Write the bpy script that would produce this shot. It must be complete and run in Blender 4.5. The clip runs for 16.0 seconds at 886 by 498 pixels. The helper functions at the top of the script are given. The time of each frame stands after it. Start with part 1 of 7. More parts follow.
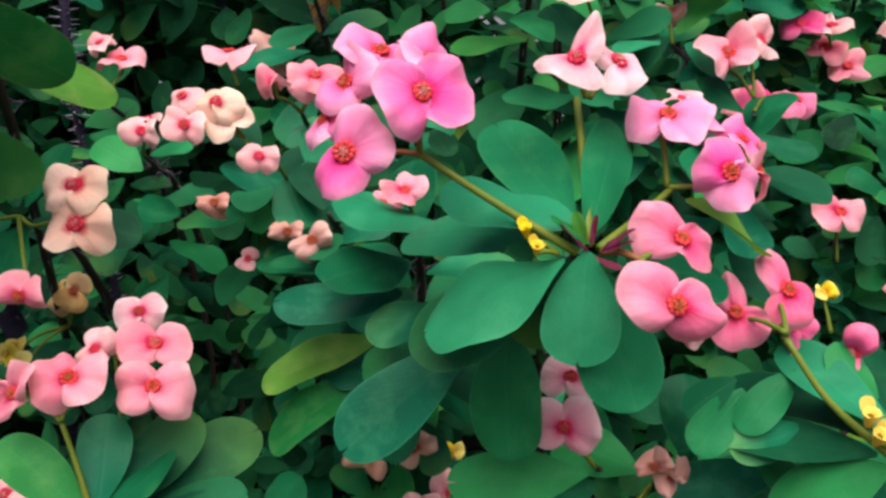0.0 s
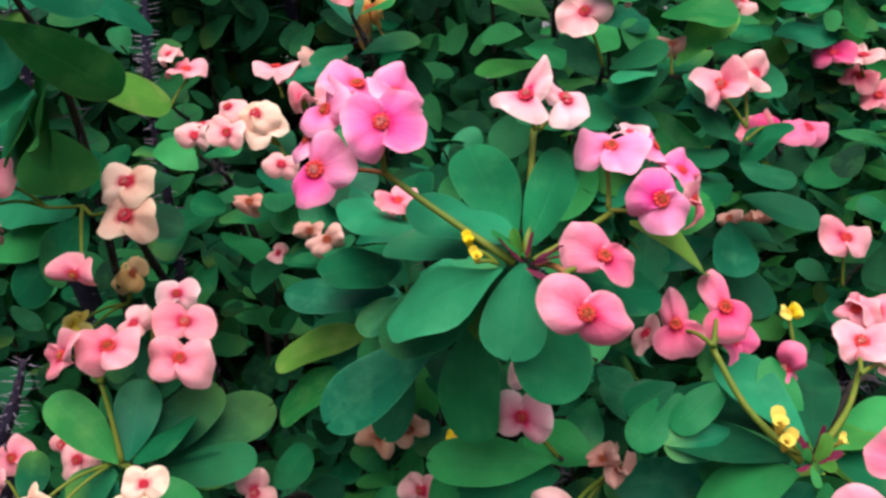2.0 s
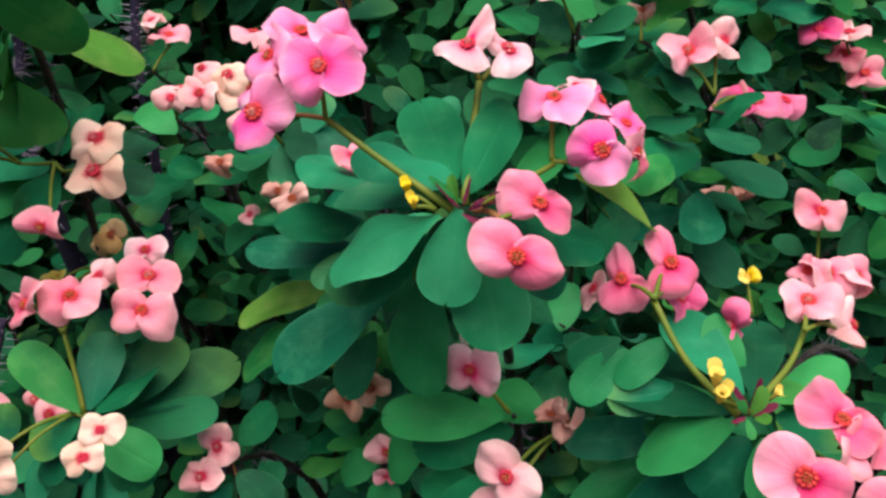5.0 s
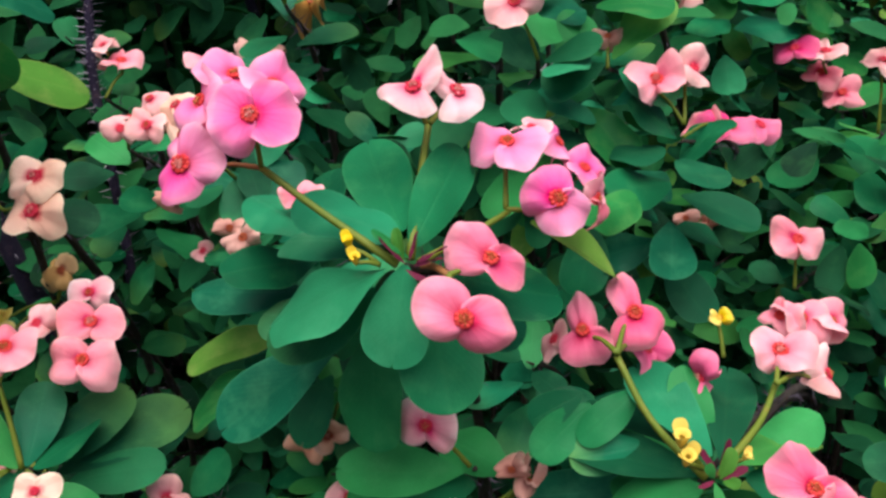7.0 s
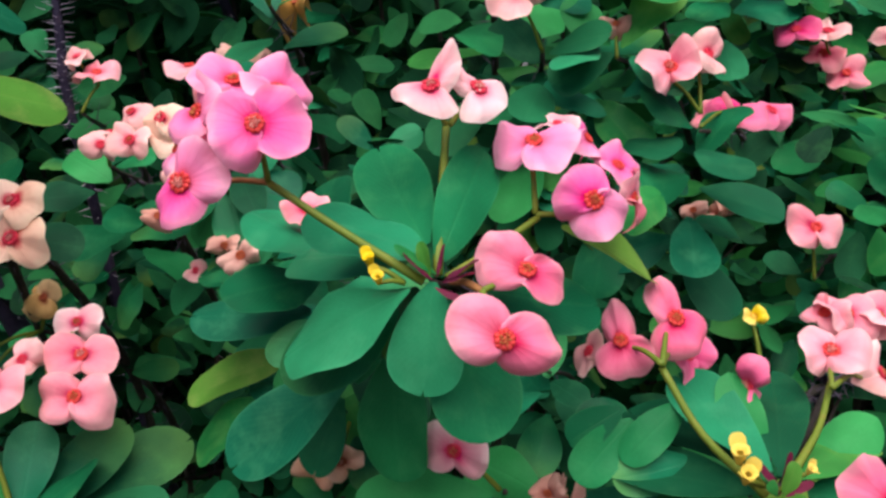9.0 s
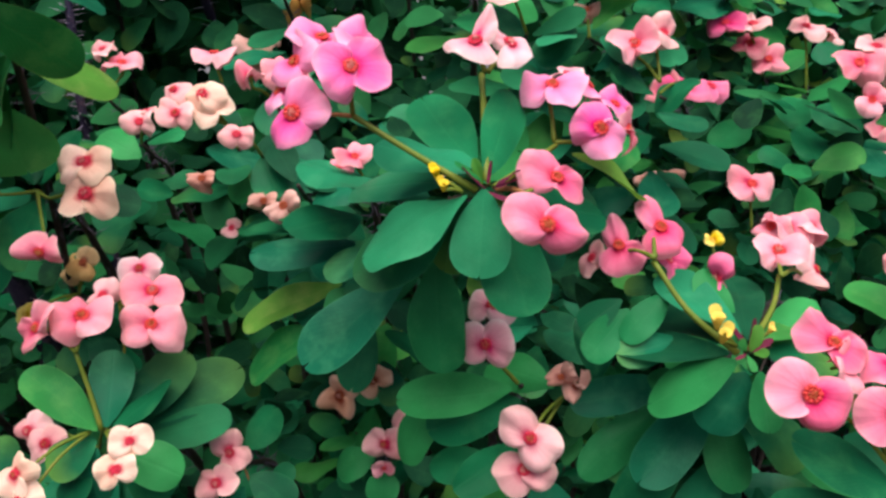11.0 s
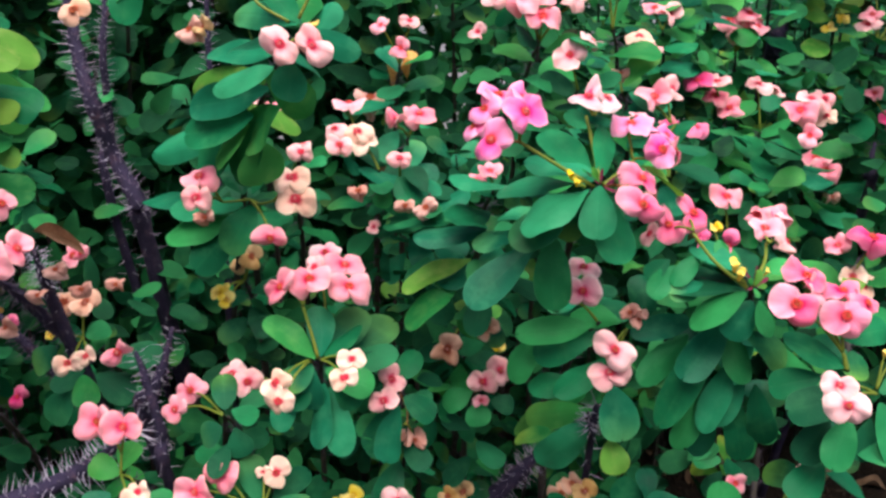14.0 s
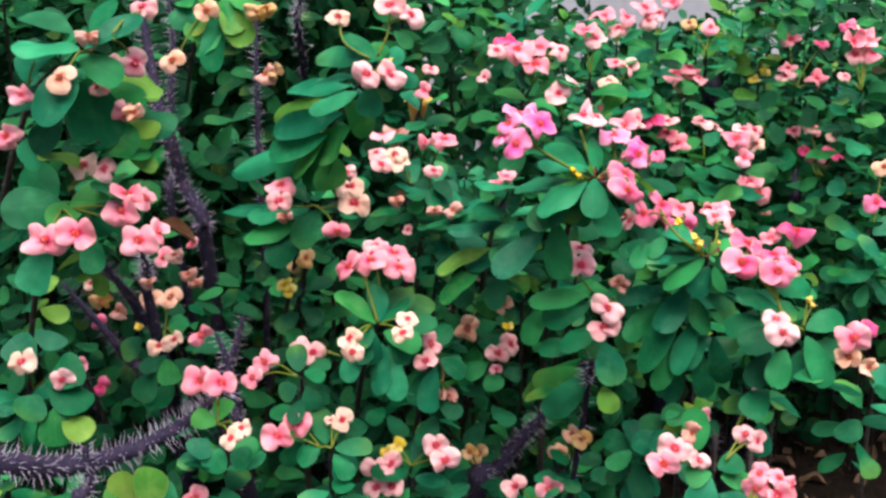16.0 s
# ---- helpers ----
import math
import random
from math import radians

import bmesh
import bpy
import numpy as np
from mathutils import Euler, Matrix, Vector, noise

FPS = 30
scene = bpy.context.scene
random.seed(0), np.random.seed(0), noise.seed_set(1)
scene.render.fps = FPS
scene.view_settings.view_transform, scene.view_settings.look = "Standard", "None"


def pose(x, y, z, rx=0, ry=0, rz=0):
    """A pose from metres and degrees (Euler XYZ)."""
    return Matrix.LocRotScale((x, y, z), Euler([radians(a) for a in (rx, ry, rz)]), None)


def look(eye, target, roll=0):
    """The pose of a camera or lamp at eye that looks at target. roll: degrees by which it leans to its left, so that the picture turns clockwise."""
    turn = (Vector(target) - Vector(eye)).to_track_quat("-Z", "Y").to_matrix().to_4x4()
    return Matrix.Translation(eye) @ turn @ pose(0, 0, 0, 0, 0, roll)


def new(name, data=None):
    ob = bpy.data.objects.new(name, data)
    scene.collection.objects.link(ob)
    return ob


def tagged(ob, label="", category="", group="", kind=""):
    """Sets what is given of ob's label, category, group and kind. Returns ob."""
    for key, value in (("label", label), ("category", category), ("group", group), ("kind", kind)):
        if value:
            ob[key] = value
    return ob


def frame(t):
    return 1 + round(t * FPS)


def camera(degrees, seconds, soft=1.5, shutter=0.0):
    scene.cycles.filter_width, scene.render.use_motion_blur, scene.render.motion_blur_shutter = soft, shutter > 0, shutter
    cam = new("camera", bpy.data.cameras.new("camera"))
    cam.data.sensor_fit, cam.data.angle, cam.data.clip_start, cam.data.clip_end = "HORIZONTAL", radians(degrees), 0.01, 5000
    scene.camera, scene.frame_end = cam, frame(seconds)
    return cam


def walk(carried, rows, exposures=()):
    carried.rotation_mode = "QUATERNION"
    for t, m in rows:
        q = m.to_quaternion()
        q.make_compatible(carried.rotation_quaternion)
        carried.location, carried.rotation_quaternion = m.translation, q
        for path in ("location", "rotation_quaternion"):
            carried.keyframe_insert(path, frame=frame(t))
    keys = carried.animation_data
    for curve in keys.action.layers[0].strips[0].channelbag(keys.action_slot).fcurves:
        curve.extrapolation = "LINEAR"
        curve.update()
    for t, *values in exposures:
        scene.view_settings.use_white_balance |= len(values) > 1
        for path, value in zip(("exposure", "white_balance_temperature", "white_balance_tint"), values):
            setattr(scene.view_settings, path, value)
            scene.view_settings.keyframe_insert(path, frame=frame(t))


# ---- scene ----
cam = camera(52.2, 16.0, soft=2.8)
SKY, SUN = 0.088, 5.0
METRES, EYE, TILT, LEAN, TURN = 0.85, 0.80, -22.0, 0.0, 0.0
ROWS = [
    (0.0, 0.0, 0.0, 0.0, 0.0, 0.0, -0.0),
    (0.5, 0.0304, -0.011, 0.0025, 2.42, 0.03, -0.82),
    (1.0, 0.0518, -0.0208, 0.0001, 3.33, 0.06, -1.55),
    (1.5, 0.0422, -0.0442, 0.0034, 4.66, -0.08, -2.41),
    (2.0, 0.0578, -0.054, 0.0039, 6.0, -0.12, -3.01),
    (2.5, 0.0857, -0.0627, -0.0012, 6.31, -0.31, -3.22),
    (3.0, 0.0971, -0.068, -0.0084, 6.68, -0.47, -3.47),
    (3.5, 0.0936, -0.0626, -0.0115, 7.06, -0.52, -3.57),
    (4.0, 0.095, -0.0576, -0.0126, 7.47, -0.7, -3.84),
    (6.5, 0.09, -0.0498, -0.0134, 6.49, -0.35, -4.0),
    (7.0, 0.1053, -0.027, 0.0081, 6.39, -0.33, -3.44),
    (7.5, 0.1035, -0.0031, 0.0181, 6.5, -0.45, -2.39),
    (8.0, 0.0995, 0.0158, 0.0191, 6.58, -0.75, -1.89),
    (10.5, 0.0453, -0.0632, -0.0154, 1.08, 0.78, 1.09),
    (11.0, 0.0331, -0.093, -0.036, 0.17, 1.07, 1.1),
    (11.5, 0.0214, -0.1317, -0.0479, -0.86, 1.27, 1.04),
    (12.0, -0.0013, -0.1821, -0.0674, -2.1, 1.81, 1.18),
    (12.5, -0.0294, -0.2385, -0.0702, -2.68, 2.49, 1.25),
    (13.0, -0.0741, -0.294, -0.0745, -2.98, 3.1, 1.38),
    (13.5, -0.1006, -0.3264, -0.0823, -3.52, 3.56, 1.95),
    (14.0, -0.125, -0.3476, -0.0909, -4.6, 3.85, 2.11),
    (14.5, -0.1479, -0.3967, -0.1169, -6.45, 4.54, 2.33),
    (15.0, -0.1773, -0.4551, -0.143, -7.0, 4.95, 2.61),
    (15.5, -0.2172, -0.511, -0.1706, -7.45, 5.75, 3.08),
    (16.0, -0.241, -0.5526, -0.2017, -7.92, 8.65, 3.79),
]
EXPOSURES = [(0.0, 0.21), (8.0, 0.15), (10.5, 0.19), (12.0, 0.37), (13.0, 0.51), (14.0, 0.56), (16.0, 0.61)]
walk(cam, [(t, pose(0, 0, EYE, TILT, LEAN, TURN) @ pose(METRES * x, METRES * y, METRES * z, 90 + pitch, roll, yaw)) for t, x, y, z, yaw, pitch, roll in ROWS], EXPOSURES)

# ---- light: an open overcast sky with a wide, weak sun ----
world = bpy.data.worlds.new("sky")
scene.world = world
world.use_nodes = True
wn = world.node_tree.nodes
sky = wn.new("ShaderNodeTexSky")
sky.sky_type, sky.sun_disc = "NISHITA", False
sky.sun_elevation, sky.sun_rotation = radians(71), radians(176)
sky.air_density, sky.dust_density = 1.0, 2.5
wn["Background"].inputs["Strength"].default_value = SKY
world.node_tree.links.new(sky.outputs[0], wn["Background"].inputs["Color"])
sun_data = bpy.data.lights.new("sun", "SUN")
sun_data.energy, sun_data.angle, sun_data.color = SUN, radians(64), (1.0, 0.97, 0.93)
sun = new("sun", sun_data)
sun.matrix_world = look((0.10, -1.35, 3.9), (0, 0, 0))


# ---- materials ----
def material(name):
    m = bpy.data.materials.new(name)
    m.use_nodes = True
    return m, m.node_tree.nodes, m.node_tree.links, m.node_tree.nodes["Principled BSDF"]


def ramp(nodes, stops, interpolation="LINEAR"):
    r = nodes.new("ShaderNodeValToRGB")
    r.color_ramp.interpolation = interpolation
    while len(r.color_ramp.elements) < len(stops):
        r.color_ramp.elements.new(0.5)
    for e, (p, c) in zip(r.color_ramp.elements, stops):
        e.position, e.color = p, (*c, 1)
    return r


def mixed(nodes, links, kind, factor, a, b):
    m = nodes.new("ShaderNodeMix")
    m.data_type, m.blend_type = "RGBA", kind
    for socket, value in ((m.inputs[0], factor), (m.inputs[6], a), (m.inputs[7], b)):
        if isinstance(value, bpy.types.NodeSocket):
            links.new(value, socket)
        elif isinstance(value, tuple):
            socket.default_value = (*value, 1)
        else:
            socket.default_value = value
    return m.outputs[2]


def noise_node(nodes, links, vector, scale, detail=3.0, rough=0.5):
    n = nodes.new("ShaderNodeTexNoise")
    n.inputs["Scale"].default_value, n.inputs["Detail"].default_value, n.inputs["Roughness"].default_value = scale, detail, rough
    if vector:
        links.new(vector, n.inputs["Vector"])
    return n.outputs["Fac"]


def bump(nodes, links, height, strength, distance, bsdf):
    b = nodes.new("ShaderNodeBump")
    b.inputs["Strength"].default_value, b.inputs["Distance"].default_value = strength, distance
    links.new(height, b.inputs["Height"])
    links.new(b.outputs[0], bsdf.inputs["Normal"])


def math_node(nodes, links, op, a, b=0.0, c=0.0):
    m = nodes.new("ShaderNodeMath")
    m.operation = op
    for socket, value in zip(m.inputs, (a, b, c)):
        if isinstance(value, bpy.types.NodeSocket):
            links.new(value, socket)
        else:
            socket.default_value = value
    return m.outputs[0]


def leaf_material(name, dark, mid, light, patch, rough=0.42, through_light=0.12, joined=False, dead=None):
    """A waxy leaf: a tone of its own for each leaf, a pale midrib, faint side veins, blotches towards the margin."""
    m, nodes, links, bsdf = material(name)
    info, uv, geo = nodes.new("ShaderNodeObjectInfo"), nodes.new("ShaderNodeTexCoord"), nodes.new("ShaderNodeNewGeometry")
    sep = nodes.new("ShaderNodeSeparateXYZ")
    links.new(uv.outputs["UV"], sep.inputs[0])
    across = math_node(nodes, links, "ABSOLUTE", math_node(nodes, links, "SUBTRACT", sep.outputs[0], 0.5))
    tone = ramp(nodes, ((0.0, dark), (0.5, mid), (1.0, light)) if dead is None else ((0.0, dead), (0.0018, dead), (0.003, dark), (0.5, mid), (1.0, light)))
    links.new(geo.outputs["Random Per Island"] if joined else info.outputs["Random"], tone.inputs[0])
    blot = noise_node(nodes, links, geo.outputs["Position"], 60, 4, 0.6)
    blotch = ramp(nodes, ((0.5, (0, 0, 0)), (0.78, (1, 1, 1))))
    links.new(blot, blotch.inputs[0])
    col = mixed(nodes, links, "MIX", math_node(nodes, links, "MULTIPLY", blotch.outputs[0], 0.32), tone.outputs[0], patch)
    # some leaves turn yellow from the tip
    lot = math_node(nodes, links, "FRACT", math_node(nodes, links, "MULTIPLY", geo.outputs["Random Per Island"] if joined else info.outputs["Random"], 17.3))
    ageing = ramp(nodes, ((0.80, (0, 0, 0)), (1.0, (1, 1, 1))))
    links.new(lot, ageing.inputs[0])
    tipward = ramp(nodes, ((0.45, (0, 0, 0)), (1.0, (1, 1, 1))))
    links.new(math_node(nodes, links, "ADD", sep.outputs[1], math_node(nodes, links, "MULTIPLY", math_node(nodes, links, "SUBTRACT", blot, 0.5), 0.5)), tipward.inputs[0])
    col = mixed(nodes, links, "MIX", math_node(nodes, links, "MULTIPLY", math_node(nodes, links, "MULTIPLY", ageing.outputs[0], tipward.outputs[0]), 0.55), col, tuple(min(0.38, a * b) for a, b in zip(light, (6.0, 1.5, 0.75))))
    fine = noise_node(nodes, links, geo.outputs["Position"], 900, 2)
    col = mixed(nodes, links, "MULTIPLY", 0.35, col, ramp_out(nodes, links, fine, 0.7, 1.25))
    broad = noise_node(nodes, links, geo.outputs["Position"], 34, 2, 0.5)
    col = mixed(nodes, links, "MULTIPLY", 1.0, col, ramp_out(nodes, links, broad, 0.42, 1.62))
    rib = ramp(nodes, ((0.0, (1, 1, 1)), (0.022, (0.65, 0.65, 0.65)), (0.05, (0, 0, 0))))
    links.new(across, rib.inputs[0])
    vein_in = math_node(nodes, links, "SUBTRACT", math_node(nodes, links, "MULTIPLY", sep.outputs[1], 46.0), math_node(nodes, links, "MULTIPLY", across, 40.0))
    vein = math_node(nodes, links, "POWER", math_node(nodes, links, "ABSOLUTE", math_node(nodes, links, "SINE", vein_in)), 12.0)
    col = mixed(nodes, links, "MIX", math_node(nodes, links, "MULTIPLY", rib.outputs[0], 0.05), col, patch)
    col = mixed(nodes, links, "MIX", math_node(nodes, links, "MULTIPLY", vein, 0.04), col, patch)
    rim = ramp(nodes, ((0.46, (0, 0, 0)), (0.5, (1, 1, 1))))
    links.new(across, rim.inputs[0])
    col = mixed(nodes, links, "MIX", math_node(nodes, links, "MULTIPLY", rim.outputs[0], 0.2), col, patch)
    links.new(col, bsdf.inputs["Base Color"])
    links.new(ramp_out(nodes, links, blot, rough - 0.12, rough + 0.14), bsdf.inputs["Roughness"])
    bsdf.inputs["Specular IOR Level"].default_value = 0.05 if joined else 0.09
    height = math_node(nodes, links, "ADD", math_node(nodes, links, "MULTIPLY", rib.outputs[0], -0.35), math_node(nodes, links, "ADD", math_node(nodes, links, "MULTIPLY", vein, -0.05), math_node(nodes, links, "MULTIPLY", blot, 0.8)))
    bump(nodes, links, height, 0.3, 0.001, bsdf)
    trans, mix = nodes.new("ShaderNodeBsdfTranslucent"), nodes.new("ShaderNodeMixShader")
    links.new(mixed(nodes, links, "MULTIPLY", 0.6, col, (0.9, 1.0, 0.35)), trans.inputs["Color"])
    mix.inputs[0].default_value = through_light
    links.new(bsdf.outputs[0], mix.inputs[1])
    links.new(trans.outputs[0], mix.inputs[2])
    links.new(mix.outputs[0], nodes["Material Output"].inputs["Surface"])
    return m


def ramp_out(nodes, links, value, low, high):
    r = nodes.new("ShaderNodeMapRange")
    r.inputs["To Min"].default_value, r.inputs["To Max"].default_value = low, high
    links.new(value, r.inputs["Value"])
    return r.outputs[0]


def bract_material(name, heart, body, margin, spread=0.5, vary=0.12):
    """A petal-like bract: red at its foot, its own body colour, a paler margin, fine veins fanning out."""
    m, nodes, links, bsdf = material(name)
    info, uv, geo = nodes.new("ShaderNodeObjectInfo"), nodes.new("ShaderNodeTexCoord"), nodes.new("ShaderNodeNewGeometry")
    sep = nodes.new("ShaderNodeSeparateXYZ")
    links.new(uv.outputs["UV"], sep.inputs[0])
    soft = noise_node(nodes, links, geo.outputs["Position"], 130, 3)
    radial = math_node(nodes, links, "ADD", sep.outputs[1], math_node(nodes, links, "MULTIPLY", math_node(nodes, links, "SUBTRACT", soft, 0.5), 0.35))
    tone = ramp(nodes, ((0.20, heart), (0.33, tuple(0.42 * h + 0.58 * b for h, b in zip(heart, body))), (spread - 0.02, body), (0.80, tuple(0.72 * b + 0.28 * g for b, g in zip(body, margin))), (0.99, tuple(0.25 * b + 0.75 * g for b, g in zip(body, margin)))))
    links.new(radial, tone.inputs[0])
    fan = math_node(nodes, links, "POWER", math_node(nodes, links, "ABSOLUTE", math_node(nodes, links, "SINE", math_node(nodes, links, "MULTIPLY", sep.outputs[0], 48.0))), 6.0)
    col = mixed(nodes, links, "MIX", math_node(nodes, links, "MULTIPLY", fan, 0.035), tone.outputs[0], heart)
    hsv = nodes.new("ShaderNodeHueSaturation")
    links.new(col, hsv.inputs["Color"])
    links.new(ramp_out(nodes, links, info.outputs["Random"], 1 - vary, 1 + vary), hsv.inputs["Saturation"])
    links.new(ramp_out(nodes, links, info.outputs["Random"], 1.03, 0.94), hsv.inputs["Value"])
    links.new(hsv.outputs[0], bsdf.inputs["Base Color"])
    bsdf.inputs["Roughness"].default_value, bsdf.inputs["Specular IOR Level"].default_value = 0.55, 0.25
    bump(nodes, links, math_node(nodes, links, "ADD", soft, math_node(nodes, links, "MULTIPLY", fan, 0.08)), 0.5, 0.0014, bsdf)
    trans, mix = nodes.new("ShaderNodeBsdfTranslucent"), nodes.new("ShaderNodeMixShader")
    links.new(hsv.outputs[0], trans.inputs["Color"])
    mix.inputs[0].default_value = 0.20
    links.new(bsdf.outputs[0], mix.inputs[1])
    links.new(trans.outputs[0], mix.inputs[2])
    links.new(mix.outputs[0], nodes["Material Output"].inputs["Surface"])
    return m


def plain_material(name, a, b, scale, rough=0.6, relief=0.4, depth=0.002, patch=None):
    """Two tones mixed by noise at two scales, with relief."""
    m, nodes, links, bsdf = material(name)
    geo = nodes.new("ShaderNodeNewGeometry")
    large, small = noise_node(nodes, links, geo.outputs["Position"], scale, 4, 0.6), noise_node(nodes, links, geo.outputs["Position"], scale * 9, 3, 0.6)
    both = math_node(nodes, links, "ADD", math_node(nodes, links, "MULTIPLY", large, 0.6), math_node(nodes, links, "MULTIPLY", small, 0.4))
    tone = ramp(nodes, ((0.32, a), (0.66, b)) if patch is None else ((0.3, a), (0.55, b), (0.72, patch)))
    links.new(both, tone.inputs[0])
    links.new(tone.outputs[0], bsdf.inputs["Base Color"])
    bsdf.inputs["Specular IOR Level"].default_value = 0.25
    links.new(ramp_out(nodes, links, small, rough - 0.1, rough + 0.15), bsdf.inputs["Roughness"])
    bump(nodes, links, both, relief, depth, bsdf)
    return m


LEAF = {
    "green": leaf_material("leaf_green", (0.003, 0.072, 0.030), (0.009, 0.150, 0.056), (0.030, 0.240, 0.060), (0.07, 0.32, 0.11)),
    "blue": leaf_material("leaf_blue_green", (0.005, 0.086, 0.044), (0.010, 0.158, 0.075), (0.026, 0.245, 0.104), (0.08, 0.34, 0.16), 0.38),
    "fresh": leaf_material("leaf_fresh_green", (0.012, 0.160, 0.040), (0.024, 0.210, 0.050), (0.050, 0.270, 0.054), (0.18, 0.42, 0.11), 0.42, 0.20),
    "yellow": leaf_material("leaf_yellowing", (0.05, 0.22, 0.030), (0.10, 0.28, 0.040), (0.20, 0.35, 0.055), (0.50, 0.50, 0.16), 0.42, 0.32),
    "wine": leaf_material("bud_scale_wine_red", (0.06, 0.006, 0.02), (0.11, 0.010, 0.035), (0.16, 0.02, 0.05), (0.2, 0.05, 0.07), 0.5, 0.1),
    # deep green leaves, and inner ones whose shade is put into the colour
    "dark": leaf_material("leaf_dark_and_shaded_green", (0.004, 0.050, 0.022), (0.007, 0.088, 0.038), (0.015, 0.140, 0.050), (0.05, 0.20, 0.08), 0.58, 0.1),
}
# shade deep in the hedge is put into this darkened leaf green
FOLIAGE_SHADED = leaf_material("foliage_shaded_green", (0.004, 0.024, 0.012), (0.008, 0.066, 0.027), (0.022, 0.155, 0.046), (0.05, 0.20, 0.06), 0.64, 0.08, True, (0.095, 0.048, 0.026))
BRACT = {
    "pink": bract_material("bract_pink", (0.66, 0.03, 0.10), (0.94, 0.18, 0.32), (0.97, 0.43, 0.49), 0.5),
    "magenta": bract_material("bract_magenta_pink", (0.70, 0.03, 0.14), (0.93, 0.175, 0.42), (0.97, 0.44, 0.58), 0.5),
    "rose": bract_material("bract_rose", (0.58, 0.02, 0.10), (0.80, 0.085, 0.25), (0.90, 0.26, 0.39), 0.5),
    "coral": bract_material("bract_coral", (0.62, 0.035, 0.11), (0.95, 0.27, 0.355), (0.97, 0.50, 0.50), 0.5),
    "pale": bract_material("bract_pale_pink", (0.60, 0.03, 0.10), (0.95, 0.42, 0.44), (0.97, 0.64, 0.57), 0.5),
    "cream": bract_material("bract_cream", (0.64, 0.05, 0.09), (0.95, 0.54, 0.42), (0.97, 0.76, 0.57), 0.44),
    "white": bract_material("bract_white_pink", (0.72, 0.03, 0.15), (0.95, 0.40, 0.46), (0.98, 0.77, 0.72), 0.52),
    "peach": bract_material("bract_fading_peach", (0.44, 0.07, 0.04), (0.87, 0.44, 0.30), (0.94, 0.60, 0.44), 0.5),
    "tan": bract_material("bract_old_tan", (0.28, 0.06, 0.02), (0.62, 0.34, 0.13), (0.70, 0.45, 0.19), 0.46),
    "lemon": bract_material("bract_young_yellow", (0.55, 0.22, 0.01), (0.84, 0.60, 0.07), (0.88, 0.72, 0.17), 0.5),
    "dry": bract_material("bract_withered", (0.36, 0.10, 0.08), (0.66, 0.30, 0.24), (0.74, 0.44, 0.36), 0.5),
}
HEART = {
    "orange": plain_material("flower_centre_orange", (0.50, 0.018, 0.035), (0.66, 0.060, 0.040), 700, 0.38, 0.5, 0.0006),
    "red": plain_material("flower_centre_red", (0.46, 0.012, 0.035), (0.70, 0.035, 0.075), 500, 0.4, 0.5, 0.0006),
    "brown": plain_material("flower_centre_brown", (0.22, 0.03, 0.014), (0.44, 0.10, 0.035), 500, 0.6, 0.5, 0.0006),
    "yellow": plain_material("flower_centre_yellow", (0.50, 0.26, 0.02), (0.78, 0.52, 0.06), 500, 0.5, 0.5, 0.0006),
}
STAMEN = {
    "ochre": plain_material("stamen_ochre", (0.46, 0.10, 0.04), (0.60, 0.24, 0.08), 900, 0.5, 0.4, 0.0004),
    "pink": plain_material("stamen_pale_pink", (0.66, 0.16, 0.16), (0.86, 0.50, 0.42), 900, 0.5, 0.4, 0.0004),
}
HEART_OF = {"pink": "orange", "magenta": "orange", "coral": "orange", "peach": "brown", "tan": "brown", "lemon": "yellow", "dry": "brown"}
STALK = plain_material("stalk_green_ochre", (0.085, 0.145, 0.014), (0.150, 0.185, 0.022), 90, 0.5, 0.3, 0.0008, (0.22, 0.165, 0.034))
STALK_RED = plain_material("stalk_reddish", (0.22, 0.07, 0.03), (0.33, 0.17, 0.05), 90, 0.5, 0.3, 0.0008)
BARK = plain_material("bark_purple_grey", (0.012, 0.010, 0.028), (0.042, 0.030, 0.066), 75, 0.8, 1.0, 0.005, (0.170, 0.088, 0.105))
# darker brown copy of the bark, with the hedge's shade put into it
BARK_SHADED = plain_material("bark_shaded_brown", (0.020, 0.016, 0.014), (0.050, 0.038, 0.032), 110, 0.85, 1.0, 0.003, (0.090, 0.068, 0.056))
SPINE = plain_material("spine_pale_grey", (0.20, 0.16, 0.25), (0.58, 0.51, 0.59), 120, 0.6, 0.3, 0.001)
SPINE_DARK = plain_material("spine_dark", (0.030, 0.024, 0.045), (0.13, 0.10, 0.14), 120, 0.6, 0.3, 0.001)
SOIL = plain_material("soil", (0.010, 0.006, 0.004), (0.028, 0.017, 0.011), 9, 0.95, 1.0, 0.02, (0.055, 0.035, 0.023))
LITTER = plain_material("dead_leaf", (0.13, 0.065, 0.035), (0.30, 0.17, 0.10), 60, 0.8, 0.6, 0.002, (0.38, 0.26, 0.17))
CRUMB = plain_material("soil_crumb", (0.018, 0.011, 0.007), (0.055, 0.034, 0.021), 25, 0.95, 0.6, 0.002, (0.14, 0.088, 0.056))
WALL = plain_material("wall_grey_plaster", (0.36, 0.34, 0.38), (0.50, 0.48, 0.52), 3, 0.85, 0.5, 0.004)


# ---- meshes ----
def mesh_from(name, verts, faces, mat, uvs=None, smooth=True):
    me = bpy.data.meshes.new(name)
    me.from_pydata([tuple(v) for v in verts], [], faces)
    if uvs is not None:
        layer = me.uv_layers.new(name="UVMap")
        for loop in me.loops:
            layer.data[loop.index].uv = uvs[loop.vertex_index]
    if smooth:
        me.shade_smooth()
    if mat:
        me.materials.append(mat)
    return me


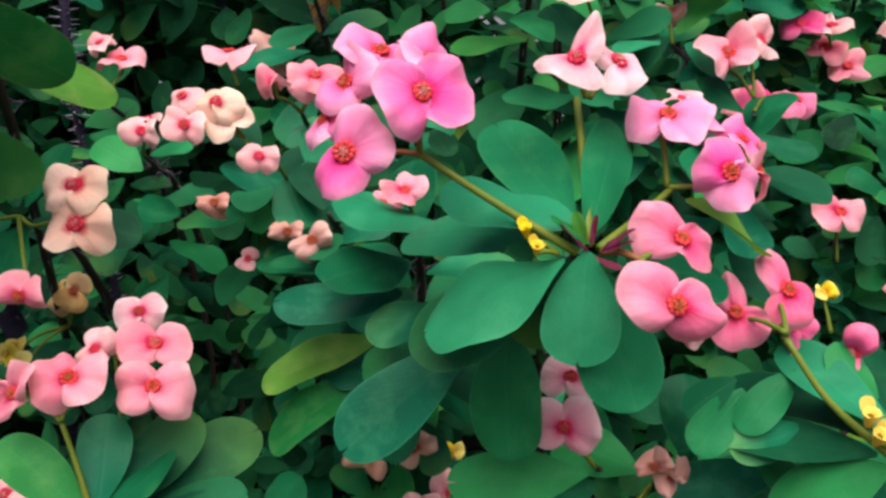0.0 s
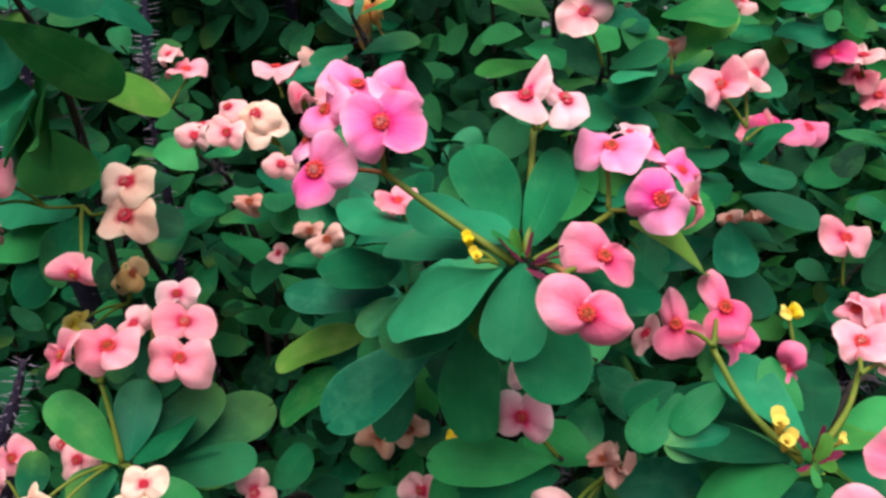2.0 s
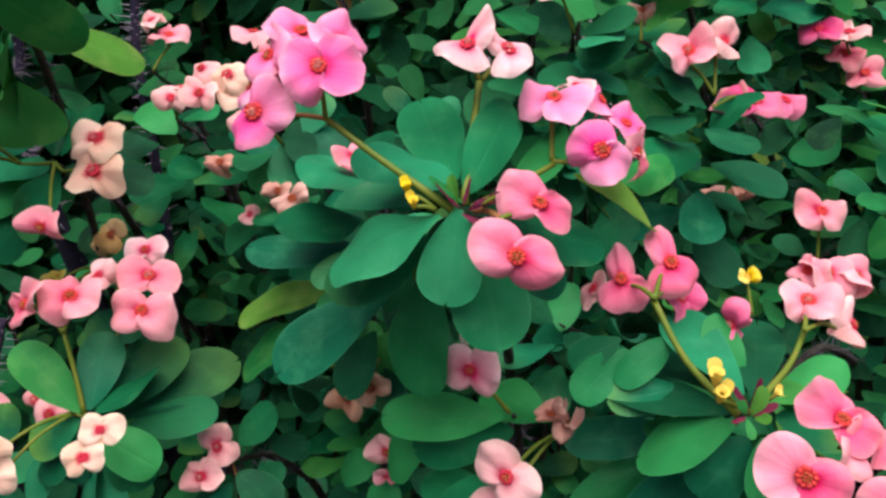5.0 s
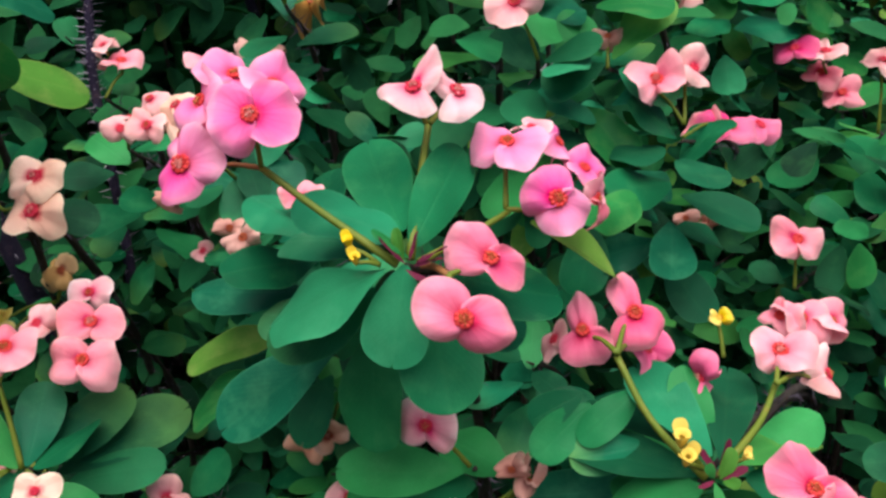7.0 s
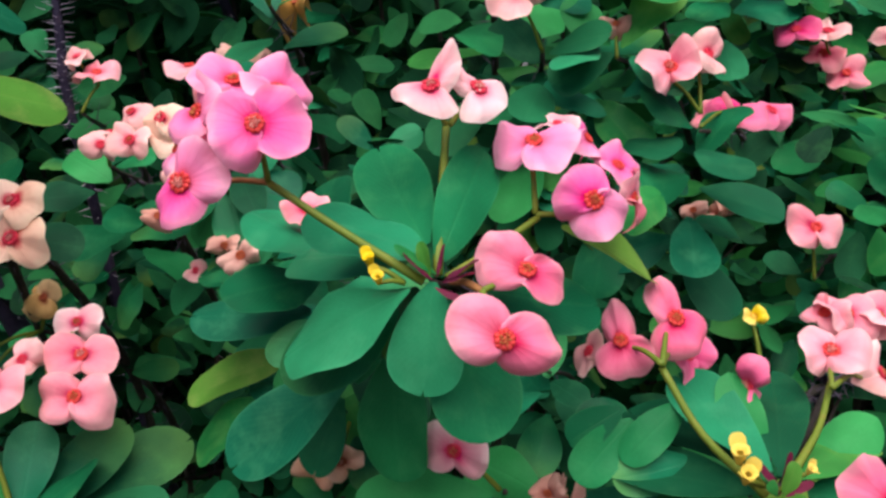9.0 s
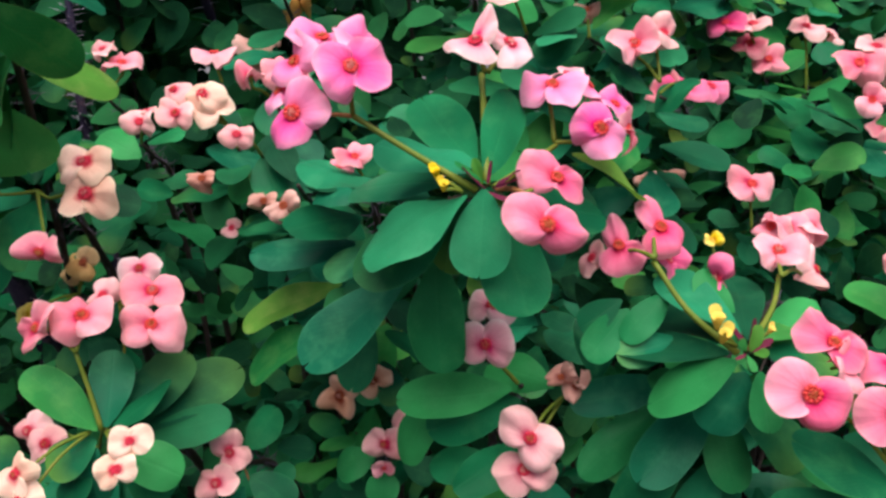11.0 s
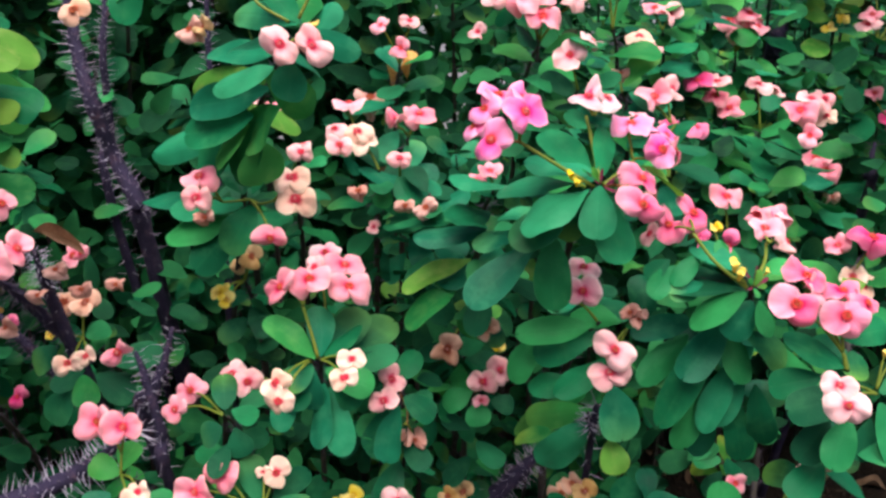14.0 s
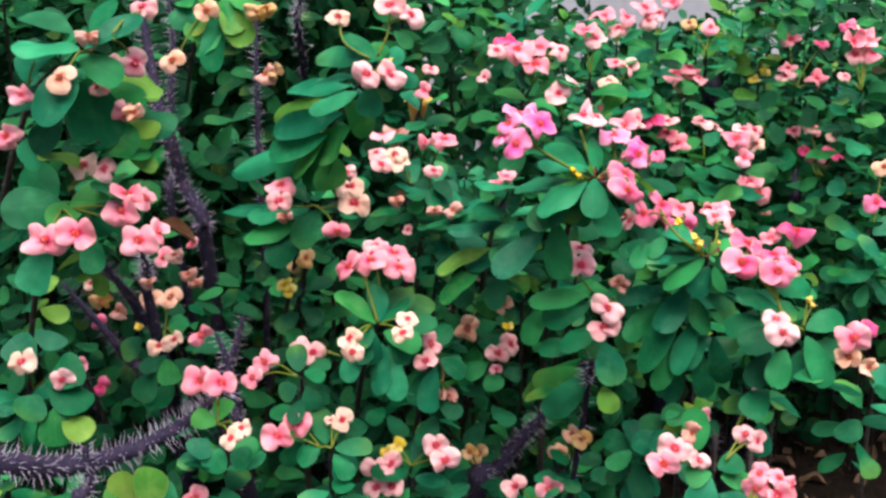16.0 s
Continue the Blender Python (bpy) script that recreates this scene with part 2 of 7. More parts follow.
def grid_faces(rows, cols):
    return [(r * cols + c, r * cols + c + 1, (r + 1) * cols + c + 1, (r + 1) * cols + c) for r in range(rows - 1) for c in range(cols - 1)]


FAR_STEPS = (0, .1, .26, .44, .62, .78, .9, .97, 1)


def leaf_mesh(name, mat, rng, arch, fold, wave, waist, far=False):
    """A spoon-shaped leaf one unit long and one wide, from its stalk at the origin along +y, its face up."""
    verts, uvs = [], []
    steps = (0, .05, .11, .2, .3, .4, .5, .6, .69, .77, .84, .9, .945, .975, .993, 1) if not far else FAR_STEPS
    lanes = (-1, -.8, -.45, 0, .45, .8, 1) if not far else (-1, 0, 1)
    peak = rng.uniform(0.58, 0.70)
    blunt, nick = rng.uniform(2.3, 3.1), rng.choice((0, 0, 0.03, 0.06)) if not far else 0.0
    twist, phase, lean = rng.uniform(-.25, .25), rng.uniform(0, 6), rng.uniform(-.05, .05)
    for s in steps:
        if s < peak:
            half = 0.05 + 0.45 * max(1 - ((peak - s) / peak) ** 2.0, 0.0) ** waist
        else:
            half = 0.5 * max(1 - ((s - peak) / (1.0 - peak)) ** blunt, 0.0) ** 0.5
        half = max(half, 0.03)
        for k in lanes:
            x = k * half
            y = s - nick * max(0.0, (s - 0.8) * 5) * (1 - abs(k)) ** 2
            z = -arch * s * s + arch * 0.55 * s + fold * abs(k) * half * 2 + wave * k * k * math.sin(s * 7 + phase + (1.7 if k > 0 else 0)) * half
            z += twist * x * s
            verts.append((x + lean * math.sin(s * 3), y, z))
            uvs.append((0.5 + 0.5 * k, s))
    return mesh_from(name, verts, grid_faces(len(steps), len(lanes)), mat, uvs)


def bract_mesh(name, mat, rng, cup, ruffle, notch, slim=1.0, roll=0.0):
    """Half of a flower: a broad kidney-shaped bract whose foot lies at the origin; it spreads along +x, its face towards +z."""
    verts, uvs = [(0.02, 0, 0)], [(0.5, 0)]
    spokes, rings = 35, (0.2, 0.4, 0.6, 0.78, 0.92, 1.0)
    a, b, c, p1, p2 = 0.29, 0.395 * slim, 0.205, rng.uniform(0, 6), rng.uniform(0, 6)
    corner, c1, c2, crease = rng.choice((0.0, 0.0, 0.03, 0.07)), rng.uniform(0.65, 1.0), rng.uniform(0.65, 1.0), rng.uniform(-0.32, 0.24)
    for ring in rings:
        for k in range(spokes):
            th = radians(-118 + 236 * k / (spokes - 1))
            ct, st = math.cos(th), math.sin(th)
            qa, qb, qc = ct * ct / a / a + st * st / b / b, -2 * c * ct / a / a, c * c / a / a - 1
            edge = (-qb + math.sqrt(max(qb * qb - 4 * qa * qc, 0))) / (2 * qa)
            edge *= 1 - notch * math.exp(-(th / 0.20) ** 2) + 0.035 * math.sin(2 * th + p1) + 0.018 * math.sin(5 * th + p2) + corner * (math.exp(-((th - c1) / 0.22) ** 2) + math.exp(-((th + c2) / 0.22) ** 2))
            r = ring * edge
            z = crease * r * abs(st) + 0.022 * ring ** 2 * math.sin(6.2 * th + p2) + 0.03 * ruffle * ring ** 3 * math.sin(9 * th + p1) + cup * r * r * 1.6 - 0.10 * ring ** 3 * cup * 3 + ruffle * ring ** 2 * math.sin(3.1 * th + p2) * 0.12 - roll * max(0.0, ring - 0.7) ** 2 * 1.6 * (1 + 0.6 * math.sin(2 * th + p1)) + 0.012
            verts.append((r * ct, r * st, z))
            uvs.append((k / (spokes - 1), ring))
    faces = [(0, 1 + k, 2 + k) for k in range(spokes - 1)]
    for q in range(len(rings) - 1):
        o = 1 + q * spokes
        faces += [(o + k, o + spokes + k, o + spokes + k + 1, o + k + 1) for k in range(spokes - 1)]
    return mesh_from(name, verts, faces, mat, uvs)


def ball(verts, faces, centre, radius, squash=(1, 1, 1), sides=6, rings=4):
    o = len(verts)
    for r in range(rings + 1):
        ph = math.pi * r / rings
        for k in range(sides):
            th = 2 * math.pi * k / sides
            verts.append((centre[0] + radius * squash[0] * math.sin(ph) * math.cos(th), centre[1] + radius * squash[1] * math.sin(ph) * math.sin(th), centre[2] + radius * squash[2] * math.cos(ph)))
    for r in range(rings):
        for k in range(sides):
            faces.append((o + r * sides + k, o + (r + 1) * sides + k, o + (r + 1) * sides + (k + 1) % sides, o + r * sides + (k + 1) % sides))


def centre_mesh(name, mat, rng, open_wide):
    """The flower's centre: a low cup ringed by five fleshy kidney-shaped glands."""
    verts, faces = [], []
    ball(verts, faces, (0, 0, 0.0), 0.080, (1, 1, 0.30), 10, 4)
    turn = rng.uniform(0, 6)
    for k in range(5):
        for side in (-0.33, 0.33):
            th = turn + 2 * math.pi * k / 5 + side + rng.uniform(-.06, .06)
            r = rng.uniform(0.074, 0.084) if open_wide else rng.uniform(0.060, 0.070)
            ball(verts, faces, (r * math.cos(th), r * math.sin(th), rng.uniform(0.016, 0.026)), rng.uniform(0.029, 0.034), (1, 1, 0.55), 6, 4)
    for k in range(7):
        th, r = 2 * math.pi * k / 7, 0.042
        ball(verts, faces, (r * math.cos(th), r * math.sin(th), 0.026), rng.uniform(0.014, 0.019), (1, 1, 0.9), 5, 3)
    return mesh_from(name, verts, faces, mat)


def stamen_mesh(name, mat, rng, count):
    """A tuft of short stamens with knobbed tips inside the ring of glands."""
    verts, faces = [], []
    for k in range(count):
        th, r = 2.39996 * k + rng.uniform(-.3, .3), 0.052 * math.sqrt((k + 0.4) / count)
        z = rng.uniform(0.040, 0.062)
        ball(verts, faces, (r * math.cos(th), r * math.sin(th), z), rng.uniform(0.008, 0.012), (1, 1, 1.2), 5, 3)
        ball(verts, faces, (r * 0.8 * math.cos(th), r * 0.8 * math.sin(th), z - 0.018), 0.005, (1, 1, 3.0), 4, 3)
    return mesh_from(name, verts, faces, mat)


def bud_mesh(name, mat, rng):
    """A closed young flower: a small goblet with two short lips over its mouth."""
    verts, faces, sides = [], [], 9
    for z, r in ((-0.42, 0.10), (-0.20, 0.16), (0.05, 0.24), (0.26, 0.30), (0.36, 0.33), (0.30, 0.22), (0.16, 0.12)):
        for k in range(sides):
            th = 2 * math.pi * k / sides
            verts.append((r * math.cos(th), r * math.sin(th), z + 0.02 * math.sin(3 * th)))
    for q in range(6):
        faces += [(q * sides + k, q * sides + (k + 1) % sides, (q + 1) * sides + (k + 1) % sides, (q + 1) * sides + k) for k in range(sides)]
    for side in (0, math.pi):
        o, tilt = len(verts), rng.uniform(0.25, 0.6)
        for a in (0, 0.35, 0.7, 1.0):
            for b in (-1, -0.5, 0, 0.5, 1):
                th = side + b * 0.95 * (1 - 0.55 * a * a)
                r = 0.30 + tilt * 0.42 * a
                verts.append((r * math.cos(th), r * math.sin(th), 0.30 + 0.34 * a - 0.05 * b * b))
        faces += [tuple(o + i for i in f) for f in grid_faces(4, 5)]
    return mesh_from(name, verts, faces, mat, [(0.5, 0.5 + 0.4 * v[2]) for v in verts])


def foot_mesh(name, mat):
    """The short green stem under a flower, widening into its cup."""
    verts, faces = [], []
    for z, r in ((-0.30, 0.032), (-0.16, 0.034), (-0.06, 0.05), (0.0, 0.07), (0.018, 0.055)):
        for k in range(7):
            th = 2 * math.pi * k / 7
            verts.append((r * math.cos(th), r * math.sin(th), z))
    for q in range(4):
        faces += [(q * 7 + k, q * 7 + (k + 1) % 7, q * 7 + 7 + (k + 1) % 7, q * 7 + 7 + k) for k in range(7)]
    faces.append(tuple(range(28, 35)))
    return mesh_from(name, verts, faces, mat)


def curve_points(points, steps):
    """A smooth line through the points (Catmull-Rom)."""
    pts = [Vector(p) for p in points]
    pts = [pts[0] * 2 - pts[1], *pts, pts[-1] * 2 - pts[-2]]
    out = []
    for i in range(1, len(pts) - 2):
        a, b, c, d = pts[i - 1:i + 3]
        for s in range(steps):
            t = s / steps
            out.append(0.5 * (2 * b + (c - a) * t + (2 * a - 5 * b + 4 * c - d) * t * t + (3 * b - a - 3 * c + d) * t ** 3))
    out.append(pts[-2])
    return out


def tube(name, points, radii, mat, sides=7, knobs=0.0, rng=None):
    """A tube along the points; the radii run evenly from one end to the other."""
    verts, faces, side = [], [], None
    n = len(points)
    for i, p in enumerate(points):
        d = (points[min(i + 1, n - 1)] - points[max(i - 1, 0)]).normalized()
        side = (side - d * side.dot(d)).normalized() if side else d.orthogonal().normalized()
        up = d.cross(side)
        f = i / (n - 1) * (len(radii) - 1)
        k0 = min(int(f), len(radii) - 2)
        r = radii[k0] + (radii[k0 + 1] - radii[k0]) * (f - k0)
        for k in range(sides):
            th = 2 * math.pi * k / sides
            rr = r * (1 + (rng.uniform(-knobs, knobs) if knobs else 0))
            verts.append(p + (side * math.cos(th) + up * math.sin(th)) * rr)
    for i in range(n - 1):
        faces += [(i * sides + k, i * sides + (k + 1) % sides, (i + 1) * sides + (k + 1) % sides, (i + 1) * sides + k) for k in range(sides)]
    faces += [tuple(range(sides))[::-1], tuple(range((n - 1) * sides, n * sides))]
    return mesh_from(name, verts, faces, mat)


def spine_mesh(name, points, radius, count, length, mat, rng, start=0.0, top=1.0):
    """Pale thorns that stand out of a stem all round, in rows that wind along it."""
    verts, faces = [], []
    n = len(points)
    for j in range(count):
        f = start + (top - start) * (j + rng.uniform(0, 0.8)) / count
        i = min(int(f * (n - 1)), n - 2)
        p = points[i].lerp(points[i + 1], f * (n - 1) - i)
        d = (points[i + 1] - points[i]).normalized()
        a = d.orthogonal().normalized()
        b = d.cross(a)
        th = j * 2.39996 + rng.uniform(-.3, .3)
        out = (a * math.cos(th) + b * math.sin(th) + d * rng.uniform(-.15, .45)).normalized()
        r0, tip = p + out * radius * 0.8, p + out * (radius + length * rng.uniform(0.55, 1.15))
        u = out.orthogonal().normalized()
        w = out.cross(u)
        o, wide = len(verts), length * 0.042
        verts += [r0 + u * wide, r0 - u * wide * 0.5 + w * wide * 0.87, r0 - u * wide * 0.5 - w * wide * 0.87, tip]
        faces += [(o, o + 1, o + 3), (o + 1, o + 2, o + 3), (o + 2, o, o + 3)]
    return mesh_from(name, verts, faces, mat, None, False)


shape = random.Random(11)
LEAF_MESH = {t: [leaf_mesh("leaf", m, shape, shape.uniform(-.06, .28), shape.uniform(-.06, .09), shape.uniform(.02, .14), shape.uniform(0.85, 1.2)) for _ in range(9)] for t, m in LEAF.items()}
BRACT_MESH = {t: [bract_mesh("bract", m, shape, shape.uniform(-.35, .9), shape.uniform(.2, 1.1), shape.choice((-.06, -.03, 0, .03, .07)), shape.uniform(.86, 1.06), shape.uniform(.1, 1.2)) for _ in range(14)] for t, m in BRACT.items()}
FLAT_LEAF = {t: sorted(range(9), key=lambda k: max(v.co.z for v in LEAF_MESH[t][k].vertices) - min(v.co.z for v in LEAF_MESH[t][k].vertices))[:3] for t in LEAF}
CURLED = {t: [bract_mesh("bract", BRACT[t], shape, shape.uniform(1.6, 2.6), shape.uniform(.8, 1.6), .1, .8, .5) for _ in range(3)] for t in ("dry", "tan", "peach", "rose", "lemon")}
NARROW = {t: [bract_mesh("bract", BRACT[t], shape, shape.uniform(.2, 1.2), shape.uniform(.3, .9), 0.0, shape.uniform(.52, .68), shape.uniform(.2, .9)) for _ in range(4)] for t in ("pink", "rose", "coral", "pale", "white", "magenta")}
CENTRE_MESH = {t: [centre_mesh("flower_centre", m, shape, k) for k in (True, False)] for t, m in HEART.items()}
STAMEN_MESH = {t: [stamen_mesh("stamen_tuft", m, shape, k) for k in (12, 16)] for t, m in STAMEN.items()}
BUD_MESH = [bud_mesh("flower_bud", BRACT["lemon"], shape) for _ in range(3)]
FOOT = foot_mesh("flower", STALK)


# ---- plants ----
dice = random.Random(5)
CLEAR = []  # places that other shoots must not stand in front of


def part(name, mesh, parent, m=None, label=""):
    ob = new(name, mesh)
    ob.parent = parent
    if m is not None:
        ob.matrix_local = m
    return tagged(ob, label)


def frame_of(y_axis, normal, at, scale):
    y = Vector(y_axis).normalized()
    x = y.cross(Vector(normal)).normalized()
    z = x.cross(y)
    m = Matrix((x, y, z)).transposed().to_4x4()
    return Matrix.Translation(at) @ m @ Matrix.Diagonal((*scale, 1))


def shoot(tip, root, through_points=(), thick=0.0030, spiny=90, spine=0.010, label="", pale=False, kind_name="flowering_shrub", open_from=0.0):
    """A thorny stem that rises from the soil at root (x, y) to its leafy tip; its blooms and leaves are added to it."""
    thing = new(kind_name)
    thing.location = (root[0], root[1], 0)
    tagged(thing, label or "crown of thorns shoot with green leaves on a thorny stem", "shrub", "shoots of the flowering hedge")
    o = Vector(thing.location)
    tip = Vector(tip)
    back = Vector((o.x - tip.x, o.y - tip.y, 0))
    mid = list(through_points) or [o.lerp(tip, 0.35) + back * 0.15, tip + back * 0.75 - Vector((0, 0, tip.z * 0.34)), tip + back * 0.32 - Vector((0, 0, 0.055))]
    line = [p - o for p in curve_points([o - Vector((0, 0, 0.02)), *mid, tip], 7)]
    part("stem", tube("stem", line, (thick * 1.5, thick * 1.2, thick, thick * 0.38) if through_points else (thick, thick, thick, thick * 0.38), BARK if kind_name == "thorny_stem" else BARK_SHADED, 8, 0.20 if kind_name == "thorny_stem" else 0.10, dice), thing)
    if "bare" in thing["label"] or "thorny" in thing["label"][:12]:
        CLEAR.extend(p + o for p in line[7 if through_points else len(line) // 3:] if p.z > open_from)
    if spiny:
        tagged(part("thorn_cover", spine_mesh("thorn_cover", line, thick, spiny, spine, SPINE if pale else SPINE_DARK, dice, 0.1, 1.0 if through_points else 0.95), thing), kind="stuff")
    return thing


def leaf(thing, base, tip, width, normal=(0, -0.6, 0.8), tone="green", variant=None, quiet=False):
    """One leaf of a shoot, from the foot of its stalk to its tip."""
    base, tip = Vector(base), Vector(tip)
    length = (tip - base).length
    if not quiet:
        CLEAR.extend((base.lerp(tip, 0.5), tip))
    normal = Vector(normal).normalized() + Vector((dice.gauss(0, 0.2), dice.gauss(0, 0.14), dice.gauss(0, 0.14)))
    pick = LEAF_MESH[tone]
    me = pick[dice.randrange(len(pick)) if variant is None else variant]
    return part("leaf", me, thing, frame_of(tip - base, normal, base - Vector(thing.location), (width, length, length)))


def rosette(thing, top, axis, n, length, droop=0.9, reach=0.05, tones=("green", "green", "blue", "dark"), seed=0, rise=0.5):
    """Leaves set spirally round the end of a stem: the upper ones rise, the lower ones spread and droop."""
    rng = random.Random(seed)
    axis = Vector(axis).normalized()
    a = axis.orthogonal().normalized()
    b = axis.cross(a)
    start = rng.uniform(0, 6.28)
    for k in range(n):
        f = k / max(n - 1, 1)
        th = start + k * 2.39996 + rng.uniform(-.3, .3)
        out = a * math.cos(th) + b * math.sin(th)
        way = (out + axis * (rise - (rise + droop) * f + rng.uniform(-.15, .15))).normalized()
        size = length * (0.62 + 0.45 * math.sin(math.pi * min(1, 0.2 + f * 0.75))) * rng.uniform(0.85, 1.12)
        base = Vector(top) - axis * reach * f + out * 0.004
        normal = axis + out * 0.25 + Vector((rng.uniform(-.3, .3), rng.uniform(-.3, .1), rng.uniform(-.1, .3)))
        leaf(thing, base, base + way * size, size * rng.uniform(0.54, 0.70), normal, rng.choice(tones), quiet=True)


def bloom(thing, at, face, spin, size, tone="pink", stalk_from=None, bend=None, curled=False, red_stalk=False, thin=0.0009, narrow=False, pair=None):
    """One flower: its foot, two bracts and its centre; with stalk_from, also the stalk that carries it.
    pair: where its two bracts point, how long and wide they are and how far they bend back."""
    at, face = Vector(at), Vector(face).normalized()
    CLEAR.extend((at, at + Vector((size * 0.4, 0, 0)), at - Vector((size * 0.4, 0, 0))))
    x = Vector((0, 0, 1)).cross(face)
    x = (x if x.length > 0.05 else Vector((1, 0, 0))).normalized()
    y = face.cross(x)
    turn = Matrix((x, y, face)).transposed().to_4x4() @ Matrix.Rotation(radians(spin), 4, "Z")
    o = Vector(thing.location)
    size *= 0.98 if size > 0.03 else 1.08
    foot = part("flower", FOOT, thing, Matrix.Translation(at - o) @ turn @ Matrix.Scale(size, 4))
    pick = CURLED[tone] if curled else NARROW[tone] if narrow else BRACT_MESH[tone]
    fold = dice.choice((-8, -8, -5, 0, 4, -24, 12))
    for k, (turned, long, wide, back) in enumerate(pair or ()):
        m = Matrix.Rotation(radians(turned - spin), 4, "Z") @ Matrix.Translation((0, 0, 0.012 * k)) @ Matrix.Rotation(radians(back), 4, "Y") @ Matrix.Rotation(radians(dice.uniform(-8, 8)), 4, "X") @ Matrix.Diagonal((long, wide, 1, 1))
        part("bract", pick[dice.randrange(len(pick))], foot, m)
    for k in (0, 1) if pair is None else ():
        m = Matrix.Rotation(math.pi * k, 4, "Z") @ Matrix.Translation((0, 0, 0.012 * k)) @ Matrix.Rotation(radians(fold + dice.uniform(-14, 14)), 4, "Y") @ Matrix.Rotation(radians(dice.uniform(-12, 12)), 4, "X") @ Matrix.Rotation(radians(dice.uniform(-9, 9)), 4, "Z") @ Matrix.Scale(dice.uniform(0.9, 1.08), 4)
        part("bract", pick[dice.randrange(len(pick))], foot, m)
    heart = CENTRE_MESH[HEART_OF.get(tone, "red")]
    centre = Matrix.Translation((0, 0, 0.026)) @ Matrix.Scale(1.12, 4)
    part("flower_centre", heart[dice.randrange(2)], foot, centre)
    if at.y < 0.46 and size > 0.021 and not curled:
        part("stamen_tuft", STAMEN_MESH["ochre" if tone == "pink" or dice.random() < 0.5 else "pink"][dice.randrange(2)], foot, centre)
    if stalk_from is not None:
        stalk(thing, stalk_from, at - face * size * 0.28, bend, thin, red_stalk)
    return foot


def bud(thing, at, face, size, stalk_from=None):
    """A small closed yellow flower on a short stalk."""
    at, face = Vector(at), Vector(face).normalized()
    CLEAR.append(at)
    part("flower_bud", BUD_MESH[dice.randrange(3)], thing, Matrix.Translation(at - Vector(thing.location)) @ face.to_track_quat("Z", "Y").to_matrix().to_4x4() @ Matrix.Rotation(dice.uniform(0, 3), 4, "Z") @ Matrix.Scale(size, 4), "small yellow bud")
    if stalk_from is not None:
        stalk(thing, stalk_from, at - face * size * 0.35, None, 0.0008)


def stalk(thing, a, b, bend=None, thin=0.0009, red=False):
    """A thin flower stalk from a to b, bowed through bend."""
    a, b, o = Vector(a), Vector(b), Vector(thing.location)
    mid = Vector(bend) if bend is not None else a.lerp(b, 0.5) + Vector((0, 0, (b - a).length * 0.08))
    part("flower_stalk", tube("flower_stalk", [p - o for p in curve_points((a, mid, b), 5)], (thin * 1.25, thin, thin * 0.95), STALK_RED if red else STALK, 6), thing)

# ---- the setting ----
def soil_height(x, y):
    near = math.exp(-((x * x + (y - 0.6) ** 2) / 6.0))
    return near * (0.018 * noise.noise((x * 3.1, y * 3.1, 0.3)) + 0.007 * noise.noise((x * 17, y * 17, 2.0))) - 0.006


steps = [s * a for s, a in [(-1, 900), (-1, 60), (-1, 8), (-1, 4)]] + [k * 0.06 for k in range(-40, 41)] + [4, 8, 60, 900]
rows_xy = [(x, y + 0.6) for y in steps for x in steps]
ground_mesh = mesh_from("ground", [(x, y, soil_height(x, y)) for x, y in rows_xy], grid_faces(len(steps), len(steps)), SOIL)
tagged(new("ground", ground_mesh), "bare dark brown garden soil under the hedge", "ground", kind="structure")

wall_verts = [(x, y, z) for y in (2.6, 2.8) for z in (-0.1, 1.6) for x in (-6, 6)]
wall_faces = [(0, 1, 3, 2), (5, 4, 6, 7), (2, 3, 7, 6), (0, 2, 6, 4), (1, 5, 7, 3), (0, 4, 5, 1)]
tagged(new("wall_garden", mesh_from("wall_garden", wall_verts, wall_faces, WALL, None, False)), "pale grey plastered garden wall behind the hedge", "wall", kind="structure")

# the tall shoot with the large pink heads
tall_shoot = shoot((0.044, 0.257, 0.695), (0.064, 0.537), label="tall flowering shoot with four heads of large pink blooms")
leaf(tall_shoot, (0.037, 0.254, 0.694), (-0.008, 0.259, 0.669), 0.0285, (0.04, -0.38, 0.92), "blue", 0)
leaf(tall_shoot, (0.044, 0.255, 0.696), (0.041, 0.243, 0.663), 0.0240, (0.07, -0.61, 0.79), "blue", 1)
leaf(tall_shoot, (0.050, 0.268, 0.684), (0.061, 0.246, 0.645), 0.0300, (0.15, -0.59, 0.79), "green", 2)
leaf(tall_shoot, (0.058, 0.264, 0.690), (0.097, 0.286, 0.674), 0.0235, (0.22, -0.57, 0.79), "green", 3)
leaf(tall_shoot, (0.041, 0.261, 0.703), (0.000, 0.282, 0.709), 0.0240, (-0.08, -0.31, 0.95), "blue", 4)
leaf(tall_shoot, (0.041, 0.268, 0.703), (0.019, 0.318, 0.719), 0.0250, (0.01, -0.68, 0.73), "green", 5)
leaf(tall_shoot, (0.045, 0.261, 0.700), (0.060, 0.294, 0.727), 0.0195, (0.24, -0.64, 0.73), "green", 6)
leaf(tall_shoot, (0.030, 0.274, 0.677), (-0.011, 0.270, 0.653), 0.0267, (0.06, -0.54, 0.84), "green", 2)
leaf(tall_shoot, (0.012, 0.299, 0.644), (-0.038, 0.283, 0.604), 0.0278, (-0.01, -0.47, 0.88), "blue", 1)
leaf(tall_shoot, (0.024, 0.302, 0.650), (0.025, 0.288, 0.596), 0.0268, (0.08, -0.67, 0.74), "green", 0)
leaf(tall_shoot, (-0.017, 0.342, 0.642), (-0.072, 0.348, 0.635), 0.0262, (-0.08, -0.47, 0.88), "blue", 3)
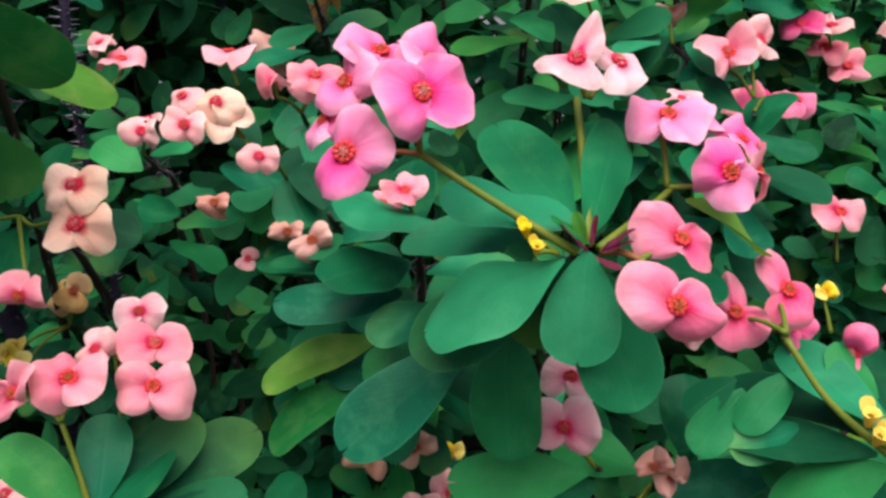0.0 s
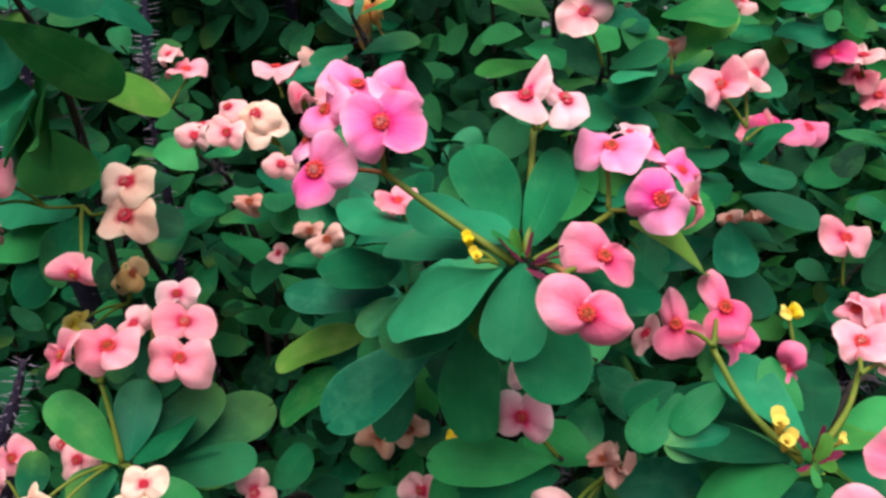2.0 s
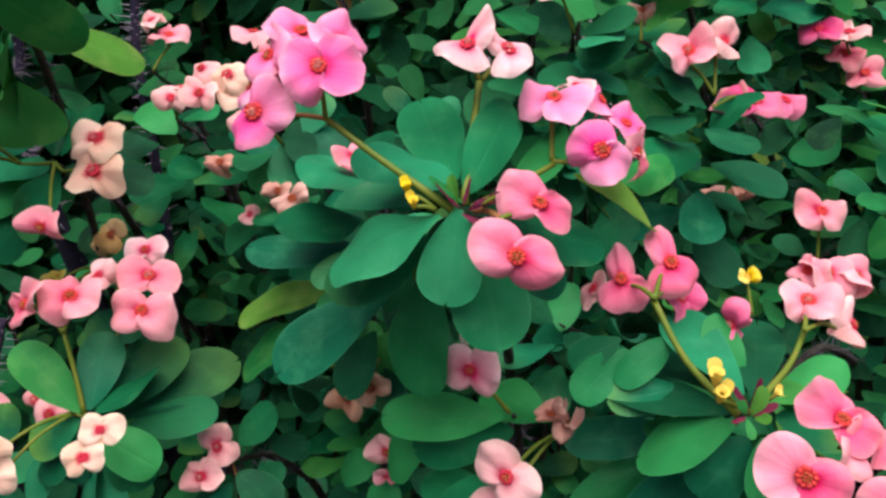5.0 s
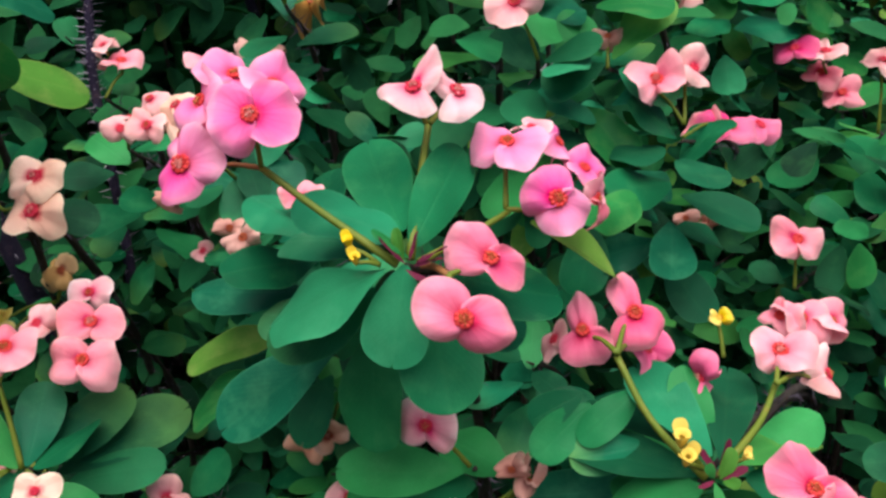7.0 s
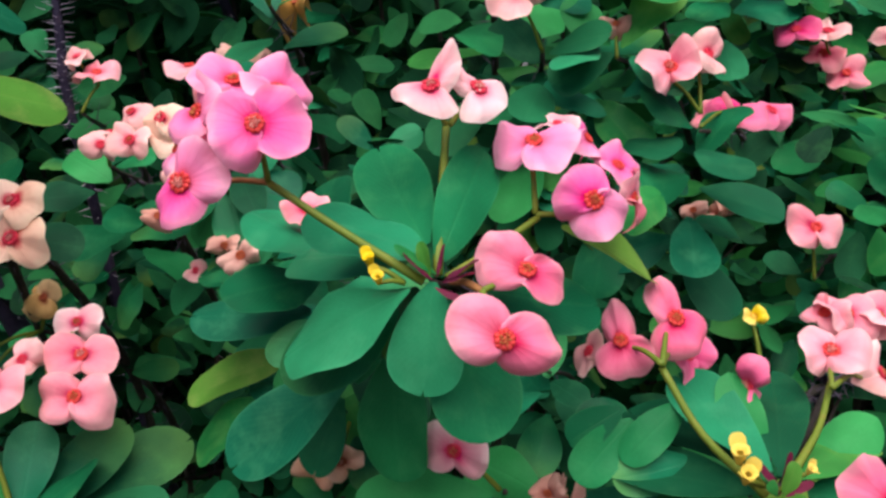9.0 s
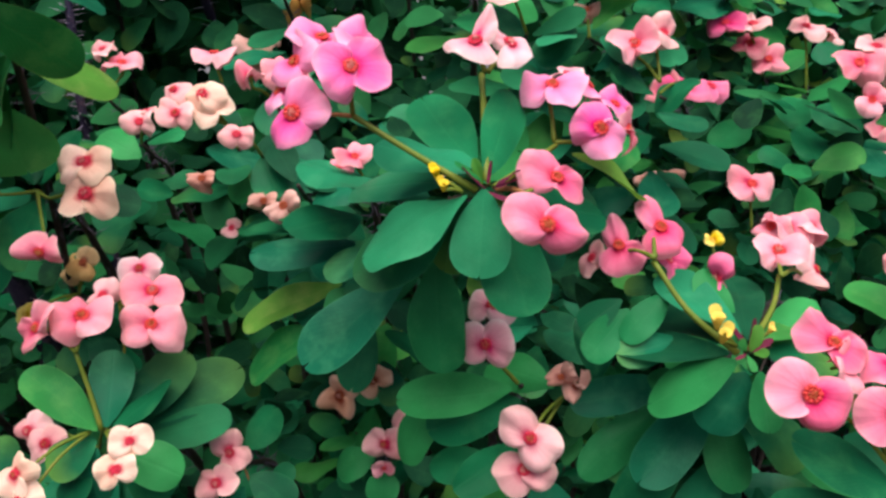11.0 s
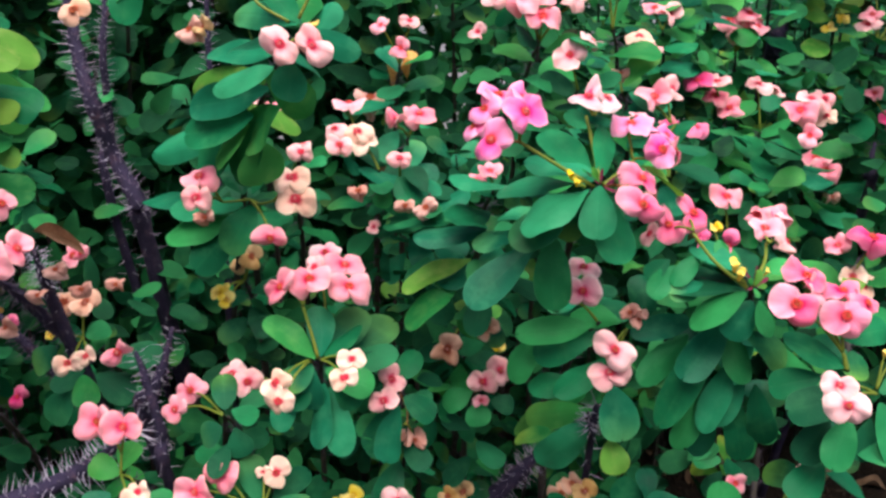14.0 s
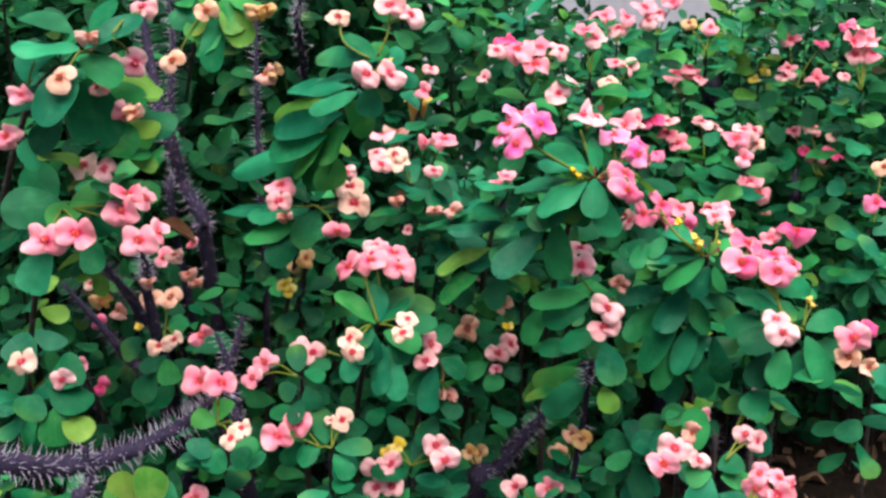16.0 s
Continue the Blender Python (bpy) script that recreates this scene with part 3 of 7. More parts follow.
leaf(tall_shoot, (0.021, 0.302, 0.678), (-0.043, 0.355, 0.683), 0.0287, (-0.08, -0.39, 0.92), "blue", 4)
leaf(tall_shoot, (-0.018, 0.370, 0.644), (-0.086, 0.407, 0.625), 0.0213, (-0.08, -0.39, 0.92), "green", 5)
leaf(tall_shoot, (-0.027, 0.356, 0.614), (-0.082, 0.351, 0.593), 0.0211, (-0.15, -0.46, 0.87), "yellow", 6)
leaf(tall_shoot, (-0.039, 0.353, 0.591), (-0.080, 0.344, 0.565), 0.0249, (-0.15, -0.61, 0.78), "fresh", 0)
leaf(tall_shoot, (-0.007, 0.414, 0.562), (-0.024, 0.403, 0.528), 0.0301, (0.08, -0.67, 0.74), "fresh", 1)
leaf(tall_shoot, (0.033, 0.277, 0.692), (-0.015, 0.310, 0.683), 0.0261, (-0.03, -0.31, 0.95), "blue", 2)
leaf(tall_shoot, (0.045, 0.256, 0.698), (0.033, 0.256, 0.708), 0.0046, (0.05, -0.46, 0.89), "fresh", 3)
leaf(tall_shoot, (0.009, 0.300, 0.652), (-0.030, 0.323, 0.640), 0.0268, (-0.08, -0.47, 0.88), "blue", 4)
leaf(tall_shoot, (0.045, 0.283, 0.677), (0.083, 0.307, 0.644), 0.0203, (0.22, -0.57, 0.79), "blue", 5)
leaf(tall_shoot, (0.084, 0.297, 0.698), (0.119, 0.309, 0.674), 0.0204, (0.22, -0.57, 0.79), "yellow", 1)
leaf(tall_shoot, (0.103, 0.347, 0.681), (0.132, 0.392, 0.677), 0.0189, (0.22, -0.57, 0.79), "fresh", 2)
leaf(tall_shoot, (0.003, 0.328, 0.616), (0.005, 0.319, 0.647), 0.0211, (0.07, -0.61, 0.79), "blue", 3)
leaf(tall_shoot, (-0.010, 0.326, 0.616), (-0.034, 0.332, 0.611), 0.0192, (0.07, -0.61, 0.79), "green", 3)
leaf(tall_shoot, (0.043, 0.255, 0.698), (0.040, 0.258, 0.708), 0.0040, (0.05, -0.46, 0.89), "yellow", 4)
bloom(tall_shoot, (-0.006, 0.254, 0.745), (0.19, -0.80, 0.56), 8, 0.0272, "magenta", (-0.007, 0.265, 0.724), pair=((186, 1.0, 1.05, -6), (6, 1.05, 1.0, -2)))
bloom(tall_shoot, (-0.028, 0.249, 0.729), (-0.09, -0.89, 0.45), 58, 0.0257, "magenta", (-0.007, 0.265, 0.724), bend=(-0.017, 0.264, 0.725), red_stalk=True, pair=((255, 1.05, 0.85, 2), (42, 1.1, 1.0, -4)))
bloom(tall_shoot, (-0.019, 0.279, 0.752), (-0.03, -0.31, 0.95), 0, 0.0243, "magenta", pair=((165, 1.1, 1.0, -20), (5, 1.15, 0.95, 24)))
bloom(tall_shoot, (-0.004, 0.274, 0.750), (0.65, -0.18, 0.74), 20, 0.0239, "magenta")
bloom(tall_shoot, (-0.029, 0.272, 0.744), (-0.61, -0.62, 0.49), 70, 0.0236, "magenta")
bloom(tall_shoot, (-0.036, 0.271, 0.733), (-0.67, -0.37, 0.64), 60, 0.0202, "magenta")
stalk(tall_shoot, (0.041, 0.257, 0.695), (-0.007, 0.265, 0.724), (0.014, 0.261, 0.711), 0.0013)
bloom(tall_shoot, (0.042, 0.285, 0.749), (-0.11, -0.50, 0.86), 72, 0.0239, "white", (0.046, 0.288, 0.736), pair=((248, 0.84, 1.15, 8), (66, 1.08, 0.6, -10)))
bloom(tall_shoot, (0.056, 0.291, 0.747), (0.38, -0.41, 0.83), -48, 0.0229, "white", (0.047, 0.288, 0.736), pair=((-60, 0.88, 1.12, 8), (108, 1.0, 0.5, -8)))
stalk(tall_shoot, (0.045, 0.258, 0.697), (0.045, 0.301, 0.733), (0.045, 0.280, 0.717), 0.00136)
bloom(tall_shoot, (0.074, 0.293, 0.729), (0.05, -0.43, 0.90), -5, 0.0266, "magenta", (0.075, 0.288, 0.706), pair=((152, 1.0, 0.9, 8), (-32, 1.05, 1.1, 2)))
bloom(tall_shoot, (0.092, 0.309, 0.726), (0.76, -0.11, 0.64), 40, 0.0186, "magenta")
bloom(tall_shoot, (0.082, 0.308, 0.731), (0.24, -0.24, 0.94), 20, 0.0158, "white")
bloom(tall_shoot, (0.093, 0.282, 0.713), (0.25, -0.83, 0.50), 55, 0.0265, "magenta", (0.075, 0.288, 0.706), bend=(0.086, 0.289, 0.706), pair=((126, 0.95, 0.95, -4), (-62, 1.0, 0.92, 4)))
bloom(tall_shoot, (0.107, 0.295, 0.709), (0.92, -0.34, 0.20), 80, 0.0210, "coral")
bloom(tall_shoot, (0.102, 0.300, 0.719), (0.42, -0.31, 0.85), 30, 0.0178, "magenta")
stalk(tall_shoot, (0.048, 0.258, 0.696), (0.076, 0.288, 0.705), (0.062, 0.273, 0.700), 0.00124)
bloom(tall_shoot, (0.066, 0.232, 0.689), (0.16, -0.85, 0.51), 12, 0.0291, "pink", (0.059, 0.249, 0.696), pair=((148, 1.1, 1.0, -2), (-14, 1.06, 0.78, 2)))
bloom(tall_shoot, (0.072, 0.255, 0.700), (0.26, -0.59, 0.76), 55, 0.0256, "pink", (0.059, 0.249, 0.696), pair=((128, 1.15, 1.0, -6), (-28, 1.1, 0.72, 14)))
stalk(tall_shoot, (0.049, 0.258, 0.695), (0.059, 0.249, 0.696), None, 0.00124, True)
bud(tall_shoot, (0.025, 0.254, 0.703), (-0.17, -0.33, 0.92), 0.0062, (0.035, 0.256, 0.695))
bud(tall_shoot, (0.028, 0.250, 0.699), (0.03, -0.50, 0.86), 0.0060, (0.035, 0.256, 0.695))
leaf(tall_shoot, (0.044, 0.254, 0.697), (0.035, 0.254, 0.706), 0.0027, (0.06, -0.54, 0.84), "wine")
leaf(tall_shoot, (0.045, 0.256, 0.697), (0.047, 0.261, 0.706), 0.0018, (0.06, -0.54, 0.84), "wine")
leaf(tall_shoot, (0.048, 0.252, 0.698), (0.058, 0.254, 0.704), 0.0030, (0.06, -0.54, 0.84), "wine")
leaf(tall_shoot, (0.047, 0.252, 0.697), (0.057, 0.251, 0.701), 0.0024, (0.06, -0.54, 0.84), "wine")
leaf(tall_shoot, (0.045, 0.249, 0.697), (0.053, 0.247, 0.694), 0.0024, (0.06, -0.54, 0.84), "wine")
leaf(tall_shoot, (0.037, 0.274, 0.685), (0.027, 0.278, 0.652), 0.0204, (-0.10, -0.66, 0.74), "green")
leaf(tall_shoot, (0.041, 0.274, 0.686), (0.041, 0.275, 0.648), 0.0157, (-0.10, -0.66, 0.74), "dark")

# the shoot beside it, with star-shaped heads
low_shoot = shoot((0.154, 0.256, 0.622), (0.400, 0.782), label="flowering shoot with narrow pink blooms and yellow buds")
leaf(low_shoot, (0.152, 0.259, 0.628), (0.128, 0.304, 0.638), 0.0211, (0.05, -0.46, 0.89), "blue", 1)
leaf(low_shoot, (0.153, 0.275, 0.615), (0.114, 0.335, 0.610), 0.0238, (-0.01, -0.47, 0.88), "dark", 2)
leaf(low_shoot, (0.149, 0.261, 0.618), (0.101, 0.296, 0.604), 0.0243, (0.04, -0.38, 0.92), "dark", 3)
leaf(low_shoot, (0.150, 0.254, 0.618), (0.115, 0.267, 0.592), 0.0252, (0.05, -0.46, 0.89), "green", 4)
leaf(low_shoot, (0.157, 0.262, 0.624), (0.170, 0.328, 0.631), 0.0222, (0.15, -0.59, 0.79), "dark", 5)
leaf(low_shoot, (0.161, 0.259, 0.626), (0.199, 0.303, 0.615), 0.0197, (0.18, -0.43, 0.88), "fresh", 6)
leaf(low_shoot, (0.156, 0.257, 0.611), (0.139, 0.251, 0.586), 0.0230, (0.07, -0.61, 0.79), "blue", 0)
leaf(low_shoot, (0.163, 0.260, 0.610), (0.164, 0.244, 0.589), 0.0207, (0.15, -0.59, 0.79), "green", 1)
leaf(low_shoot, (0.154, 0.266, 0.619), (0.145, 0.297, 0.643), 0.0160, (0.07, -0.61, 0.79), "green", 2)
leaf(low_shoot, (0.167, 0.265, 0.616), (0.199, 0.268, 0.609), 0.0200, (0.25, -0.41, 0.88), "green", 3)
leaf(low_shoot, (0.171, 0.274, 0.616), (0.199, 0.297, 0.626), 0.0185, (0.25, -0.41, 0.88), "green", 2)
bloom(low_shoot, (0.106, 0.295, 0.656), (-0.14, -0.72, 0.69), 70, 0.0250, "pink", (0.118, 0.277, 0.657), pair=((108, 1.1, 0.55, -4), (-72, 1.0, 1.05, 6)))
bloom(low_shoot, (0.125, 0.299, 0.663), (0.21, -0.65, 0.73), 75, 0.0249, "pink", (0.118, 0.277, 0.657), pair=((104, 1.25, 0.62, -4), (-68, 1.05, 1.15, 8)))
bloom(low_shoot, (0.132, 0.309, 0.643), (0.54, -0.55, 0.63), 20, 0.0224, "rose", (0.118, 0.277, 0.657))
bloom(low_shoot, (0.096, 0.303, 0.647), (-0.77, -0.41, 0.49), 60, 0.0169, "pale")
stalk(low_shoot, (0.151, 0.256, 0.621), (0.118, 0.279, 0.655), (0.131, 0.266, 0.637), 0.00136)
bud(low_shoot, (0.141, 0.256, 0.636), (-0.08, -0.31, 0.95), 0.0094, (0.150, 0.257, 0.624))
bud(low_shoot, (0.143, 0.252, 0.631), (0.04, -0.38, 0.92), 0.0089, (0.150, 0.257, 0.624))
bloom(low_shoot, (0.183, 0.307, 0.647), (-0.11, -0.54, 0.83), 0, 0.0250, "coral", (0.179, 0.290, 0.642))
bloom(low_shoot, (0.205, 0.315, 0.634), (0.77, -0.33, 0.55), 60, 0.0210, "pale", (0.179, 0.290, 0.642), narrow=True)
bloom(low_shoot, (0.197, 0.334, 0.649), (0.06, -0.54, 0.84), 0, 0.0226, "coral")
bloom(low_shoot, (0.210, 0.337, 0.647), (0.60, -0.34, 0.72), 20, 0.0202, "coral")
bloom(low_shoot, (0.189, 0.335, 0.649), (-0.50, -0.50, 0.71), 0, 0.0190, "coral")
stalk(low_shoot, (0.160, 0.260, 0.628), (0.182, 0.300, 0.638), (0.173, 0.280, 0.632), 0.00124)
bloom(low_shoot, (0.152, 0.296, 0.639), (-0.68, -0.62, 0.39), 80, 0.0235, "rose", narrow=True)
bloom(low_shoot, (0.172, 0.371, 0.629), (0.07, -0.61, 0.79), 20, 0.0100, "lemon", (0.175, 0.364, 0.612))
leaf(low_shoot, (0.154, 0.253, 0.624), (0.148, 0.254, 0.634), 0.0029, (0.06, -0.54, 0.84), "wine")
leaf(low_shoot, (0.155, 0.253, 0.624), (0.158, 0.259, 0.636), 0.0029, (0.06, -0.54, 0.84), "wine")
leaf(low_shoot, (0.156, 0.253, 0.623), (0.163, 0.252, 0.630), 0.0029, (0.06, -0.54, 0.84), "wine")
leaf(low_shoot, (0.153, 0.252, 0.623), (0.147, 0.247, 0.623), 0.0025, (0.06, -0.54, 0.84), "wine")
leaf(low_shoot, (0.155, 0.253, 0.623), (0.159, 0.256, 0.634), 0.0051, (0.06, -0.54, 0.84), "yellow")
leaf(low_shoot, (0.153, 0.252, 0.624), (0.150, 0.251, 0.630), 0.0038, (0.06, -0.54, 0.84), "fresh")
leaf(low_shoot, (0.156, 0.252, 0.623), (0.161, 0.248, 0.625), 0.0042, (0.06, -0.54, 0.84), "yellow")
leaf(low_shoot, (0.153, 0.251, 0.623), (0.155, 0.244, 0.619), 0.0034, (0.06, -0.54, 0.84), "fresh")
bud(low_shoot, (0.163, 0.255, 0.632), (0.31, -0.38, 0.87), 0.0051, (0.154, 0.256, 0.622))
leaf(low_shoot, (0.108, 0.291, 0.631), (0.088, 0.283, 0.621), 0.0140, (-0.10, -0.66, 0.74), "green")
leaf(low_shoot, (0.111, 0.290, 0.627), (0.091, 0.276, 0.609), 0.0166, (-0.10, -0.66, 0.74), "green")
leaf(low_shoot, (0.129, 0.290, 0.635), (0.107, 0.277, 0.618), 0.0145, (-0.10, -0.66, 0.74), "green")
leaf(low_shoot, (0.133, 0.283, 0.615), (0.104, 0.275, 0.612), 0.0161, (-0.10, -0.66, 0.74), "blue")

# the shoot with five coral blooms
coral_shoot = shoot((-0.143, 0.305, 0.558), (-0.163, 0.585), label="flowering shoot with coral and pale blooms over fresh leaves")
leaf(coral_shoot, (-0.147, 0.305, 0.559), (-0.181, 0.313, 0.590), 0.0220, (0.05, -0.46, 0.89), "fresh", 1)
leaf(coral_shoot, (-0.143, 0.306, 0.560), (-0.143, 0.333, 0.590), 0.0223, (0.07, -0.61, 0.79), "blue", 2)
leaf(coral_shoot, (-0.140, 0.306, 0.559), (-0.114, 0.325, 0.576), 0.0211, (0.05, -0.46, 0.89), "green", 3)
leaf(coral_shoot, (-0.140, 0.315, 0.554), (-0.111, 0.350, 0.579), 0.0277, (0.06, -0.54, 0.84), "dark", 4)
leaf(coral_shoot, (-0.138, 0.322, 0.545), (-0.086, 0.360, 0.566), 0.0295, (0.12, -0.45, 0.89), "dark", 5)
leaf(coral_shoot, (-0.149, 0.306, 0.553), (-0.172, 0.295, 0.543), 0.0227, (0.05, -0.46, 0.89), "green", 6)
leaf(coral_shoot, (-0.135, 0.307, 0.549), (-0.116, 0.303, 0.519), 0.0244, (0.07, -0.61, 0.79), "green", 0)
leaf(coral_shoot, (-0.160, 0.306, 0.540), (-0.161, 0.289, 0.525), 0.0200, (0.07, -0.61, 0.79), "green", 2)
bloom(coral_shoot, (-0.149, 0.315, 0.617), (0.14, -0.57, 0.81), 12, 0.0308, "coral", (-0.154, 0.312, 0.599), pair=((158, 1.05, 1.0, 2), (-22, 1.05, 1.0, -2)))
bloom(coral_shoot, (-0.169, 0.309, 0.614), (-0.39, -0.77, 0.51), 50, 0.0251, "coral", (-0.154, 0.312, 0.599), pair=((222, 1.2, 0.85, 2), (62, 1.15, 0.62, -4)))
bloom(coral_shoot, (-0.147, 0.338, 0.618), (0.25, -0.70, 0.67), 60, 0.0184, "pale")
bloom(coral_shoot, (-0.140, 0.376, 0.617), (0.09, -0.73, 0.67), 5, 0.0234, "white", (-0.143, 0.348, 0.609), pair=((175, 1.0, 0.9, 0), (5, 1.0, 0.9, 2)))
bloom(coral_shoot, (-0.124, 0.346, 0.616), (0.14, -0.54, 0.83), 0, 0.0325, "coral", (-0.143, 0.348, 0.609), pair=((176, 1.0, 0.95, 2), (4, 1.0, 0.95, -2)))
bloom(coral_shoot, (-0.121, 0.329, 0.605), (0.09, -0.68, 0.72), 5, 0.0300, "coral", (-0.143, 0.348, 0.609), pair=((182, 1.0, 0.95, -2), (-2, 1.0, 0.98, 2)))
stalk(coral_shoot, (-0.145, 0.305, 0.559), (-0.155, 0.314, 0.598), (-0.150, 0.310, 0.580), 0.00118)
stalk(coral_shoot, (-0.145, 0.305, 0.559), (-0.143, 0.348, 0.609), (-0.140, 0.336, 0.586), 0.00080)
bloom(coral_shoot, (-0.120, 0.276, 0.571), (0.19, -0.82, 0.53), 90, 0.0188, "cream", (-0.143, 0.305, 0.558), pair=((180, 1.05, 0.95, 0), (0, 1.05, 0.95, 0)))
bloom(coral_shoot, (-0.125, 0.268, 0.561), (0.02, -0.85, 0.53), 80, 0.0188, "cream", (-0.143, 0.305, 0.558), pair=((188, 1.05, 1.0, 0), (12, 1.0, 0.95, 0)))

# lower leaves and blooms of the coral shoot
leaf(coral_shoot, (-0.148, 0.303, 0.550), (-0.152, 0.295, 0.522), 0.0184, (-0.08, -0.61, 0.79), "blue")
leaf(coral_shoot, (-0.142, 0.303, 0.540), (-0.148, 0.286, 0.495), 0.0202, (-0.08, -0.61, 0.79), "blue")
leaf(coral_shoot, (-0.137, 0.307, 0.535), (-0.129, 0.282, 0.490), 0.0229, (-0.08, -0.61, 0.79), "blue")
leaf(coral_shoot, (-0.140, 0.302, 0.551), (-0.105, 0.294, 0.539), 0.0236, (-0.08, -0.61, 0.79), "green")
leaf(coral_shoot, (-0.162, 0.307, 0.540), (-0.178, 0.293, 0.508), 0.0211, (-0.08, -0.61, 0.79), "blue")
leaf(coral_shoot, (-0.132, 0.320, 0.542), (-0.086, 0.328, 0.552), 0.0227, (-0.08, -0.61, 0.79), "dark")
bloom(coral_shoot, (-0.173, 0.270, 0.558), (-0.19, -0.85, 0.49), 60, 0.0212, "cream", (-0.151, 0.306, 0.558))
bloom(coral_shoot, (-0.171, 0.264, 0.547), (-0.11, -0.88, 0.46), 30, 0.0225, "cream", (-0.151, 0.306, 0.558))
bloom(coral_shoot, (-0.219, 0.375, 0.516), (-0.27, -0.80, 0.53), 40, 0.0246, "pale", (-0.178, 0.372, 0.505))
bloom(coral_shoot, (-0.206, 0.366, 0.513), (-0.11, -0.88, 0.46), 20, 0.0240, "pale", (-0.178, 0.372, 0.505))
stalk(coral_shoot, (-0.152, 0.330, 0.545), (-0.178, 0.372, 0.505))

# the leafy shoot that rises highest
leafy_shoot = shoot((-0.140, 0.252, 0.796), (-0.300, 0.782), (Vector((-0.275, 0.620, 0.300)), Vector((-0.225, 0.480, 0.560)), Vector((-0.195, 0.400, 0.700)), Vector((-0.165, 0.320, 0.765))), thick=0.0022, label="tall leafy shoot with pale pink blooms and crowded blue-green leaves")
leaf(leafy_shoot, (-0.145, 0.264, 0.799), (-0.195, 0.337, 0.805), 0.0188, (-0.10, -0.79, 0.61), "blue", FLAT_LEAF["blue"][1])
leaf(leafy_shoot, (-0.139, 0.252, 0.796), (-0.107, 0.271, 0.781), 0.0179, (-0.10, -0.79, 0.61), "blue", FLAT_LEAF["blue"][2])
leaf(leafy_shoot, (-0.160, 0.343, 0.775), (-0.217, 0.385, 0.769), 0.0216, (-0.10, -0.79, 0.61), "blue", FLAT_LEAF["blue"][0])
leaf(leafy_shoot, (-0.153, 0.283, 0.786), (-0.197, 0.342, 0.782), 0.0177, (-0.10, -0.79, 0.61), "blue", FLAT_LEAF["blue"][1])
leaf(leafy_shoot, (-0.160, 0.258, 0.774), (-0.200, 0.280, 0.759), 0.0217, (-0.10, -0.79, 0.61), "blue", FLAT_LEAF["blue"][2])
leaf(leafy_shoot, (-0.149, 0.250, 0.780), (-0.153, 0.257, 0.754), 0.0227, (-0.10, -0.79, 0.61), "blue", FLAT_LEAF["blue"][0])
leaf(leafy_shoot, (-0.162, 0.334, 0.777), (-0.136, 0.378, 0.758), 0.0200, (-0.10, -0.79, 0.61), "blue", FLAT_LEAF["blue"][1])
leaf(leafy_shoot, (-0.168, 0.328, 0.759), (-0.236, 0.388, 0.745), 0.0258, (-0.10, -0.79, 0.61), "yellow", FLAT_LEAF["yellow"][2])
leaf(leafy_shoot, (-0.184, 0.343, 0.731), (-0.238, 0.375, 0.712), 0.0328, (-0.10, -0.79, 0.61), "green", FLAT_LEAF["green"][0])
leaf(leafy_shoot, (-0.188, 0.352, 0.724), (-0.221, 0.374, 0.696), 0.0366, (-0.10, -0.79, 0.61), "fresh", FLAT_LEAF["fresh"][1])
leaf(leafy_shoot, (-0.196, 0.373, 0.723), (-0.279, 0.445, 0.684), 0.0315, (-0.10, -0.79, 0.61), "blue", FLAT_LEAF["blue"][2])
leaf(leafy_shoot, (-0.181, 0.347, 0.712), (-0.180, 0.354, 0.677), 0.0375, (-0.10, -0.79, 0.61), "fresh", FLAT_LEAF["fresh"][0])
leaf(leafy_shoot, (-0.171, 0.302, 0.768), (-0.140, 0.344, 0.729), 0.0265, (-0.10, -0.90, 0.42), "fresh", FLAT_LEAF["fresh"][1])
leaf(leafy_shoot, (-0.195, 0.400, 0.728), (-0.157, 0.437, 0.707), 0.0270, (-0.10, -0.79, 0.61), "yellow", FLAT_LEAF["yellow"][2])
leaf(leafy_shoot, (-0.170, 0.327, 0.752), (-0.232, 0.375, 0.733), 0.0263, (-0.10, -0.79, 0.61), "blue", FLAT_LEAF["blue"][0])
leaf(leafy_shoot, (-0.202, 0.368, 0.703), (-0.236, 0.389, 0.690), 0.0375, (-0.10, -0.79, 0.61), "green", FLAT_LEAF["green"][1])
leaf(leafy_shoot, (-0.135, 0.261, 0.792), (-0.122, 0.293, 0.810), 0.0160, (-0.10, -0.79, 0.61), "blue", FLAT_LEAF["blue"][2])
leaf(leafy_shoot, (-0.142, 0.264, 0.799), (-0.166, 0.302, 0.820), 0.0175, (-0.10, -0.79, 0.61), "green", FLAT_LEAF["green"][0])
leaf(leafy_shoot, (-0.140, 0.264, 0.799), (-0.136, 0.297, 0.817), 0.0160, (-0.10, -0.79, 0.61), "fresh", FLAT_LEAF["fresh"][1])
leaf(leafy_shoot, (-0.163, 0.322, 0.740), (-0.192, 0.358, 0.709), 0.0332, (-0.10, -0.79, 0.61), "fresh", FLAT_LEAF["fresh"][2])
leaf(leafy_shoot, (-0.177, 0.341, 0.729), (-0.205, 0.381, 0.678), 0.0344, (-0.10, -0.79, 0.61), "green", FLAT_LEAF["green"][0])
bloom(leafy_shoot, (-0.153, 0.236, 0.790), (-0.19, -0.88, 0.43), 20, 0.0226, "pale", (-0.141, 0.251, 0.793), pair=((150, 1.1, 0.95, 0), (-58, 1.05, 0.95, 2)))
bloom(leafy_shoot, (-0.135, 0.234, 0.789), (-0.02, -0.90, 0.43), -20, 0.0233, "pale", (-0.141, 0.251, 0.793), pair=((112, 1.1, 0.9, 0), (-38, 1.15, 0.95, 2)))
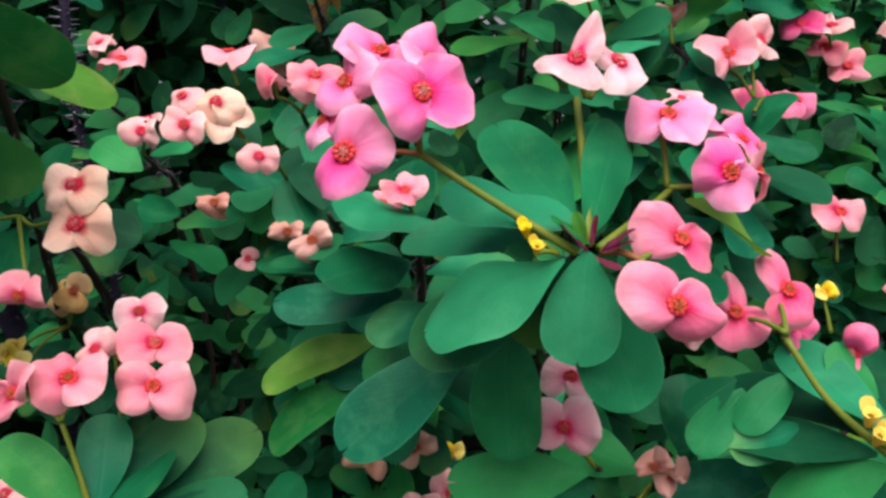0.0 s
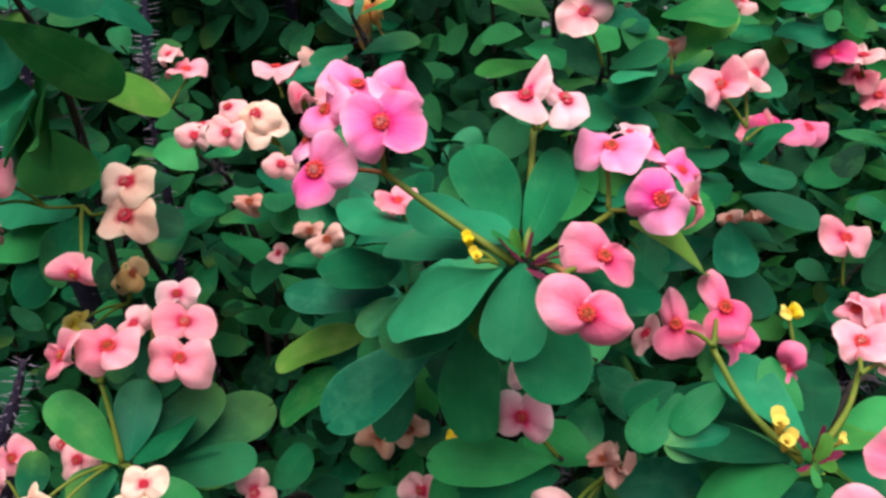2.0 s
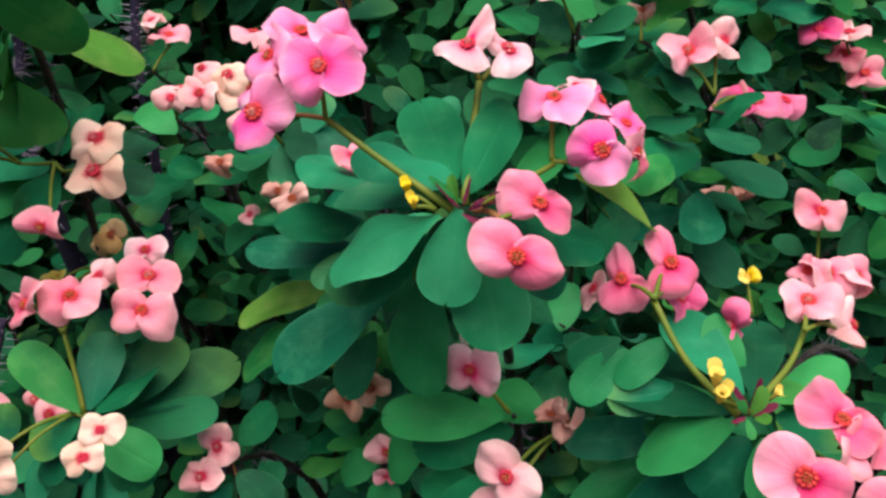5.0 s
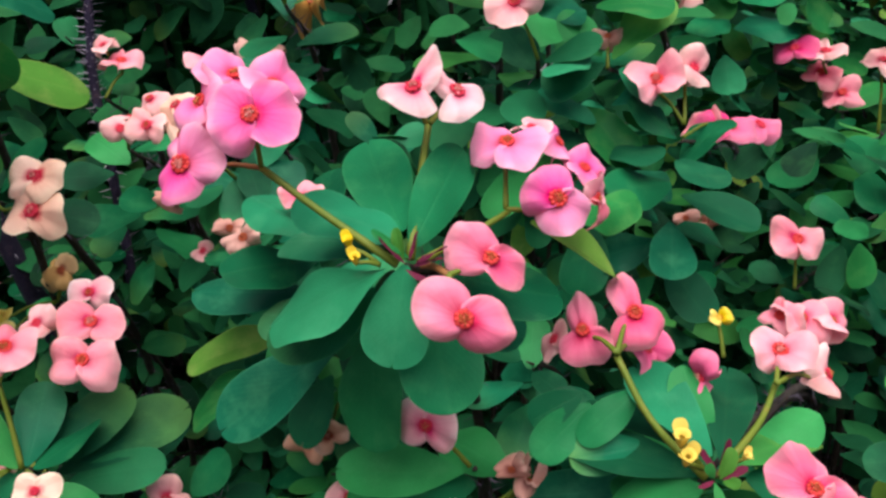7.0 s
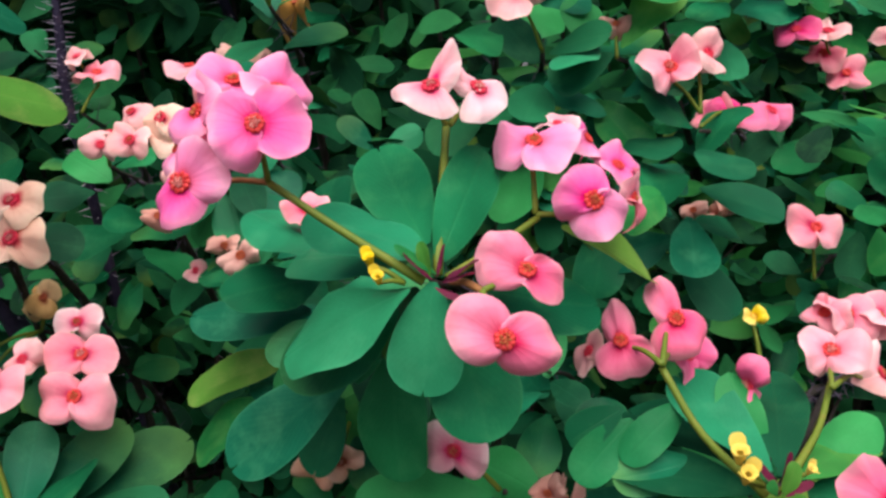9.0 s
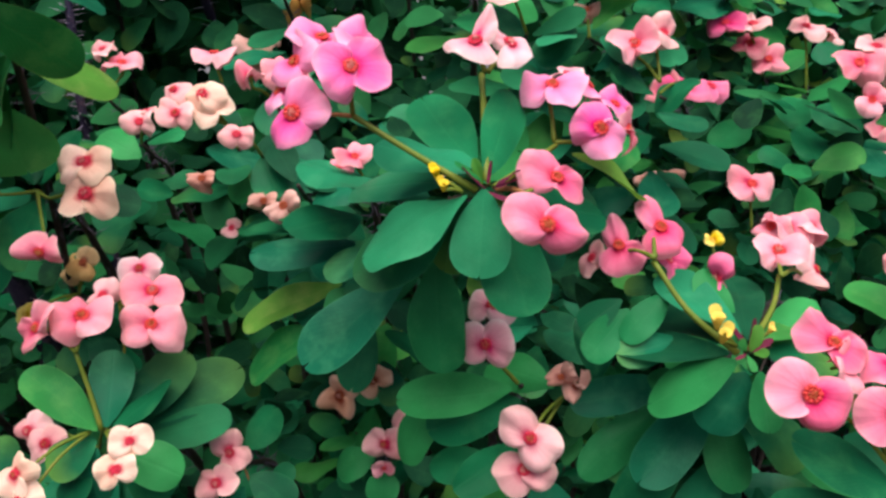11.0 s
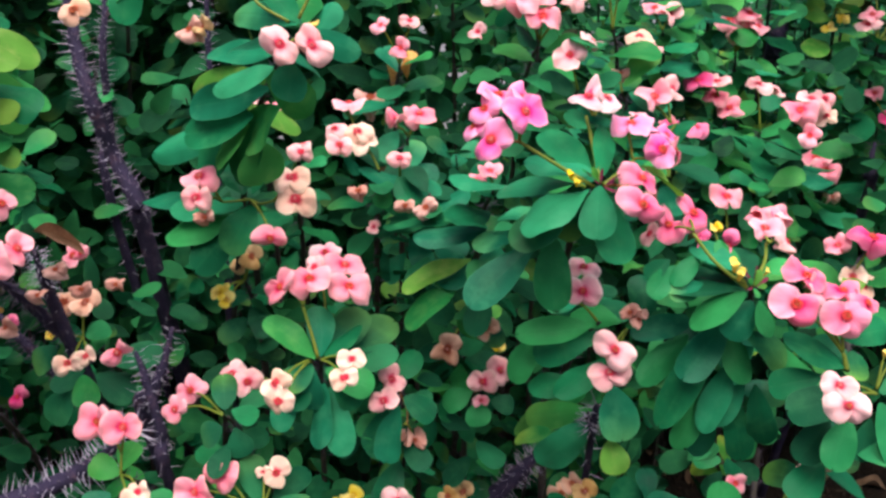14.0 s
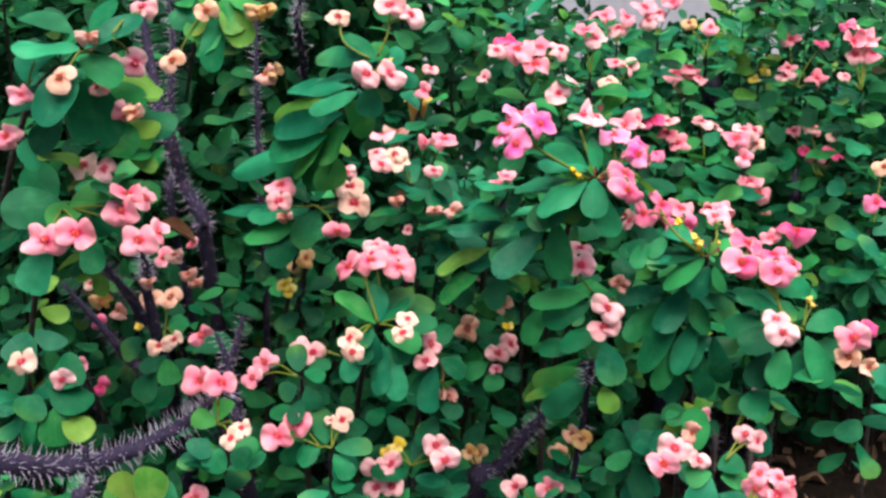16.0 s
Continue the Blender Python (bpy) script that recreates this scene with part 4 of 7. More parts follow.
bud(leafy_shoot, (-0.134, 0.252, 0.798), (-0.07, -0.54, 0.84), 0.0065, (-0.140, 0.252, 0.796))
bloom(leafy_shoot, (-0.173, 0.271, 0.835), (-0.14, -0.91, 0.39), 10, 0.0213, "cream", (-0.149, 0.255, 0.801), bend=(-0.169, 0.261, 0.814))
bloom(leafy_shoot, (-0.132, 0.256, 0.843), (-0.12, -0.83, 0.55), 5, 0.0256, "pale", (-0.143, 0.254, 0.803), bend=(-0.134, 0.257, 0.821))
bloom(leafy_shoot, (-0.115, 0.254, 0.836), (0.20, -0.77, 0.60), -25, 0.0211, "pale", (-0.132, 0.259, 0.830))

# the shoot with pairs of cream blooms
cream_shoot = shoot((-0.198, 0.397, 0.656), (-0.228, 0.657), label="flowering shoot with pairs of cream blooms and dark leaves")
leaf(cream_shoot, (-0.191, 0.395, 0.654), (-0.142, 0.398, 0.648), 0.0218, (-0.08, -0.61, 0.79), "dark")
leaf(cream_shoot, (-0.194, 0.395, 0.653), (-0.216, 0.380, 0.617), 0.0290, (-0.08, -0.61, 0.79), "green")
leaf(cream_shoot, (-0.204, 0.400, 0.651), (-0.265, 0.422, 0.645), 0.0267, (-0.08, -0.61, 0.79), "blue")
leaf(cream_shoot, (-0.209, 0.404, 0.643), (-0.270, 0.416, 0.621), 0.0297, (-0.08, -0.61, 0.79), "green")
leaf(cream_shoot, (-0.205, 0.401, 0.640), (-0.246, 0.395, 0.598), 0.0295, (-0.08, -0.61, 0.79), "green")
leaf(cream_shoot, (-0.196, 0.401, 0.659), (-0.180, 0.424, 0.683), 0.0191, (-0.08, -0.61, 0.79), "green")
leaf(cream_shoot, (-0.204, 0.408, 0.657), (-0.219, 0.438, 0.680), 0.0241, (-0.08, -0.61, 0.79), "green")
leaf(cream_shoot, (-0.229, 0.421, 0.655), (-0.290, 0.446, 0.643), 0.0244, (-0.08, -0.61, 0.79), "blue")
bloom(cream_shoot, (-0.163, 0.381, 0.676), (-0.08, -0.62, 0.78), 0, 0.0270, "cream", (-0.179, 0.394, 0.655), pair=((178, 0.98, 1.12, -2), (-2, 0.98, 1.12, 0)))
bloom(cream_shoot, (-0.160, 0.370, 0.662), (-0.09, -0.72, 0.69), 0, 0.0292, "cream", (-0.179, 0.394, 0.655), pair=((186, 0.98, 1.12, -2), (8, 0.98, 1.12, 0)))
bloom(cream_shoot, (-0.230, 0.368, 0.682), (-0.15, -0.60, 0.79), 5, 0.0277, "coral", (-0.219, 0.398, 0.654), pair=((185, 1.0, 0.9, 4), (20, 1.0, 0.9, 2)))
bloom(cream_shoot, (-0.231, 0.356, 0.669), (-0.20, -0.90, 0.38), 0, 0.0243, "pale", (-0.219, 0.398, 0.654), pair=((180, 1.0, 1.0, -2), (0, 1.0, 1.0, -2)))
bloom(cream_shoot, (-0.226, 0.355, 0.654), (-0.12, -0.95, 0.30), 0, 0.0151, "dry", curled=True)
bloom(cream_shoot, (-0.178, 0.345, 0.640), (-0.04, -1.00, -0.05), 0, 0.0249, "coral", (-0.198, 0.397, 0.656), narrow=True)
stalk(cream_shoot, (-0.198, 0.397, 0.656), (-0.179, 0.386, 0.657), (-0.189, 0.390, 0.654), 0.00099)
stalk(cream_shoot, (-0.198, 0.397, 0.656), (-0.219, 0.395, 0.655), (-0.210, 0.396, 0.655), 0.00099)

# a low shoot with a faded bloom and yellow buds
bud_shoot = shoot((-0.217, 0.470, 0.562), (-0.228, 0.710), label="small shoot with a faded tan bloom and yellow buds")
bloom(bud_shoot, (-0.209, 0.466, 0.586), (-0.02, -0.80, 0.61), 70, 0.0220, "tan", (-0.217, 0.470, 0.562))
bloom(bud_shoot, (-0.221, 0.476, 0.578), (-0.44, -0.79, 0.44), 60, 0.0191, "tan", (-0.217, 0.470, 0.562))
bloom(bud_shoot, (-0.234, 0.427, 0.567), (-0.26, -0.76, 0.60), 0, 0.0141, "lemon", (-0.217, 0.470, 0.562))
bloom(bud_shoot, (-0.227, 0.425, 0.561), (-0.10, -0.79, 0.61), 60, 0.0141, "lemon", (-0.217, 0.470, 0.562))
bloom(bud_shoot, (-0.230, 0.432, 0.570), (-0.08, -0.67, 0.74), 20, 0.0121, "lemon")
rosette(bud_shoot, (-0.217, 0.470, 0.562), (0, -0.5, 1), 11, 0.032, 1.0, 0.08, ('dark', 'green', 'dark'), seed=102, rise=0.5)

# shoots with pale blooms low in the hedge
pale_shoot = shoot((-0.084, 0.339, 0.515), (-0.088, 0.579), label="low shoot with pale pink blooms and withered hanging ones")
leaf(pale_shoot, (-0.082, 0.337, 0.508), (-0.058, 0.329, 0.493), 0.0216, (-0.08, -0.61, 0.79), "green")
leaf(pale_shoot, (-0.086, 0.337, 0.501), (-0.098, 0.323, 0.458), 0.0226, (-0.08, -0.61, 0.79), "blue")
leaf(pale_shoot, (-0.095, 0.341, 0.495), (-0.111, 0.331, 0.464), 0.0189, (-0.08, -0.61, 0.79), "green")
leaf(pale_shoot, (-0.070, 0.358, 0.512), (-0.050, 0.365, 0.508), 0.0194, (-0.08, -0.61, 0.79), "dark")
leaf(pale_shoot, (-0.085, 0.351, 0.516), (-0.070, 0.365, 0.535), 0.0211, (-0.08, -0.61, 0.79), "green")
bloom(pale_shoot, (-0.098, 0.327, 0.511), (-0.19, -0.88, 0.43), 35, 0.0222, "pale", (-0.084, 0.339, 0.515), pair=((202, 1.0, 0.95, 0), (28, 1.0, 0.95, 0)))
bloom(pale_shoot, (-0.091, 0.335, 0.525), (0.03, -0.87, 0.49), -50, 0.0214, "pale", (-0.084, 0.339, 0.515), pair=((112, 1.05, 0.95, 0), (-66, 1.05, 0.95, 0)))
bloom(pale_shoot, (-0.089, 0.341, 0.470), (-0.40, -0.88, -0.24), 30, 0.0192, "dry", (-0.081, 0.331, 0.488), curled=True)
bloom(pale_shoot, (-0.074, 0.339, 0.469), (0.18, -0.95, -0.23), -20, 0.0192, "dry", (-0.081, 0.331, 0.488), curled=True)
stalk(pale_shoot, (-0.085, 0.339, 0.512), (-0.080, 0.330, 0.487), (-0.080, 0.334, 0.498), 0.0005, True)
rosette(pale_shoot, (-0.084, 0.339, 0.485), (0, -0.4, 1), 8, 0.032, 1.1, 0.08, seed=103, rise=0.5)
pale_shoot = shoot((-0.016, 0.410, 0.472), (-0.017, 0.650), label="low shoot with a pair of pale pink blooms")
leaf(pale_shoot, (-0.018, 0.411, 0.473), (-0.045, 0.406, 0.462), 0.0231, (-0.08, -0.61, 0.79), "green")
leaf(pale_shoot, (-0.014, 0.407, 0.464), (-0.017, 0.392, 0.448), 0.0230, (-0.08, -0.61, 0.79), "green")
leaf(pale_shoot, (-0.002, 0.415, 0.460), (0.019, 0.411, 0.455), 0.0213, (-0.08, -0.61, 0.79), "dark")
bloom(pale_shoot, (-0.012, 0.394, 0.490), (-0.25, -0.89, 0.38), 20, 0.0246, "pale", (-0.016, 0.410, 0.472), pair=((182, 1.0, 0.95, 0), (4, 1.0, 0.95, 0)))
bloom(pale_shoot, (0.004, 0.399, 0.497), (0.10, -0.90, 0.42), 55, 0.0237, "pale", (-0.016, 0.410, 0.472), pair=((100, 1.0, 1.0, 0), (-78, 1.0, 1.0, 0)))
bloom(pale_shoot, (-0.013, 0.395, 0.472), (-0.12, -0.99, -0.05), 0, 0.0134, "coral")
rosette(pale_shoot, (-0.016, 0.410, 0.442), (0, -0.4, 1), 8, 0.032, 1.1, 0.08, ('green', 'dark'), seed=104, rise=0.5)
peach_shoot = shoot((-0.023, 0.448, 0.523), (-0.024, 0.688), label="shoot with fading peach blooms under the large leaves")
bloom(peach_shoot, (-0.040, 0.415, 0.513), (-0.37, -0.91, 0.20), 70, 0.0260, "peach", (-0.023, 0.448, 0.523))
bloom(peach_shoot, (-0.014, 0.362, 0.553), (0.15, -0.95, 0.29), 40, 0.0205, "peach", (-0.023, 0.448, 0.523))
bloom(peach_shoot, (0.006, 0.421, 0.510), (-0.08, -0.67, 0.74), 0, 0.0116, "lemon")
rosette(peach_shoot, (-0.023, 0.448, 0.523), (0, -0.4, 1), 12, 0.034, 1.0, 0.08, ('green', 'fresh', 'dark'), seed=105, rise=0.5)

# the shoot under the tall one
under_shoot = shoot((0.065, 0.312, 0.576), (0.065, 0.542), label="leafy shoot with pale coral blooms under larger leaves")
bloom(under_shoot, (0.050, 0.309, 0.621), (-0.13, -0.53, 0.84), 0, 0.0230, "white", (0.048, 0.319, 0.593), pair=((168, 1.0, 1.0, 0), (-20, 1.0, 0.95, 2)))
bloom(under_shoot, (0.046, 0.293, 0.609), (-0.11, -0.92, 0.38), 0, 0.0261, "white", (0.048, 0.319, 0.593), pair=((186, 1.0, 1.0, 0), (4, 1.0, 1.0, 0)))
stalk(under_shoot, (0.063, 0.312, 0.577), (0.045, 0.310, 0.595), None, 0.00099)
bloom(under_shoot, (0.065, 0.269, 0.573), (-0.02, -0.85, 0.53), 25, 0.0283, "pale", (0.085, 0.308, 0.571), pair=((138, 1.1, 0.92, 0), (-42, 1.1, 0.92, 2)))
bloom(under_shoot, (0.063, 0.272, 0.554), (-0.18, -0.78, 0.60), -10, 0.0278, "pale", (0.085, 0.308, 0.571), pair=((205, 1.05, 0.95, 2), (0, 1.05, 0.85, 0)))
leaf(under_shoot, (0.060, 0.312, 0.574), (0.002, 0.316, 0.566), 0.0254, (-0.08, -0.61, 0.79), "green")
leaf(under_shoot, (0.065, 0.319, 0.563), (0.017, 0.319, 0.546), 0.0239, (-0.08, -0.61, 0.79), "green")
leaf(under_shoot, (0.071, 0.312, 0.546), (0.030, 0.299, 0.523), 0.0228, (-0.08, -0.61, 0.79), "green")
leaf(under_shoot, (0.071, 0.346, 0.484), (0.024, 0.386, 0.460), 0.0252, (-0.08, -0.61, 0.79), "fresh")
leaf(under_shoot, (0.051, 0.352, 0.458), (0.012, 0.372, 0.448), 0.0190, (-0.08, -0.61, 0.79), "fresh")
leaf(under_shoot, (0.063, 0.325, 0.483), (0.027, 0.346, 0.434), 0.0303, (-0.08, -0.61, 0.79), "blue")
leaf(under_shoot, (0.076, 0.307, 0.525), (0.081, 0.289, 0.487), 0.0340, (-0.08, -0.61, 0.79), "blue")
leaf(under_shoot, (0.075, 0.302, 0.482), (0.078, 0.285, 0.461), 0.0259, (-0.08, -0.61, 0.79), "yellow")
leaf(under_shoot, (0.081, 0.310, 0.576), (0.047, 0.336, 0.577), 0.0230, (-0.08, -0.61, 0.79), "green")
leaf(under_shoot, (0.105, 0.326, 0.569), (0.105, 0.347, 0.601), 0.0235, (-0.08, -0.61, 0.79), "green")
leaf(under_shoot, (0.023, 0.342, 0.556), (0.002, 0.324, 0.524), 0.0235, (-0.08, -0.61, 0.79), "green")
leaf(under_shoot, (0.055, 0.327, 0.520), (0.017, 0.340, 0.511), 0.0219, (-0.08, -0.61, 0.79), "green")
leaf(under_shoot, (0.072, 0.368, 0.487), (0.012, 0.401, 0.437), 0.0248, (-0.08, -0.61, 0.79), "fresh")
bloom(under_shoot, (0.089, 0.293, 0.586), (-0.12, -0.99, -0.05), 60, 0.0159, "dry", curled=True)
bloom(under_shoot, (0.082, 0.293, 0.591), (-0.45, -0.89, 0.11), 30, 0.0150, "dry", curled=True)
dense_shoot = shoot((0.154, 0.290, 0.590), (0.391, 0.819), label="dense shoot of large blue-green leaves")
leaf(dense_shoot, (0.149, 0.298, 0.575), (0.103, 0.279, 0.504), 0.0268, (-0.08, -0.61, 0.79), "green")
leaf(dense_shoot, (0.153, 0.288, 0.584), (0.116, 0.270, 0.546), 0.0268, (-0.08, -0.61, 0.79), "blue")
leaf(dense_shoot, (0.159, 0.288, 0.552), (0.137, 0.274, 0.500), 0.0232, (-0.08, -0.61, 0.79), "blue")
leaf(dense_shoot, (0.163, 0.287, 0.584), (0.194, 0.268, 0.556), 0.0262, (-0.08, -0.61, 0.79), "green")
leaf(dense_shoot, (0.169, 0.283, 0.534), (0.142, 0.276, 0.507), 0.0225, (-0.08, -0.61, 0.79), "blue")
leaf(dense_shoot, (0.157, 0.288, 0.572), (0.162, 0.267, 0.542), 0.0229, (-0.08, -0.61, 0.79), "green")
leaf(dense_shoot, (0.141, 0.309, 0.579), (0.089, 0.311, 0.565), 0.0200, (-0.08, -0.61, 0.79), "blue")
leaf(dense_shoot, (0.135, 0.315, 0.562), (0.094, 0.299, 0.530), 0.0215, (-0.08, -0.61, 0.79), "green")
leaf(dense_shoot, (0.177, 0.282, 0.534), (0.184, 0.266, 0.491), 0.0211, (-0.08, -0.61, 0.79), "green")
leaf(dense_shoot, (0.126, 0.310, 0.544), (0.107, 0.307, 0.526), 0.0217, (-0.08, -0.61, 0.79), "green")
leaf(dense_shoot, (0.186, 0.287, 0.561), (0.230, 0.283, 0.531), 0.0233, (-0.08, -0.61, 0.79), "green")
leaf(dense_shoot, (0.162, 0.289, 0.522), (0.170, 0.273, 0.474), 0.0214, (-0.08, -0.61, 0.79), "green")
leaf(dense_shoot, (0.146, 0.296, 0.524), (0.120, 0.281, 0.483), 0.0215, (-0.08, -0.61, 0.79), "green")

rosette(dense_shoot, (0.150, 0.298, 0.585), (0, -0.5, 1), 13, 0.036, 1.1, 0.07, ('blue', 'green', 'green'), seed=148, rise=0.3)
rosette(dense_shoot, (0.172, 0.300, 0.535), (0, -0.5, 1), 12, 0.036, 1.1, 0.08, ('blue', 'green', 'dark'), seed=149, rise=0.2)

# the shoot with two broad pink heads
broad_shoot = shoot((0.208, 0.216, 0.576), (0.496, 0.720), label="flowering shoot with two broad pink heads")
bloom(broad_shoot, (0.166, 0.215, 0.625), (-0.19, -0.88, 0.43), 20, 0.0296, "pink", (0.205, 0.220, 0.587), pair=((168, 1.05, 1.0, 0), (-36, 1.0, 1.05, 2)))
bloom(broad_shoot, (0.179, 0.231, 0.638), (-0.01, -0.61, 0.79), 60, 0.0257, "pink", (0.205, 0.220, 0.587), pair=((122, 1.1, 0.9, -4), (-34, 1.05, 0.8, 8)))
bloom(broad_shoot, (0.184, 0.229, 0.629), (0.53, -0.65, 0.54), 30, 0.0202, "coral")
bloom(broad_shoot, (0.200, 0.214, 0.616), (-0.02, -0.90, 0.43), -15, 0.0312, "pink", (0.205, 0.220, 0.587), pair=((188, 1.05, 1.05, 0), (-12, 1.05, 1.0, 2)))
bloom(broad_shoot, (0.220, 0.226, 0.619), (0.51, -0.60, 0.61), 20, 0.0268, "pink")
bloom(broad_shoot, (0.206, 0.232, 0.626), (-0.04, -0.30, 0.95), 0, 0.0244, "pink")
stalk(broad_shoot, (0.207, 0.216, 0.576), (0.205, 0.220, 0.587), None, 0.00149)
bloom(broad_shoot, (0.310, 0.399, 0.572), (-0.18, -0.78, 0.60), 20, 0.0241, "cream", (0.268, 0.314, 0.576))
bloom(broad_shoot, (0.320, 0.396, 0.565), (-0.02, -0.85, 0.53), 70, 0.0230, "cream", (0.268, 0.314, 0.576))
bloom(broad_shoot, (0.184, 0.183, 0.582), (-0.23, -0.64, 0.73), 10, 0.0216, "pale", (0.226, 0.209, 0.561), pair=((165, 1.0, 0.95, 0), (-12, 1.0, 0.95, 0)))
bloom(broad_shoot, (0.186, 0.174, 0.573), (-0.11, -0.90, 0.43), 15, 0.0252, "pale", (0.226, 0.209, 0.561), pair=((190, 1.0, 1.0, 0), (-14, 1.0, 1.0, 0)))
leaf(broad_shoot, (0.206, 0.217, 0.578), (0.168, 0.228, 0.598), 0.0252, (-0.08, -0.61, 0.79), "green")
leaf(broad_shoot, (0.216, 0.228, 0.584), (0.215, 0.213, 0.569), 0.0213, (-0.08, -0.61, 0.79), "green")
leaf(broad_shoot, (0.216, 0.209, 0.560), (0.164, 0.207, 0.552), 0.0245, (-0.08, -0.61, 0.79), "dark")
leaf(broad_shoot, (0.226, 0.204, 0.557), (0.236, 0.180, 0.518), 0.0217, (-0.08, -0.61, 0.79), "green")
leaf(broad_shoot, (0.208, 0.206, 0.545), (0.193, 0.192, 0.515), 0.0219, (-0.08, -0.61, 0.79), "green")
leaf(broad_shoot, (0.195, 0.222, 0.569), (0.158, 0.223, 0.562), 0.0200, (-0.08, -0.61, 0.79), "green")
leaf(broad_shoot, (0.228, 0.209, 0.562), (0.267, 0.213, 0.571), 0.0213, (-0.08, -0.61, 0.79), "green")
leaf(broad_shoot, (0.225, 0.210, 0.542), (0.214, 0.197, 0.518), 0.0204, (-0.08, -0.61, 0.79), "dark")
leaf(broad_shoot, (0.217, 0.220, 0.560), (0.194, 0.242, 0.588), 0.0233, (-0.08, -0.61, 0.79), "blue")
leaf(broad_shoot, (0.237, 0.213, 0.544), (0.266, 0.207, 0.537), 0.0215, (-0.08, -0.61, 0.79), "dark")
leaf(broad_shoot, (0.215, 0.240, 0.588), (0.254, 0.247, 0.592), 0.0211, (-0.08, -0.61, 0.79), "green")
leaf(broad_shoot, (0.205, 0.225, 0.536), (0.179, 0.210, 0.512), 0.0233, (-0.08, -0.61, 0.79), "dark")
bud(broad_shoot, (0.232, 0.216, 0.586), (-0.05, -0.38, 0.92), 0.0073, (0.226, 0.210, 0.564))
bud(broad_shoot, (0.235, 0.214, 0.581), (0.17, -0.37, 0.91), 0.0065, (0.226, 0.210, 0.564))
rosette(broad_shoot, (0.208, 0.216, 0.526), (0, -0.4, 1), 7, 0.038, 1.1, 0.08, ('green', 'dark', 'blue'), seed=106, rise=0.5)

# blooms further back on the right
back_shoot = shoot((0.248, 0.525, 0.579), (0.480, 1.057), thick=0.0028, label="shoot with a single coral bloom")
bloom(back_shoot, (0.245, 0.526, 0.612), (-0.09, -0.69, 0.72), 0, 0.0342, "coral", (0.248, 0.525, 0.579))
rosette(back_shoot, (0.250, 0.545, 0.572), (0, -0.2, 1), 11, 0.028, 1.0, 0.08, ('dark', 'green'), seed=107, rise=0.0)
back_shoot = shoot((0.310, 0.394, 0.582), (0.598, 0.898), thick=0.0028, label="shoot with a single deep rose bloom")
bloom(back_shoot, (0.318, 0.391, 0.609), (-0.14, -0.30, 0.94), 0, 0.0421, "rose", (0.310, 0.394, 0.582), narrow=True)
bloom(back_shoot, (0.295, 0.402, 0.600), (-0.53, -0.57, 0.62), 40, 0.0202, "coral")
rosette(back_shoot, (0.310, 0.394, 0.582), (0, -0.4, 1), 13, 0.036, 1.0, 0.1, ('fresh', 'green', 'green', 'yellow'), seed=108, rise=0.5)
back_shoot = shoot((0.158, 0.451, 0.691), (0.362, 0.994), thick=0.0028, label="shoot with coral and rose blooms on a forked stalk")
bloom(back_shoot, (0.141, 0.452, 0.722), (-0.16, -0.67, 0.72), 20, 0.0334, "coral", (0.158, 0.454, 0.699))
bloom(back_shoot, (0.161, 0.466, 0.726), (0.47, -0.50, 0.73), 60, 0.0249, "pale", (0.158, 0.454, 0.699))
bloom(back_shoot, (0.196, 0.532, 0.680), (-0.07, -0.55, 0.83), -10, 0.0360, "rose", (0.158, 0.452, 0.693))
bloom(back_shoot, (0.183, 0.538, 0.676), (-0.48, -0.47, 0.75), 20, 0.0312, "coral")
bloom(back_shoot, (0.217, 0.550, 0.677), (0.42, -0.37, 0.83), 0, 0.0317, "rose")
rosette(back_shoot, (0.158, 0.451, 0.691), (0, -0.3, 1), 13, 0.042, 1.0, 0.1, ('green', 'blue', 'dark'), seed=109, rise=0.5)
back_shoot = shoot((0.117, 0.467, 0.724), (0.298, 1.018), thick=0.0028, label="shoot with a cream bloom over fresh upright leaves")
bloom(back_shoot, (0.145, 0.519, 0.767), (-0.04, -0.32, 0.95), 0, 0.0307, "cream", (0.119, 0.471, 0.736))
bloom(back_shoot, (0.160, 0.525, 0.758), (0.42, -0.37, 0.83), -30, 0.0215, "pale")
bloom(back_shoot, (0.116, 0.472, 0.740), (-0.08, -0.67, 0.74), 0, 0.0157, "dry", (0.117, 0.467, 0.724), curled=True)
leaf(back_shoot, (0.119, 0.468, 0.729), (0.146, 0.475, 0.762), 0.0209, (-0.08, -0.61, 0.79), "fresh")
leaf(back_shoot, (0.113, 0.469, 0.730), (0.093, 0.489, 0.751), 0.0220, (-0.08, -0.61, 0.79), "green")
leaf(back_shoot, (0.115, 0.468, 0.726), (0.084, 0.457, 0.713), 0.0207, (-0.08, -0.61, 0.79), "green")
leaf(back_shoot, (0.123, 0.466, 0.724), (0.154, 0.459, 0.712), 0.0209, (-0.08, -0.61, 0.79), "blue")
rosette(back_shoot, (0.117, 0.467, 0.704), (0, -0.3, 1), 10, 0.042, 1.0, 0.1, ('green', 'blue', 'dark'), seed=110, rise=0.5)
back_shoot = shoot((0.080, 0.475, 0.726), (0.080, 0.715), thick=0.0028, label="shoot with pale coral blooms")
bloom(back_shoot, (0.067, 0.455, 0.758), (-0.17, -0.75, 0.63), 60, 0.0316, "pale", (0.080, 0.475, 0.726))
bloom(back_shoot, (0.088, 0.466, 0.768), (0.31, -0.43, 0.85), 20, 0.0221, "pale")
rosette(back_shoot, (0.080, 0.475, 0.726), (0, -0.3, 1), 13, 0.042, 1.0, 0.1, ('green', 'dark'), seed=111, rise=0.5)
